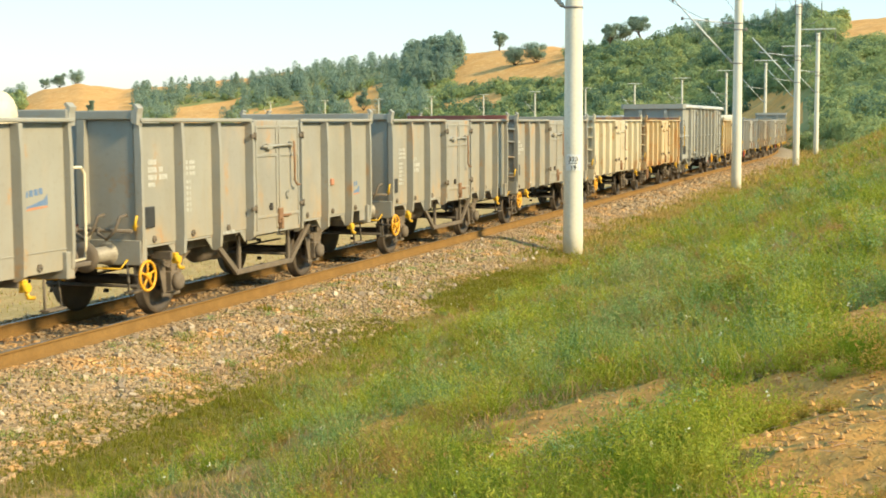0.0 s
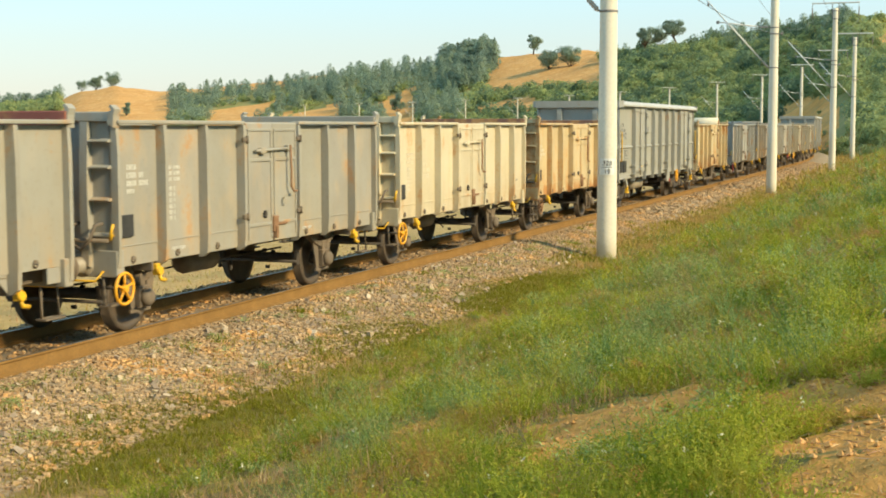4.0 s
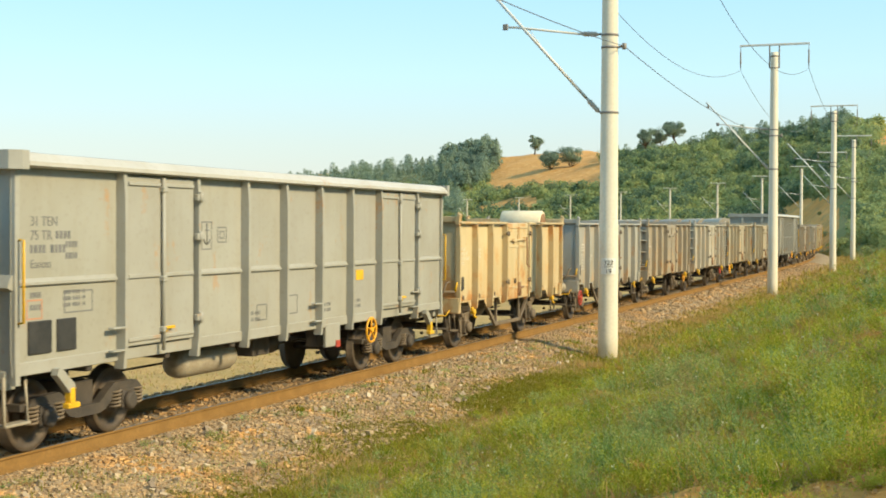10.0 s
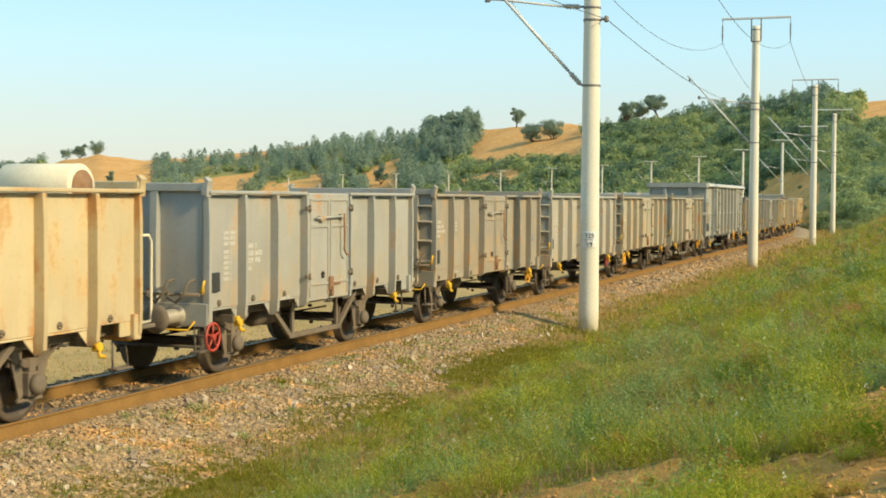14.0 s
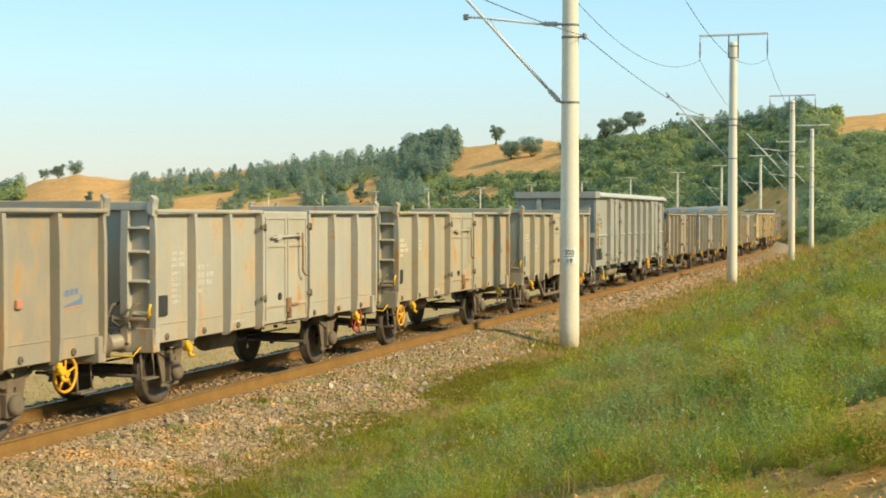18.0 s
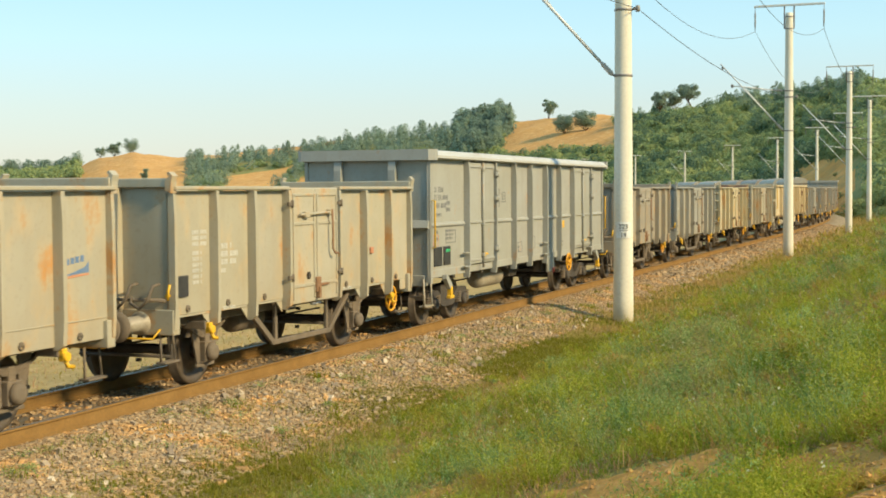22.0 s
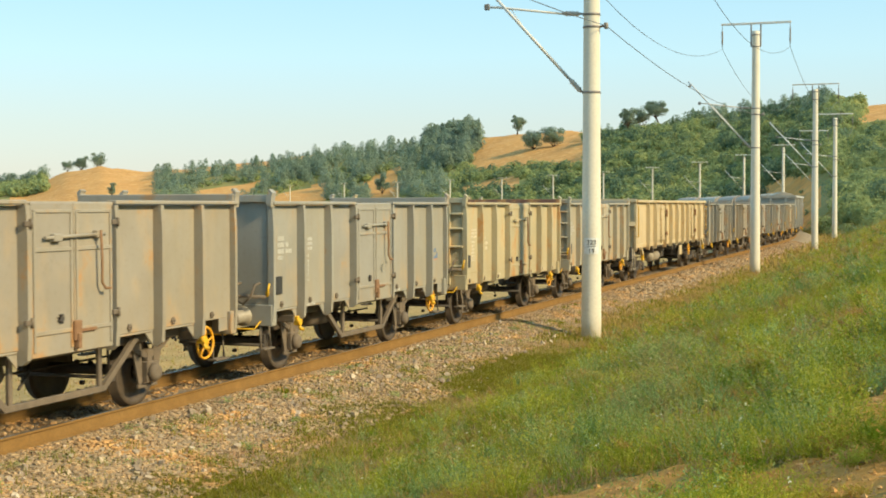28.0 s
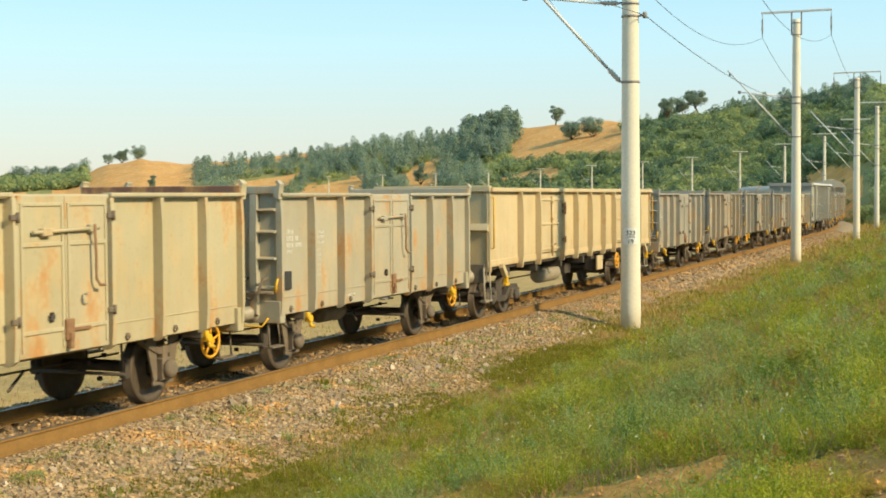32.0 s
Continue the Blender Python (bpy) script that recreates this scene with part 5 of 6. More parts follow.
            part("tow_hook", bm, YELLOW, w)
        buffers(w, ex)
        bg = bogie(w, e * (h - (2.0 if tall else 1.95)))
    boxes("floor", SOOT, w, (-h + 0.06, h - 0.06, -hw + 0.12, hw - 0.12, 1.20, 1.28))
    bm = bmesh.new()
    box(bm, -h + 0.1, h - 0.1, -0.35, -0.22, 0.92, 1.2)
    box(bm, -h + 0.1, h - 0.1, 0.22, 0.35, 0.92, 1.2)
    for k in range(7):
        x = -h + 1.6 + (2 * h - 3.2) * k / 6
        box(bm, x - 0.06, x + 0.06, -hw + 0.1, hw - 0.1, 1.0, 1.2)
    part("subframe", bm, SOOT, w)
    bm = bmesh.new()
    turned(bm, [(0.05, -0.62), (0.20, -0.56), (0.23, -0.45), (0.23, 0.95), (0.20, 1.05), (0.05, 1.1)], "x", (-2.05, -0.75, 0.78), 18)
    part("air_tank", bm, BUFFERM, w)
    bm = bmesh.new()
    turned(bm, [(0.14, 0.0), (0.17, 0.05), (0.17, 0.4), (0.06, 0.46)], "x", (0.6, -0.5, 0.80), 14)
    part("brake_cylinder", bm, SOOT, w)
    boxes("brake_box", SOOT, w, (1.4, 1.75, -1.2, -1.0, 0.72, 1.16))
    boxes("brake_valve", SOOT, w, (-0.4, 0.2, -0.9, -0.5, 0.7, 1.0))
    boxes("brake_panel", PAINT, w, (1.35, 1.95, -hw + 0.04, -hw + 0.1, 0.72, 1.14))
    bm = bmesh.new()
    tube(bm, [(-h + 2, 0.1, 0.66), (h - 2, 0.1, 0.66)], 0.02, 6)
    part("brake_rod", bm, SOOT, w)
    handwheel(w, -h + (10.55 if tall else 12.0), -hw + 0.02, 0.90, ORANGE, 0.23)
    if tall:
        for x, wd in ((-h + 0.30, 0.44), (-h + 0.86, 0.38)):
            boxes("label_board", BLACKP, w, (x, x + wd, -hw + 0.04, -hw + 0.08, low + 0.22, low + 0.62))
        y = -hw + 0.071
        writing(w, [(-h + 0.85, -h + 1.25, 2.71, 0.10), (-h + 0.35, -h + 1.15, 2.54, 0.10)], DARKP, y)
        writing(w, [(-h + 1.05, -h + 1.3, 2.60, 0.08), (-h + 1.05, -h + 1.3, 2.46, 0.08), (-h + 0.35, -h + 0.6, 2.0, 0.07), (-h + 0.35, -h + 0.6, 1.85, 0.07), (-h + 1.0, -h + 1.45, 2.02, 0.05), (-h + 1.0, -h + 1.45, 1.94, 0.05), (-h + 1.0, -h + 1.45, 1.86, 0.05)], DARKP, y)
        for words, z, size in (("31 TEN", 2.87, 0.17), ("75 TR", 2.70, 0.17), ("Eanoss", 2.36, 0.15)):
            cu = bpy.data.curves.new("writing", "FONT")
            cu.body, cu.size, cu.extrude = words, size, 0.002
            cu.materials.append(DARKP)
            tx = new("writing", cu)
            tx.parent = w
            tx.matrix_basis = pose(-h + 0.35, y - 0.003, z, 90, 0, 0)
        for x0, x1, z0, z1, m in ((0.28, 0.58, 1.74, 1.98, REDP), (1.02, 1.62, 1.78, 2.06, DARKP), (6.05, 6.4, 1.36, 1.62, DARKP), (4.34, 4.64, 2.52, 2.94, DARKP), (4.80, 5.08, 2.62, 2.86, DARKP), (4.87, 5.01, 2.68, 2.80, DARKP), (7.15, 7.50, 1.40, 1.72, DARKP)):
            boxes("label_frame", m, w, (-h + x0, -h + x1, y - 0.004, y, z0, z0 + 0.018), (-h + x0, -h + x1, y - 0.004, y, z1 - 0.018, z1), (-h + x0, -h + x0 + 0.018, y - 0.004, y, z0 + 0.018, z1 - 0.018), (-h + x1 - 0.018, -h + x1, y - 0.004, y, z0 + 0.018, z1 - 0.018))
        bm = bmesh.new()
        ax, az = -h + 4.49, 2.60
        tube(bm, [(ax, y - 0.004, az + 0.27), (ax, y - 0.004, az)], 0.012, 5)
        tube(bm, [(ax - 0.055, y - 0.004, az + 0.21), (ax + 0.055, y - 0.004, az + 0.21)], 0.011, 5)
        tube(bm, [(ax - 0.085, y - 0.004, az + 0.075), (ax - 0.055, y - 0.004, az + 0.02), (ax, y - 0.004, az), (ax + 0.055, y - 0.004, az + 0.02), (ax + 0.085, y - 0.004, az + 0.075)], 0.012, 5)
        hoop(bm, 0.022, 0.007, (ax, y - 0.004, az + 0.285), "y", 10, 4)
        part("anchor_mark", bm, DARKP, w, "small black anchor mark")
        for i in (3, 5, 6):
            a = edges[i] + 0.2
            writing(w, [(a, a + 0.4, low + 0.36, 0.06), (a, a + 0.4, low + 0.26, 0.06)], DARKP, y)
        a = -h + 9.72
        boxes("warning_label", YELLOW, w, (a + 0.20, a + 0.54, -hw + 0.06, -hw + 0.069, low + 0.77, low + 0.96), label="yellow triangular warning label")
        boxes("warning_mark", RED, w, (1.75, 1.93, -hw + 0.025, -hw + 0.036, 0.70, 0.82))
    return w


def hopper_wagon():
    """A covered hopper wagon with a rounded roof, roof walk and open end frames."""
    w = new("hopper_wagon")
    h, hw, eave, top = 9.6, 1.50, 3.75, 4.55
    arc = [(hw * math.cos(a), eave + (top - eave) * math.sin(a)) for a in np.linspace(0, math.pi, 15)]
    bm = bmesh.new()
    prism(bm, arc, -h + 1.3, h - 1.3, "yz")
    roof = part("roof", bm, PAINT, w)
    for sy in (-1, 1):
        boxes("side_plate", PAINT, w, (-h + 1.3, h - 1.3, sy * hw - sy * 0.04, sy * hw, 1.5, eave))
        boxes("side_sill", PAINT, w, (-h, h, sy * hw - sy * 0.12, sy * hw + sy * 0.02, 1.15, 1.48))
        for k in range(9):
            x = -h + 1.4 + (2 * h - 2.8) * k / 8
            boxes("post", PAINT, w, (x - 0.05, x + 0.05, sy * hw, sy * (hw + 0.09), 1.5, eave - 0.03))
    for e in (-1, 1):
        bm = bmesh.new()
        prism(bm, [(e * (h - 1.34), eave), (e * (h - 1.30), eave), (e * (h - 2.3), 1.5), (e * (h - 2.34), 1.5)], -hw + 0.05, hw - 0.05)
        part("end_slope", bm, PAINT, w)
        for y in (-1.3, -0.35, 0.35, 1.3):
            boxes("end_post", PAINT, w, (e * h - 0.06 - e * 0.06, e * h + 0.06 - e * 0.06, y - 0.06, y + 0.06, 1.48, 3.7))
        boxes("end_beam", PAINT, w, (e * h - 0.08 - e * 0.06, e * h + 0.08 - e * 0.06, -hw, hw, 3.70, 3.86))
        boxes("headstock", IRON, w, (e * h - 0.1 - e * 0.12, e * h + 0.1 - e * 0.12, -1.3, 1.3, 0.9, 1.15))
        buffers(w, e * h)
        bg = bogie(w, e * (h - 2.0))
        for ax in (-0.9, 0.9):
            wheelset(bg, ax, 0.46)
    for x in (-5.4, -1.8, 1.8, 5.4):
        bm = bmesh.new()
        turned(bm, [(0.40, top - 0.06), (0.40, top + 0.04), (0.30, top + 0.09), (0.02, top + 0.10)], "z", (x, 0, 0), 16)
        part("hatch", bm, PAINT, w)
        bm = bmesh.new()
        prism(bm, [(x - 1.2, 1.5), (x + 1.2, 1.5), (x + 0.3, 0.5), (x - 0.3, 0.5)], -1.1, 1.1)
        part("hopper_bottom", bm, PAINT, w)
    return w


def set_paint(w, colour, rust):
    for o in w.children_recursive:
        o.color = (*colour, rust)
    for o in w.children:
        if rust < -0.3 and o.name.startswith("top_rail"):
            o.color = (0.47, 0.47, 0.45, rust)
    for o in w.children_recursive:
        if rust > 0.3 and o.name.split(".")[0] in ("post", "end_post", "top_rail", "hinge", "locking_bar", "lug", "headstock", "end_beam"):
            o.color = (colour[0] * 0.92, colour[1] * 0.88, colour[2] * 0.83, rust + (0.3 if o.name[0] in "hl" else -0.05))
    rng = random.Random(len(w.name) + int(colour[0] * 1000))
    for o in w.children_recursive:
        if o.data and o.data.materials and o.data.materials[0] == PAINT and o.name.split(".")[0] in ("panel", "lower_panel", "door_leaf", "end_panel"):
            k = 0.94 + 0.10 * rng.random()
            o.color = (colour[0] * k, colour[1] * k, colour[2] * k * (0.97 + 0.05 * rng.random()), rust + 0.15 * (rng.random() - 0.4))


GREY, WARM, CREAM, BLUISH, PALE = (0.325, 0.315, 0.275), (0.325, 0.295, 0.24), (0.57, 0.465, 0.29), (0.355, 0.355, 0.33), (0.395, 0.365, 0.285)
# kind (a: straight sill, b: trussed, g: tall bogie, c: low bogie), paint, rust, handwheel's end, words for the label
TRAIN = [
    ("a", GREY, 0.05, 3, "grey open wagon with a rolled cover on top"), ("b", GREY, 0.08, 1, "weathered grey open wagon with white lettering"), ("b", GREY, 0.10, 1, "grey open wagon with a red inner end wall"),
    ("a", GREY, 0.15, 1, "grey open wagon with rust along its sill"), ("a", (0.58, 0.52, 0.38), 0.2, 1, "off-white open wagon with a rust-brown end"), ("a", CREAM, 0.58, 1, "cream open wagon streaked with rust"),
    ("g", (0.345, 0.345, 0.315), -0.5, 0, "tall clean grey bogie wagon with a light top rail"), ("b", (0.57, 0.475, 0.30), 0.5, 3, "cream open wagon with a rolled cover"), ("b", BLUISH, 0.12, 1, "pale blue-grey open wagon with a red handwheel"),
    ("a", WARM, 0.22, 0, "brownish grey open wagon with worn paint"), ("a", (0.42, 0.40, 0.345), 0.22, 2, "grey open wagon with a red handwheel"), ("a", PALE, 0.30, 1, "pale beige open wagon with a ladder end"),
    ("b", PALE, 0.25, 0, "pale weathered open wagon on truss rods"), ("g", (0.345, 0.345, 0.315), -0.5, 0, "tall clean grey bogie wagon with a light top rail"), ("b", WARM, 0.15, 0, "dusty grey-brown open wagon"),
    ("b", GREY, 0.10, 0, "grey open wagon with a white crescent mark"), ("a", (0.46, 0.405, 0.27), 0.3, 0, "olive-cream open wagon with a rusty rear beam"), ("a", PALE, 0.25, 0, "pale grey open wagon with rust spots"),
    ("c", CREAM, 0.15, 0, "long cream bogie open wagon"), ("a", GREY, 0.2, 0, "plain grey weathered open wagon"), ("b", WARM, 0.2, 0, "plain brown-grey weathered open wagon"), ("a", GREY, 0.2, 1, "grey weathered open wagon"),
    ("b", GREY, 0.2, 0, "grey open wagon on truss rods"), ("a", PALE, 0.3, 0, "pale open wagon with rust"), ("g", (0.345, 0.345, 0.315), -0.5, 0, "tall clean grey bogie wagon with a light top rail"),
    ("b", GREY, 0.2, 0, "grey open wagon on truss rods"), ("a", WARM, 0.2, 0, "plain brown-grey weathered open wagon"), ("b", PALE, 0.2, 0, "pale open wagon on truss rods"), ("a", GREY, 0.2, 0, "plain grey weathered open wagon"),
] + [("h", c, 0.15, 0, lab) for c, lab in (((0.42, 0.38, 0.31), "light grey covered hopper wagon with a rounded roof"), ((0.42, 0.38, 0.31), "light grey covered hopper wagon with a rounded roof"),
    ((0.36, 0.31, 0.26), "brown-grey covered hopper wagon with a rounded roof"), ((0.36, 0.31, 0.26), "brown-grey covered hopper wagon with a rounded roof"),
    ((0.46, 0.42, 0.35), "pale grey covered hopper wagon with a rounded roof"), ((0.38, 0.34, 0.29), "dusty covered hopper wagon with a rounded roof"))] + [
    ("a", (0.30, 0.11, 0.09), 0.1, 0, "red-brown open wagon at the tail"), ("a", (0.30, 0.11, 0.09), 0.1, 0, "red-brown open wagon at the tail"), ("a", GREY, 0.2, 0, "plain grey weathered open wagon"),
]
LENGTH = {"a": 8.76, "b": 8.76, "g": 14.45, "c": 16.8, "h": 19.2}
SPEED = 5.28
# where the wagons' fronts stand along the track at the start; those behind follow at the usual gap
FRONTS = [6.30, 16.68, 26.62, 36.35, 46.25, 56.25, 65.90, 81.45, 92.05, 102.2, 112.2, 122.2, 132.35, 142.1, 158.05, 168.05, 178.15, 188.08, 198.2, 216.4]


def roll_cover(w, x, colour_end):
    """A rolled cover lying across the rear of the wagon, and the brake platform behind."""
    bm = bmesh.new()
    turned(bm, [(0.02, -1.12), (0.29, -1.125), (0.31, -1.10), (0.31, 0.02), (0.29, 0.04), (0.02, 0.04)], "y", (x, 0.0, TOP + 0.02), 28)
    part("rolled_cover", bm, CANVAS, w, "cream rolled-up cover")
    bm = bmesh.new()
    turned(bm, [(0.23, -1.127), (0.23, -1.145), (0.05, -1.15)], "y", (x, 0, TOP + 0.02), 24)
    part("cover_end", bm, RUSTY if colour_end else CANVAS, w)
    bm = bmesh.new()
    box(bm, x - 0.35, x + 0.35, -1.05, -0.95, TOP - 0.45, TOP - 0.30)
    box(bm, x - 0.35, x + 0.35, -0.15, -0.05, TOP - 0.45, TOP - 0.30)
    part("cradle", bm, IRON, w)
    for y in (-1.3, -0.75, 0.75, 1.3):
        bm = bmesh.new()
        tube(bm, [(L2 + 0.05, y, 1.1), (L2 + 0.42, y, 1.12), (L2 + 0.46, y, 1.3), (L2 + 0.46, y, 2.25), (L2 + 0.38, y, 2.34), (L2 + 0.05, y, 2.34)], 0.022, 6)
        part("platform_rail", bm, CANVAS, w)
    boxes("platform", IRON, w, (L2 + 0.06, L2 + 0.50, -1.35, -0.60, 1.02, 1.08))
    bm = bmesh.new()
    tube(bm, [(L2 + 0.35, -1.02, 1.08), (L2 + 0.35, -1.02, 2.42), (L2 + 0.35, -0.88, 2.46), (L2 + 0.35, -0.80, 2.40)], 0.02, 6)
    part("brake_crank", bm, YELLOW, w)


def build_train():
    protos = {}
    made = []
    s = 0.0
    for i, (kind, colour, rust, front, label) in enumerate(TRAIN):
        key = (kind, front, i in (8, 10), i == 4, i == 5)
        if key not in protos:
            if kind in "ab":
                protos[key] = short_wagon(kind == "b", kind == "a", RED if i in (8, 10) else RUSTY if i == 5 else ORANGE, front, CANVAS if i in (4, 5) else None)
            elif kind == "g":
                protos[key] = long_wagon(14.45, 3.735, 1.46, 1.10)
            elif kind == "h":
                protos[key] = hopper_wagon()
            else:
                protos[key] = long_wagon(16.8, 3.12, 1.45, 1.30)
            if kind in "gc":
                for bg in [o for o in protos[key].children if o.name.startswith("bogie")]:
                    for ax in (-0.9, 0.9):
                        wheelset(bg, ax, 0.46)
            w = protos[key]
            w["used"] = 1
        else:
            w = copy_thing(protos[key], Matrix())
        s = FRONTS[i] if i < len(FRONTS) else s
        made.append([w, s + LENGTH[kind] / 2, i])
        s += LENGTH[kind] + 1.24
    for w, mid, i in made:
        if "used" in w:
            del w["used"]
        kind, colour, rust, front, label = TRAIN[i]
        if kind in "ab":
            letters_short(w, i)
        set_paint(w, colour, rust)
        if i == 13:
            h = LENGTH["g"] / 2
            bm = bmesh.new()
            for k, x in enumerate((0.96, 1.02, 1.10, 1.15)):
                box(bm, -h + x, -h + x + 0.035, -1.426, -1.421, 1.60, 1.66)
            part("display_figures", bm, simple("green_figures", (0.05, 0.75, 0.30), (0.04, 0.6, 0.25), 8, 0.4), w, "small green figures on a dark board")
        if i in (0, 7):
            roll_cover(w, 3.4, i == 7)
        if i == 2:
            for o in w.children:
                if o.name.startswith("end_") and o.matrix_basis.translation.x >= 0 and o.data.vertices[0].co.x > 0:
                    o.color = (0.26, 0.075, 0.055, 0.2)
        if i in (4, 5, 16):
            for o in w.children:
                if o.name.startswith("end_beam") and o.data.vertices[0].co.x > 0:
                    o.color = (0.20, 0.10, 0.07, 0.6)
        if i == 4:
            bm = bmesh.new()
            prism(bm, [(-0.97, 2.08), (-0.90, 2.02), (-0.62, 2.0), (-0.45, 2.10), (-0.48, 2.22), (-0.62, 2.30), (-0.56, 2.42), (-0.66, 2.50), (-0.62, 2.66), (-0.72, 2.76), (-0.91, 2.74), (-0.91, 2.3), (-0.97, 2.28)], -L2 + 0.008, -L2 + 0.02, "yz")
            part("rust_patch", bm, simple("red_brown_primer", (0.22, 0.085, 0.05), (0.28, 0.12, 0.07), 5, 0.8), w, "red-brown primer patch")
        tagged(w, label, "freight wagon", "wagons of the train")
    return made


train = build_train()


def motions():
    """The train rolls towards the camera at an even pace, its wheels turning."""
    def at(s):
        x, y, a = track(s)
        return pose(x, y, 0.0, 0, 0, 90 - math.degrees(a))

    for w, mid, i in train:
        walk(w, [(float(t), at(mid - SPEED * t)) for t in range(0, 33)])
        if i > 22:
            continue
        for o in w.children_recursive:
            if o.name.startswith("wheelset"):
                r = o.location.z
                rows = []
                n = 32 * 30 // 4
                for k in range(n + 1):
                    t = k * 4 / 30
                    rows.append((t, Matrix.Translation(o.location) @ Matrix.Rotation(-SPEED * t / r, 4, "Y")))
                walk(o, rows)


# ---- plants ----
build_ballast()
RNG = np.random.default_rng(11)


def spots_on_bank(n, d0, d1, b0=-23.0, b1=25.0, qmin=2.5, keep_bare=0.12, power=1.0):
    """Places on the grassy side of the track, by distance and bearing from the path."""
    out = []
    while sum(len(o) for o in out) < n:
        d = d0 + (d1 - d0) * RNG.random(n) ** power
        b = np.radians(b0 + (b1 - b0) * RNG.random(n))
        x, y = d * np.sin(b), d * np.cos(b)
        s, q = along(x, y)
        edge = qmin + 0.5 * np.clip((22 - s) / 10, 0, 1) + 0.35 * wave(x, y, 2.6, 4.0)
        ok = (q > edge) & (q < 30)
        ok &= RNG.random(n) > np.clip(1.6 * bare_share(x, y), 0, 1 - keep_bare)
        ok &= RNG.random(n) > 0.93 * np.clip(1.5 * matted(x, y), 0, 1)
        out.append(np.stack([x[ok], y[ok]], 1))
    return np.concatenate(out)[:n]


# low mats of fine grass by the foot of the ballast: s, q and their half widths
MATS = ((13.2, 3.75, 2.3, 1.15), (20.2, 3.2, 1.4, 0.75), (26.8, 3.6, 3.2, 0.95))


def matted(x, y):
    s, q = along(x, y)
    out = np.zeros_like(x)
    for ms, mq, rs, rq in MATS:
        d = ((s - ms) / rs) ** 2 + ((q - mq) / rq) ** 2 + 0.3 * wave(x, y, 1.3, ms)
        out = np.maximum(out, np.clip(1.5 - d, 0, 1))
    return out


def worn(x, y):
    """How tall plants stand round the bare places: low before and beside them."""
    return 1 - 0.72 * np.maximum(bare_share(x * 1.0, y + 0.35), bare_share(x * 0.96, y + 0.8))


def blades(p, h0, h1, w0, w1, lean=0.5, clump=1.6, bent=True):
    """Grass blades, each a bent strip of three faces, or farther off a single one."""
    n = len(p)
    x, y = p[:, 0], p[:, 1]
    z = ground_z(x, y) - 0.01
    tuft = 0.72 + 0.42 * wave(x, y, clump, 7.0) + 0.25 * wave(x, y, clump * 0.37, 3.0)
    h = (h0 + (h1 - h0) * RNG.random(n) ** 1.5) * np.clip(tuft, 0.3, 1.7) * worn(x, y)
    w = w0 + (w1 - w0) * RNG.random(n)
    a, c = RNG.random(n) * 6.283, RNG.random(n) * 6.283
    ax, ay = np.cos(a) * w / 2, np.sin(a) * w / 2
    ln = lean * h * RNG.random(n)
    bx, by = np.cos(c) * ln, np.sin(c) * ln
    if not bent:
        v = np.stack([np.stack([x - ax, y - ay, z], 1), np.stack([x + ax, y + ay, z], 1), np.stack([x + bx, y + by, z + h * (1 - 0.25 * (ln / (h + 1e-6)) ** 2)], 1)], 1)
        return v.reshape(-1, 3), np.arange(3 * n).reshape(-1, 3)
    v = np.empty((n, 5, 3))
    v[:, 0] = np.stack([x - ax, y - ay, z], 1)
    v[:, 1] = np.stack([x + ax, y + ay, z], 1)
    v[:, 2] = np.stack([x - ax * 0.8 + bx * 0.35, y - ay * 0.8 + by * 0.35, z + h * 0.55], 1)
    v[:, 3] = np.stack([x + ax * 0.8 + bx * 0.35, y + ay * 0.8 + by * 0.35, z + h * 0.55], 1)
    v[:, 4] = np.stack([x + bx, y + by, z + h * (1 - 0.25 * (ln / (h + 1e-6)) ** 2)], 1)
    f = np.array([[0, 1, 3], [0, 3, 2], [2, 3, 4]])[None] + (np.arange(n) * 5)[:, None, None]
    return v.reshape(-1, 3), f.reshape(-1, 3)


def joined(name, sets, material, label, category, smooth=False):
    vs, fs, k = [], [], 0
    for v, f in sets:
        vs.append(v)
        fs.append(f + k)
        k += len(v)
    ob = new(name, mesh_from(name, np.concatenate(vs), np.concatenate(fs), [material], None, smooth))
    return tagged(ob, label, category, kind="stuff")


def leaves(centres, size, flat=0.5, long=1.0, out=None, loose=0.38, thin=0.42, one=False):
    """Small leaves or needle tufts: bent diamonds of two faces, turned every way or facing out of a crown."""
    n = len(centres)
    size = np.broadcast_to(size, n)
    d = RNG.standard_normal((n, 3))
    d[:, 2] *= flat
    if out is not None:
        m = out / (np.linalg.norm(out, axis=1, keepdims=True) + 1e-9) + loose * RNG.standard_normal((n, 3))
        m /= np.linalg.norm(m, axis=1, keepdims=True)
        d -= m * (d * m).sum(1, keepdims=True)
    d /= np.linalg.norm(d, axis=1, keepdims=True)
    e = np.cross(m, d) if out is not None else RNG.standard_normal((n, 3))
    e -= d * (e * d).sum(1, keepdims=True)
    e /= np.linalg.norm(e, axis=1, keepdims=True)
    u = d * (size * long)[:, None]
    w = e * (size * thin)[:, None]
    up = np.cross(d, e) * (size * 0.2)[:, None]
    if one:
        v = np.stack([centres - u * 0.5 + w, centres + u * 0.6, centres - u * 0.3 - w * 1.2], 1)
        return v.reshape(-1, 3), np.arange(3 * n).reshape(-1, 3)
    v = np.stack([centres - u * 0.5, centres + w + up, centres + u * 0.5, centres - w + up], 1)
    f = np.array([[0, 1, 2], [0, 2, 3]])[None] + (np.arange(n) * 4)[:, None, None]
    return v.reshape(-1, 3), f.reshape(-1, 3)


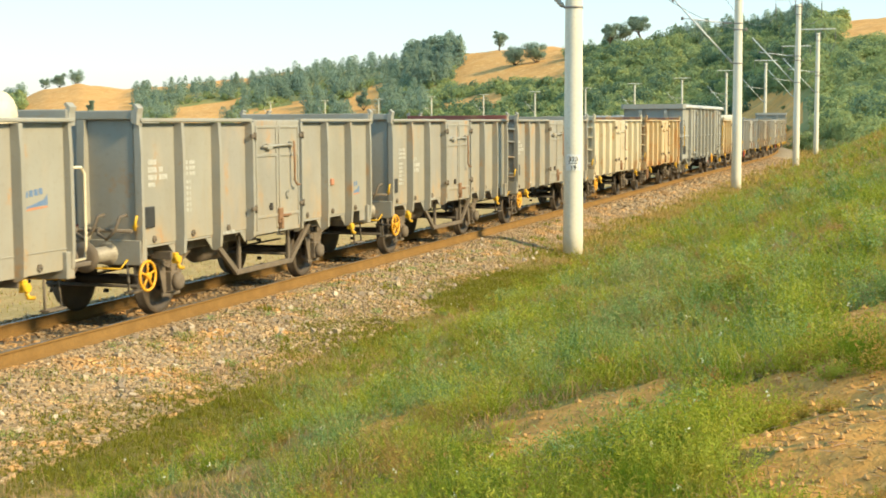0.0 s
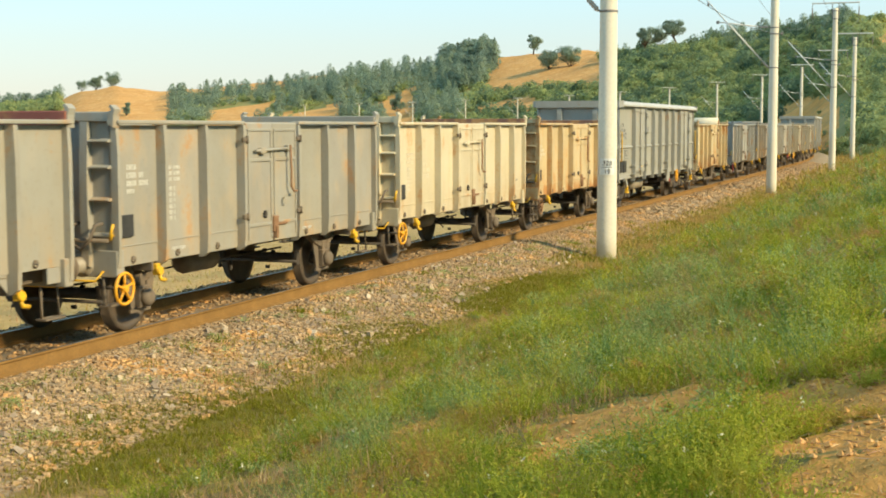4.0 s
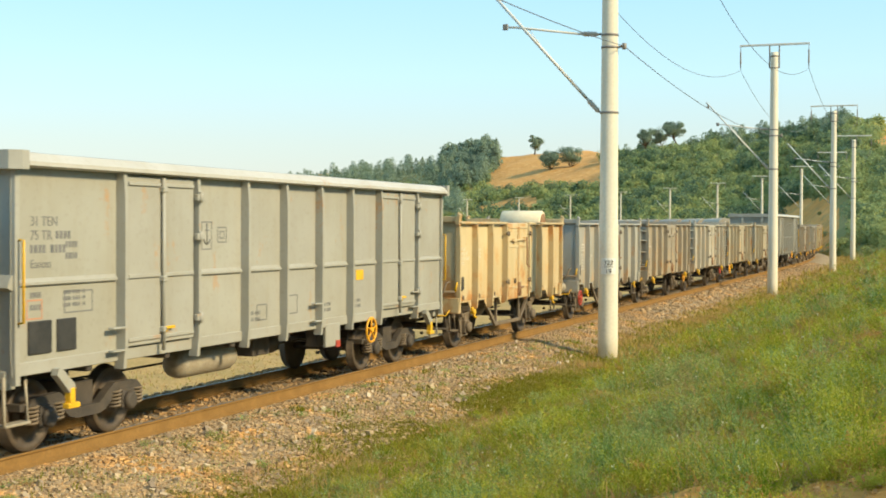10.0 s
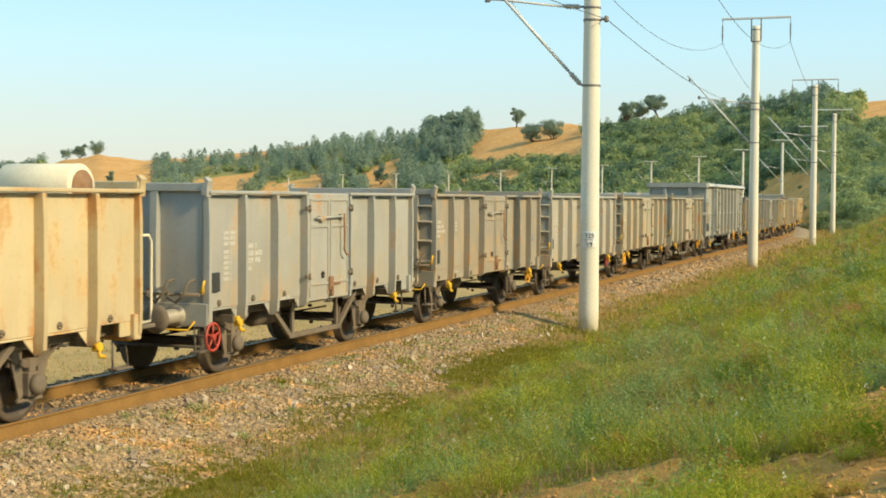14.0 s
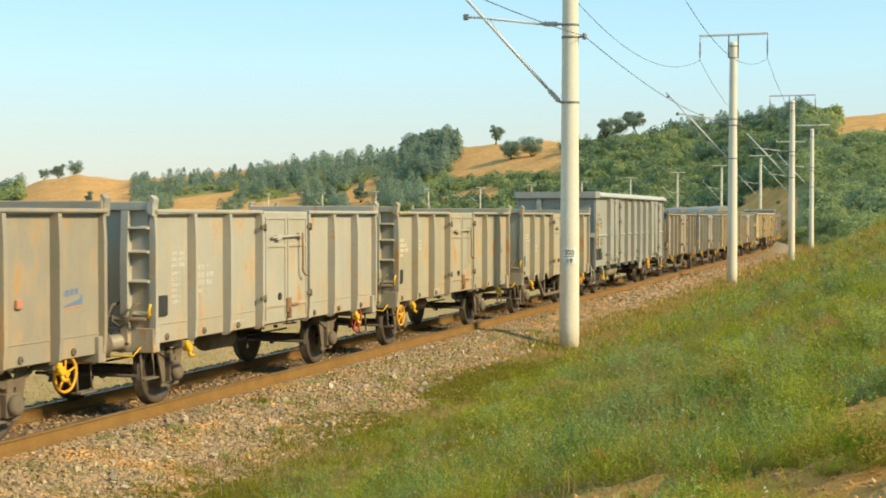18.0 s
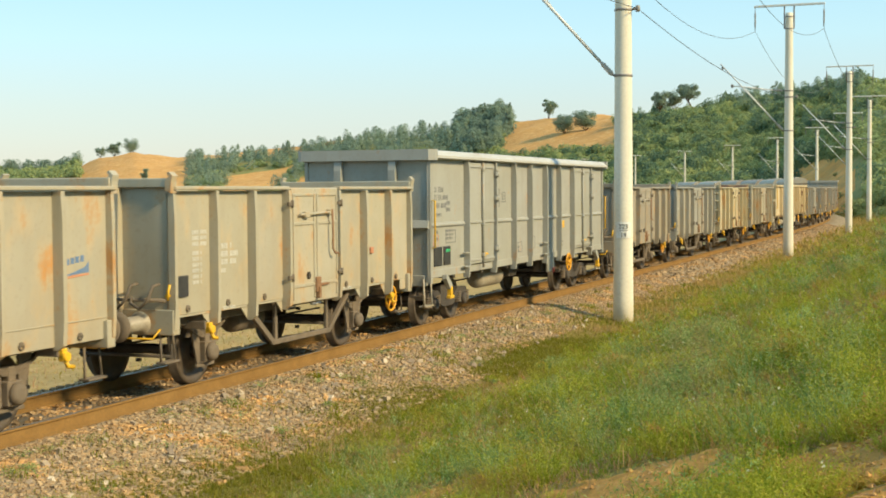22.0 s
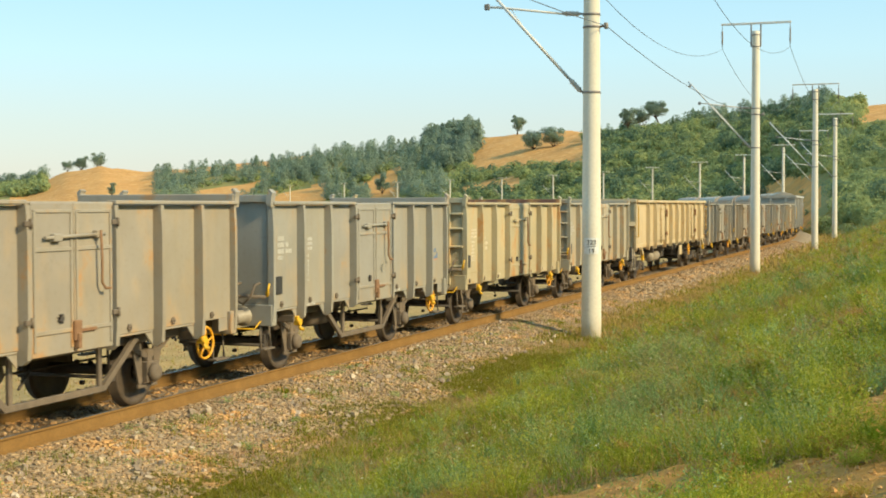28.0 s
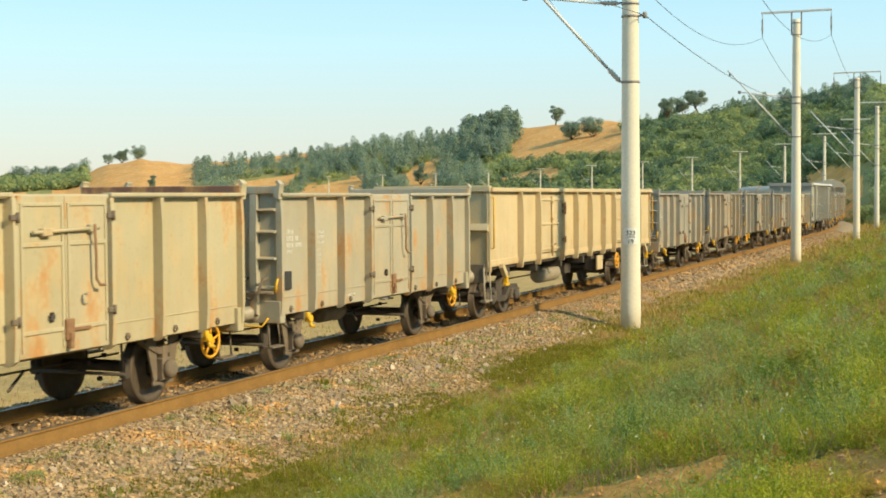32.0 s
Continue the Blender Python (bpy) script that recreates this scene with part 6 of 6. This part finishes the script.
def build_meadow():
    near = blades(spots_on_bank(42000, 4.6, 9, power=0.8), 0.03, 0.12, 0.005, 0.010, 1.5, 1.1)
    mid = blades(spots_on_bank(150000, 14, 34, power=0.85), 0.03, 0.12, 0.009, 0.019, 1.5, 1.3, bent=False)
    next_ = blades(spots_on_bank(60000, 8.8, 15, power=0.9), 0.03, 0.12, 0.006, 0.012, 1.5, 1.1, bent=False)
    far = blades(spots_on_bank(80000, 33, 75, 2, 25, power=0.9), 0.08, 0.28, 0.025, 0.05, 0.8, bent=False)
    end_ = blades(spots_on_bank(26000, 74, 190, 9, 25), 0.12, 0.5, 0.07, 0.16, bent=False)
    around = blades(np.concatenate([spots_on_bank(22000, 0.6, 16, 25, 180), spots_on_bank(14000, 0.6, 16, -180, -23), spots_on_bank(6000, 0.6, 4.6)]), 0.05, 0.22, 0.010, 0.02, 0.9, bent=False)
    joined("meadow_grass", [near, next_, mid, far, end_, around], GRASS, "tangled green meadow grass with drying tips", "grass")
    # fresher, softer grass along the foot of the ballast
    p = spots_on_bank(150000, 9, 45, -20, 16, 2.75)
    s, q = along(p[:, 0], p[:, 1])
    sel = (q < 4.4 + 0.6 * wave(p[:, 0], p[:, 1], 3.1, 0.4)) & (wave(p[:, 0], p[:, 1], 5.0, 1.3) > -0.25)
    joined("verge_tufts", [blades(p[sel], 0.04, 0.14, 0.006, 0.012, 0.9, 0.9)], OLIVE, "soft olive grass at the foot of the ballast", "grass")
    near = [track(ms + rs * a, mq + rq * b)[:2] for ms, mq, rs, rq in MATS for a, b in RNG.uniform(-1.25, 1.25, (int(17000 * rs * rq), 2))]
    m = np.array(near)
    m = m[RNG.random(len(m)) < np.clip(1.8 * matted(m[:, 0], m[:, 1]), 0, 1)]
    joined("grass_mat", [blades(m, 0.06, 0.13, 0.006, 0.013, 1.3, 0.8, bent=False)], MATGRASS, "low dark mats of fine grass beside the ballast", "grass")
    # tufts that stray onto the ballast
    t = []
    for _ in range(230):
        s, q = 10.5 + 34 * RNG.random() ** 1.3, 1.3 + 1.6 * RNG.random() ** 0.8
        x, y, _a = track(s, q)
        m = int(16 + 80 * RNG.random() ** 2)
        r = 0.06 + 0.09 * RNG.random()
        t.append(np.stack([x + r * RNG.standard_normal(m), y + r * RNG.standard_normal(m)], 1))
    t.append(np.array([[-1.91, 19.98]]) + 0.17 * RNG.standard_normal((420, 2)))
    joined("ballast_tufts", [blades(np.concatenate(t), 0.05, 0.18, 0.006, 0.013, 0.9)], OLIVE, "small green tufts growing in the ballast", "grass")
    # behind the track, seen under the wagons
    b = np.stack([RNG.random(22000) * 64 + 8, -5.0 - 17 * RNG.random(22000) ** 1.2], 1)
    p = np.array([track(s, q)[:2] for s, q in b])
    joined("verge_grass", [blades(p[:13000], 0.06, 0.24, 0.02, 0.05, bent=False)], GRASS, "grass verge beyond the rails", "grass")
    joined("verge_straw", [blades(p[13000:], 0.08, 0.30, 0.02, 0.05, bent=False)], DRY, "straw-coloured dry grass beyond the rails", "dry grass")


def build_weeds():
    """Leafy weeds in clumps: thin upright stems with narrow leaves."""
    sets, teal = [], []
    for n, d0, d1, b0, b1, leaf, stems, tall in ((200, 4.8, 11, -2, 24, 0.0125, 22, 0.33), (820, 4.8, 13, -6, 24, 0.0095, 34, 0.27), (1500, 11, 27, -14, 24, 0.0135, 22, 0.27), (1100, 25, 60, 1, 24, 0.030, 9, 0.34)):
        p = spots_on_bank(n, d0, d1, b0, b1, 3.7)
        p = p[wave(p[:, 0], p[:, 1], 1.9, 5.0) + 0.6 * wave(p[:, 0], p[:, 1], 0.8, 1.0) > -0.25]
        n = len(p)
        tone = wave(p[:, 0], p[:, 1], 5.5, 0.7) + 0.6 * wave(p[:, 0], p[:, 1], 1.7, 2.0) + 0.5 * RNG.standard_normal(n)
        d = np.hypot(p[:, 0], p[:, 1])
        tone -= 1.6 * np.clip((8.6 - d) / 1.5, 0, 1)
        tone += 0.35 * np.exp(-((d - 10.5) / 1.6) ** 2)
        z = ground_z(p[:, 0], p[:, 1])
        for into, sel in ((sets, tone < 0.25), (teal, tone > 0.35)):
            m = int(sel.sum())
            size = (0.35 + 1.15 * RNG.random(m) ** 1.5) * worn(p[sel, 0], p[sel, 1])
            foot = RNG.standard_normal((m, stems, 2)) * 0.07
            tip = foot * 2.4 + RNG.standard_normal((m, stems, 2)) * 0.09
            hgt = tall * (0.55 + 0.45 * RNG.random((m, stems)))
            per = 12
            u = np.linspace(0.12, 1.0, per)[None, None, :]
            c = np.stack([foot[..., k, None] * (1 - u) + tip[..., k, None] * u for k in (0, 1)] + [hgt[..., None] * u], -1)
            c += RNG.standard_normal(c.shape) * leaf * 0.7 * np.array([1, 1, 0.5])
            c = c * size[:, None, None, None] + np.column_stack([p[sel], z[sel]])[:, None, None, :]
            into.append(leaves(c.reshape(-1, 3), leaf * (0.7 + 0.6 * RNG.random(m * stems * per)) * np.tile(1.25 - 0.6 * u.ravel(), m * stems), 1.0, 3.0, thin=0.30, one=True))
            lo = np.concatenate([foot, np.zeros((m, stems, 1))], -1) * size[:, None, None] + np.column_stack([p[sel], z[sel]])[:, None]
            hi = np.concatenate([tip, hgt[..., None] * 1.06], -1) * size[:, None, None] + np.column_stack([p[sel], z[sel]])[:, None]
            wide = np.array([leaf * 0.22, -leaf * 0.12, 0])
            into.append((np.stack([lo - wide, lo + wide, hi], 2).reshape(-1, 3), np.arange(3 * m * stems).reshape(-1, 3)))
    # taller feathery plants by the bare places
    for x, y, n in ((1.35, 6.75, 10), (1.55, 7.0, 8), (1.62, 7.35, 6), (1.05, 6.35, 9), (0.85, 6.6, 8), (2.62, 7.25, 8), (2.85, 7.5, 5), (1.25, 6.2, 6), (1.9, 8.3, 5), (1.75, 6.75, 4)):
        p = np.array([[x, y]]) + 0.14 * RNG.standard_normal((n, 2))
        z = ground_z(p[:, 0], p[:, 1])
        foot = RNG.standard_normal((n, 26, 2)) * 0.05
        tip = foot * 2.2 + RNG.standard_normal((n, 26, 2)) * 0.09
        hgt = 0.30 * (0.5 + 0.5 * RNG.random((n, 26)))
        u = np.linspace(0.15, 1.0, 18)[None, None, :]
        c = np.stack([foot[..., k, None] * (1 - u) + tip[..., k, None] * u for k in (0, 1)] + [hgt[..., None] * u], -1)
        c += RNG.standard_normal(c.shape) * 0.008
        c += np.column_stack([p, z])[:, None, None, :]
        sets.append(leaves(c.reshape(-1, 3), 0.010, 1.3, 3.0, thin=0.26, one=True))
    # leafy bushes standing over the rest of the bank
    for x, y in np.concatenate([spots_on_bank(34, 6.5, 13, 2, 24, 4.5), spots_on_bank(46, 12, 26, -4, 24, 4.5)]):
        n = 5 + int(4 * RNG.random())
        big = (0.8 + 0.6 * RNG.random()) * float(worn(np.array([x]), np.array([y]))[0])
        p = np.array([[x, y]]) + 0.12 * big * RNG.standard_normal((n, 2))
        z = ground_z(p[:, 0], p[:, 1])
        foot = RNG.standard_normal((n, 15, 2)) * 0.04
        tip = foot * 2.4 + RNG.standard_normal((n, 15, 2)) * 0.10 * big
        hgt = 0.36 * big * (0.45 + 0.55 * RNG.random((n, 15)))
        u = np.linspace(0.12, 1.0, 15)[None, None, :]
        c = np.stack([foot[..., k, None] * (1 - u) + tip[..., k, None] * u for k in (0, 1)] + [hgt[..., None] * u], -1)
        c += RNG.standard_normal(c.shape) * 0.011
        c += np.column_stack([p, z])[:, None, None, :]
        (sets if RNG.random() < 0.65 else teal).append(leaves(c.reshape(-1, 3), 0.012 if np.hypot(x, y) < 13 else 0.017, 1.0, 3.0, thin=0.28, one=True))
    # small leafy plants between the ballast stones
    for _ in range(90):
        x, y, _a = track(10.5 + 26 * RNG.random() ** 1.2, 1.25 + 1.7 * RNG.random())
        z = float(ground_z(x, y))
        m = int(60 + 120 * RNG.random())
        r = 0.05 + 0.10 * RNG.random()
        c = np.column_stack([x + r * RNG.standard_normal(m), y + r * RNG.standard_normal(m), z + 0.02 + 0.07 * RNG.random(m)])
        teal.append(leaves(c, 0.013, 0.6, 2.0, thin=0.4, one=True))
    joined("bright_weeds", sets, WEED, "feathery yellow-green weeds on the bank", "weeds")
    joined("grey_weeds", teal, TEAL, "leafy grey-green weeds on the bank", "weeds")
    st = [blades(spots_on_bank(3500, 5, 16, keep_bare=0.3), 0.14, 0.36, 0.003, 0.005, 1.1), blades(spots_on_bank(4000, 15, 45), 0.16, 0.36, 0.006, 0.011, 1.0)]
    p = spots_on_bank(60000, 5.5, 60)
    sel = wave(p[:, 0], p[:, 1], 6.0, 5.0) + 0.5 * wave(p[:, 0], p[:, 1], 2.1, 1.0) > 0.05
    st.append(blades(p[sel], 0.06, 0.22, 0.004, 0.010, 1.2))
    p = spots_on_bank(52000, 6, 34, -12, 25)
    sel = wave(p[:, 0], p[:, 1], 2.7, 9.0) + 0.7 * wave(p[:, 0], p[:, 1], 1.1, 2.0) > 0.38
    st.append(blades(p[sel], 0.08, 0.29, 0.005, 0.010, 1.5))
    joined("dry_stalks", st, DRY, "dry brown grass stalks and seed heads", "dry grass")
    p = spots_on_bank(330, 5.5, 40, power=0.9)
    z = ground_z(p[:, 0], p[:, 1])
    c = np.column_stack([p, z + 0.18 + 0.14 * RNG.random(len(p))])
    c = (c[:, None] + RNG.standard_normal((len(p), 5, 3)) * 0.009).reshape(-1, 3)
    # broken earth and straw litter on the bare places
    q = np.array([(x + rx * a, y + ry * b) for x, y, rx, ry in BARE for a, b in 0.75 * RNG.standard_normal((110, 2))])
    r = 0.006 + 0.022 * RNG.random(len(q)) ** 3
    m = np.column_stack([q, ground_z(q[:, 0], q[:, 1]) + 0.25 * r])
    corner = np.array([(1, 0, 0), (0, 1, 0), (-1, 0, 0), (0, -1, 0), (0, 0, 0.8), (0, 0, -0.8)])
    cv = m[:, None] + corner[None] * r[:, None, None] * (0.7 + 0.6 * RNG.random((len(q), 6, 3)))
    tri = np.array([(0, 1, 4), (1, 2, 4), (2, 3, 4), (3, 0, 4), (1, 0, 5), (2, 1, 5), (3, 2, 5), (0, 3, 5)])
    joined("earth_clods", [(cv.reshape(-1, 3), (tri[None] + 6 * np.arange(len(q))[:, None, None]).reshape(-1, 3))], CLOD, "crumbled clods of dry tan earth", "soil")
    w = np.array([(x + rx * a, y + ry * b) for x, y, rx, ry in BARE for a, b in 0.8 * RNG.standard_normal((70, 2))])
    joined("straw_litter", [leaves(np.column_stack([w, ground_z(w[:, 0], w[:, 1]) + 0.012]), 0.03, 0.12, 3.5, thin=0.05)], DRY, "broken straw lying on bare earth", "litter")
    joined("white_flowers", [leaves(c, 0.016, 0.3, 1.0)], PETAL, "small white wild flowers in the grass", "flowers")


def conifers(p, h0, h1, per, broad=1.0):
    """Pine-like crowns for the far woods: needle tufts over a rounded or pointed outline, in uneven tiers."""
    n = len(p)
    z = ground_z(p[:, 0], p[:, 1])
    h = h0 + (h1 - h0) * RNG.random(n)
    wide = h * (0.34 + 0.16 * RNG.random(n)) * broad
    blunt = np.where(RNG.random((n, 1)) < 0.3, 0.85, 0.42)
    u = RNG.random((n, per)) ** 0.8
    tier = 0.82 + 0.2 * np.sin(u * 19 + RNG.random((n, 1)) * 6)
    a = RNG.random((n, per)) * 6.283
    lobe = 1 + 0.22 * np.sin(3 * a + RNG.random((n, 1)) * 6 + 5 * u)
    r = wide[:, None] * (1.02 - u) ** blunt * np.minimum(1, 0.55 + 2 * u) * tier * lobe * RNG.random((n, per)) ** 0.3
    lean = RNG.standard_normal((n, 2)) * 0.04
    c = np.stack([p[:, 0, None] + r * np.cos(a) + lean[:, :1] * h[:, None] * u, p[:, 1, None] + r * np.sin(a) + lean[:, 1:] * h[:, None] * u,
                  z[:, None] + h[:, None] * (0.04 + 0.96 * u)], -1)
    out = np.stack([np.cos(a), np.sin(a), 0.85 + 0.9 * u], -1)
    size = (0.050 * h[:, None] * (1.2 - 0.6 * u)).reshape(-1)
    return leaves(c.reshape(-1, 3), size * 1.15, 0.8, 1.5, out.reshape(-1, 3), 0.32, 0.6, True)


def bushes(p, h0, h1, per, rel=0.22):
    n = len(p)
    z = ground_z(p[:, 0], p[:, 1])
    h = h0 + (h1 - h0) * RNG.random(n) ** 1.6
    d = RNG.standard_normal((n, per, 3))
    d /= np.linalg.norm(d, axis=2, keepdims=True)
    lump = 0.8 + 0.3 * np.sin(3 * d[..., 0] + RNG.random((n, 1)) * 6) * np.sin(2.5 * d[..., 1] + RNG.random((n, 1)) * 6)
    out = d + np.array([0, 0, 0.6])
    d = d * (0.75 + 0.27 * RNG.random((n, per, 1))) * lump[..., None]
    rad = h * (0.6 + 0.35 * RNG.random(n))
    c = np.stack([p[:, 0, None] + d[..., 0] * rad[:, None], p[:, 1, None] + d[..., 1] * rad[:, None], z[:, None] + h[:, None] * (0.45 + 0.6 * d[..., 2])], -1)
    return leaves(c.reshape(-1, 3), np.repeat(h * rel * 1.15, per) * (0.7 + 0.5 * RNG.random(n * per)), 0.9, 1.3, out.reshape(-1, 3), 0.4, 0.6, True)


def on_hill(n, b0, b1, k0, k1, anywhere=False):
    b = np.radians(b0 + (b1 - b0) * RNG.random(n))
    k = k0 + (k1 - k0) * RNG.random(n)
    d = knots(np.degrees(b), FOOT) + k * RISE
    x, y = d * np.sin(b), d * np.cos(b)
    e = 0.6 * wave(x, y, 60, 2.0)
    ok = ~field_share(np.degrees(b) + 0.4 * e, k + 0.06 * e) | anywhere
    ok &= ~(on_bank_cut(np.degrees(b) + 0.4 * e, k + 0.05 * e) | on_bank_cut(np.degrees(b) - 0.9 + 0.4 * e, k)) | (RNG.random(n) < 0.06)
    return np.stack([x[ok], y[ok]], 1)


def build_woods():
    sets = [conifers(on_hill(250, -12.0, -4.6, 0.18, 0.80), 5, 9.5, 420, 1.25), conifers(on_hill(280, -6.5, 0.5, 0.18, 0.98), 5.5, 10, 420, 1.25), conifers(on_hill(110, -0.4, 2.0, 0.5, 0.98), 8, 12, 520, 1.1),
            conifers(on_hill(60, -0.3, 1.7, 0.80, 1.0, True), 9, 14.5, 520, 1.0),
            conifers(on_hill(90, -18.9, -15.9, 0.94, 1.0, True), 8, 12.5, 260, 1.3), conifers(on_hill(60, 11.5, 16.3, 0.75, 1.0), 4.5, 8, 420), conifers(on_hill(30, 6, 11.5, 0.85, 1.0), 4, 7, 420)]
    joined("far_woods", sets, HAZED_PINE, "pine woods on the far hill, their blue-green partly haze tint", "woods")
    sets = [bushes(on_hill(380, -12.5, 2.0, 0.10, 0.6), 2.0, 5.0, 180, 0.13), bushes(on_hill(900, 1.0, 9.5, 0.02, 0.95), 1.6, 4.6, 170, 0.135), bushes(on_hill(720, 8.5, 11.8, 0.10, 1.0), 1.2, 4.0, 215, 0.115), bushes(on_hill(900, 11.6, 16.6, 0.20, 1.0), 1.0, 3.8, 215, 0.11),
            bushes(on_hill(420, 15.2, 25, 0.0, 0.55), 0.9, 2.6, 330, 0.085), bushes(on_hill(60, 11.5, 16, 0.02, 0.44), 0.7, 2.2, 160, 0.14), bushes(on_hill(160, -19.5, -16.0, 0.55, 0.98, True), 4, 8.0, 160, 0.15),
            bushes(on_hill(60, 16.0, 17.4, 0.55, 0.95, True), 2, 4.5, 300, 0.12), bushes(on_hill(240, 16.3, 20, 0.06, 0.6), 1.0, 3.0, 270, 0.098)]
    joined("hill_scrub", sets, HAZED_SCRUB, "dense green scrub on the hillside", "scrub")
    sets = [bushes(on_hill(110, 1.0, 9.0, 0.05, 0.95), 3.5, 7.0, 420, 0.085), bushes(on_hill(100, 8.5, 16.6, 0.12, 1.0), 3.0, 6.0, 420, 0.082), bushes(on_hill(24, 16.0, 20, 0.1, 0.6), 2.0, 4.2, 520, 0.07),
            bushes(on_hill(40, 12.8, 16.4, 0.72, 1.0), 3.0, 5.5, 420, 0.082)]
    joined("dark_trees", sets, DARKLEAF, "dark round trees scattered through the scrub", "woods")


def lone_tree(name, bearing, k, height, spread, trunk, lean, label, per=420, pine=False):
    spread *= 1.1
    d = float(knots(bearing, FOOT)) + k * RISE
    b = radians(bearing)
    x, y = d * math.sin(b), d * math.cos(b)
    z = float(ground_z(x, y))
    base = new(name)
    base.location = (x, y, z)
    top = Vector((lean * height, 0, trunk * height))
    bm = bmesh.new()
    tube(bm, [(0, 0, -0.5), (lean * 0.2 * height, 0, top.z * 0.5), top, top + Vector((lean * height * 0.4, 0, 0.25 * height))], 0.045 * height, 8, 0.012 * height)
    part("trunk", bm, BARK, base)
    for j in range(5):
        a = 1.3 * j + bearing
        bm = bmesh.new()
        tip = top + Vector((math.cos(a) * spread * 0.6, math.sin(a) * spread * 0.6, (0.12 + 0.06 * j) * height))
        tube(bm, [top - Vector((0, 0, 0.02 * height * j)), top.lerp(tip, 0.5) + Vector((0, 0, 0.02 * height)), tip], 0.018 * height, 6, 0.006 * height)
        part("limb", bm, BARK, base)
    pads, outs = [], []
    mid = np.array([top.x * 1.25, 0.0, (trunk + 1) * 0.5 * height])
    count = 24
    for j in range(count):
        d = RNG.standard_normal(3)
        d /= np.linalg.norm(d)
        c = mid + d * np.array([0.60, 0.60, 0.36 * (1 - trunk) * height / spread]) * spread * (0.25 + 0.95 * RNG.random())
        g = RNG.standard_normal((13 * per // count, 3))
        g /= np.linalg.norm(g, axis=1, keepdims=True)
        pads.append(c + g * np.array([0.40, 0.40, 0.30]) * spread * (0.45 + 0.6 * RNG.random()) * (0.35 + 0.65 * RNG.random((len(g), 1)) ** 0.6))
        outs.append(g + 0.8 * d + np.array([0, 0, 0.6]))
    v, f = leaves(np.concatenate(pads), 0.034 * height, 0.8, 1.3, np.concatenate(outs))
    # crowns on the crest carry the same haze tint in their colour
    cr = new("crown", mesh_from("crown", v, f, [HAZED_PINE if pine else HAZED_SCRUB], None, False))
    cr.parent = base
    return tagged(base, label, "tree")


def build_lone_trees():
    lone_tree("round_tree", 3.52, 0.98, 11.0, 5.0, 0.24, 0.03, "single round dark tree on the crest field", 520, True)
    lone_tree("field_tree", 4.20, 0.66, 10.5, 6.2, 0.02, 0.0, "dark bushy tree standing in the field", 520, True)
    lone_tree("field_tree", 5.05, 0.70, 10.5, 6.6, 0.02, 0.02, "dark bushy tree standing in the field", 520, True)
    lone_tree("umbrella_pine", 9.45, 0.90, 12.0, 6.4, 0.42, -0.12, "leaning pine with a flat crown", 620, True)
    lone_tree("tall_pine", 8.15, 0.86, 11.5, 4.8, 0.3, 0.0, "slender pine on the hill's shoulder", 460, True)
    lone_tree("crest_pine", 8.78, 0.92, 10.5, 5.0, 0.1, 0.0, "pine beside the leaning one", 420, True)
    lone_tree("crest_tree", -14.6, 1.02, 11.5, 6.4, 0.05, 0.0, "dark tree on the straw hill's shoulder", 520, True)
    lone_tree("crest_tree", -13.95, 1.02, 10.5, 7.2, 0.05, 0.0, "low spreading tree on the straw hill", 520, True)
    lone_tree("crest_tree", -15.15, 1.0, 8.0, 5.0, 0.05, 0.0, "low dark tree on the straw hill's shoulder", 420, True)
    lone_tree("field_pine", -13.4, 0.35, 8.0, 3.0, 0.05, 0.0, "small pine alone in the straw field", 420, True)
    lone_tree("field_pine", -2.2, 0.30, 10.0, 3.8, 0.05, 0.0, "pine at the edge of a straw strip", 420, True)


build_meadow()
build_weeds()
build_woods()
build_lone_trees()

motions()
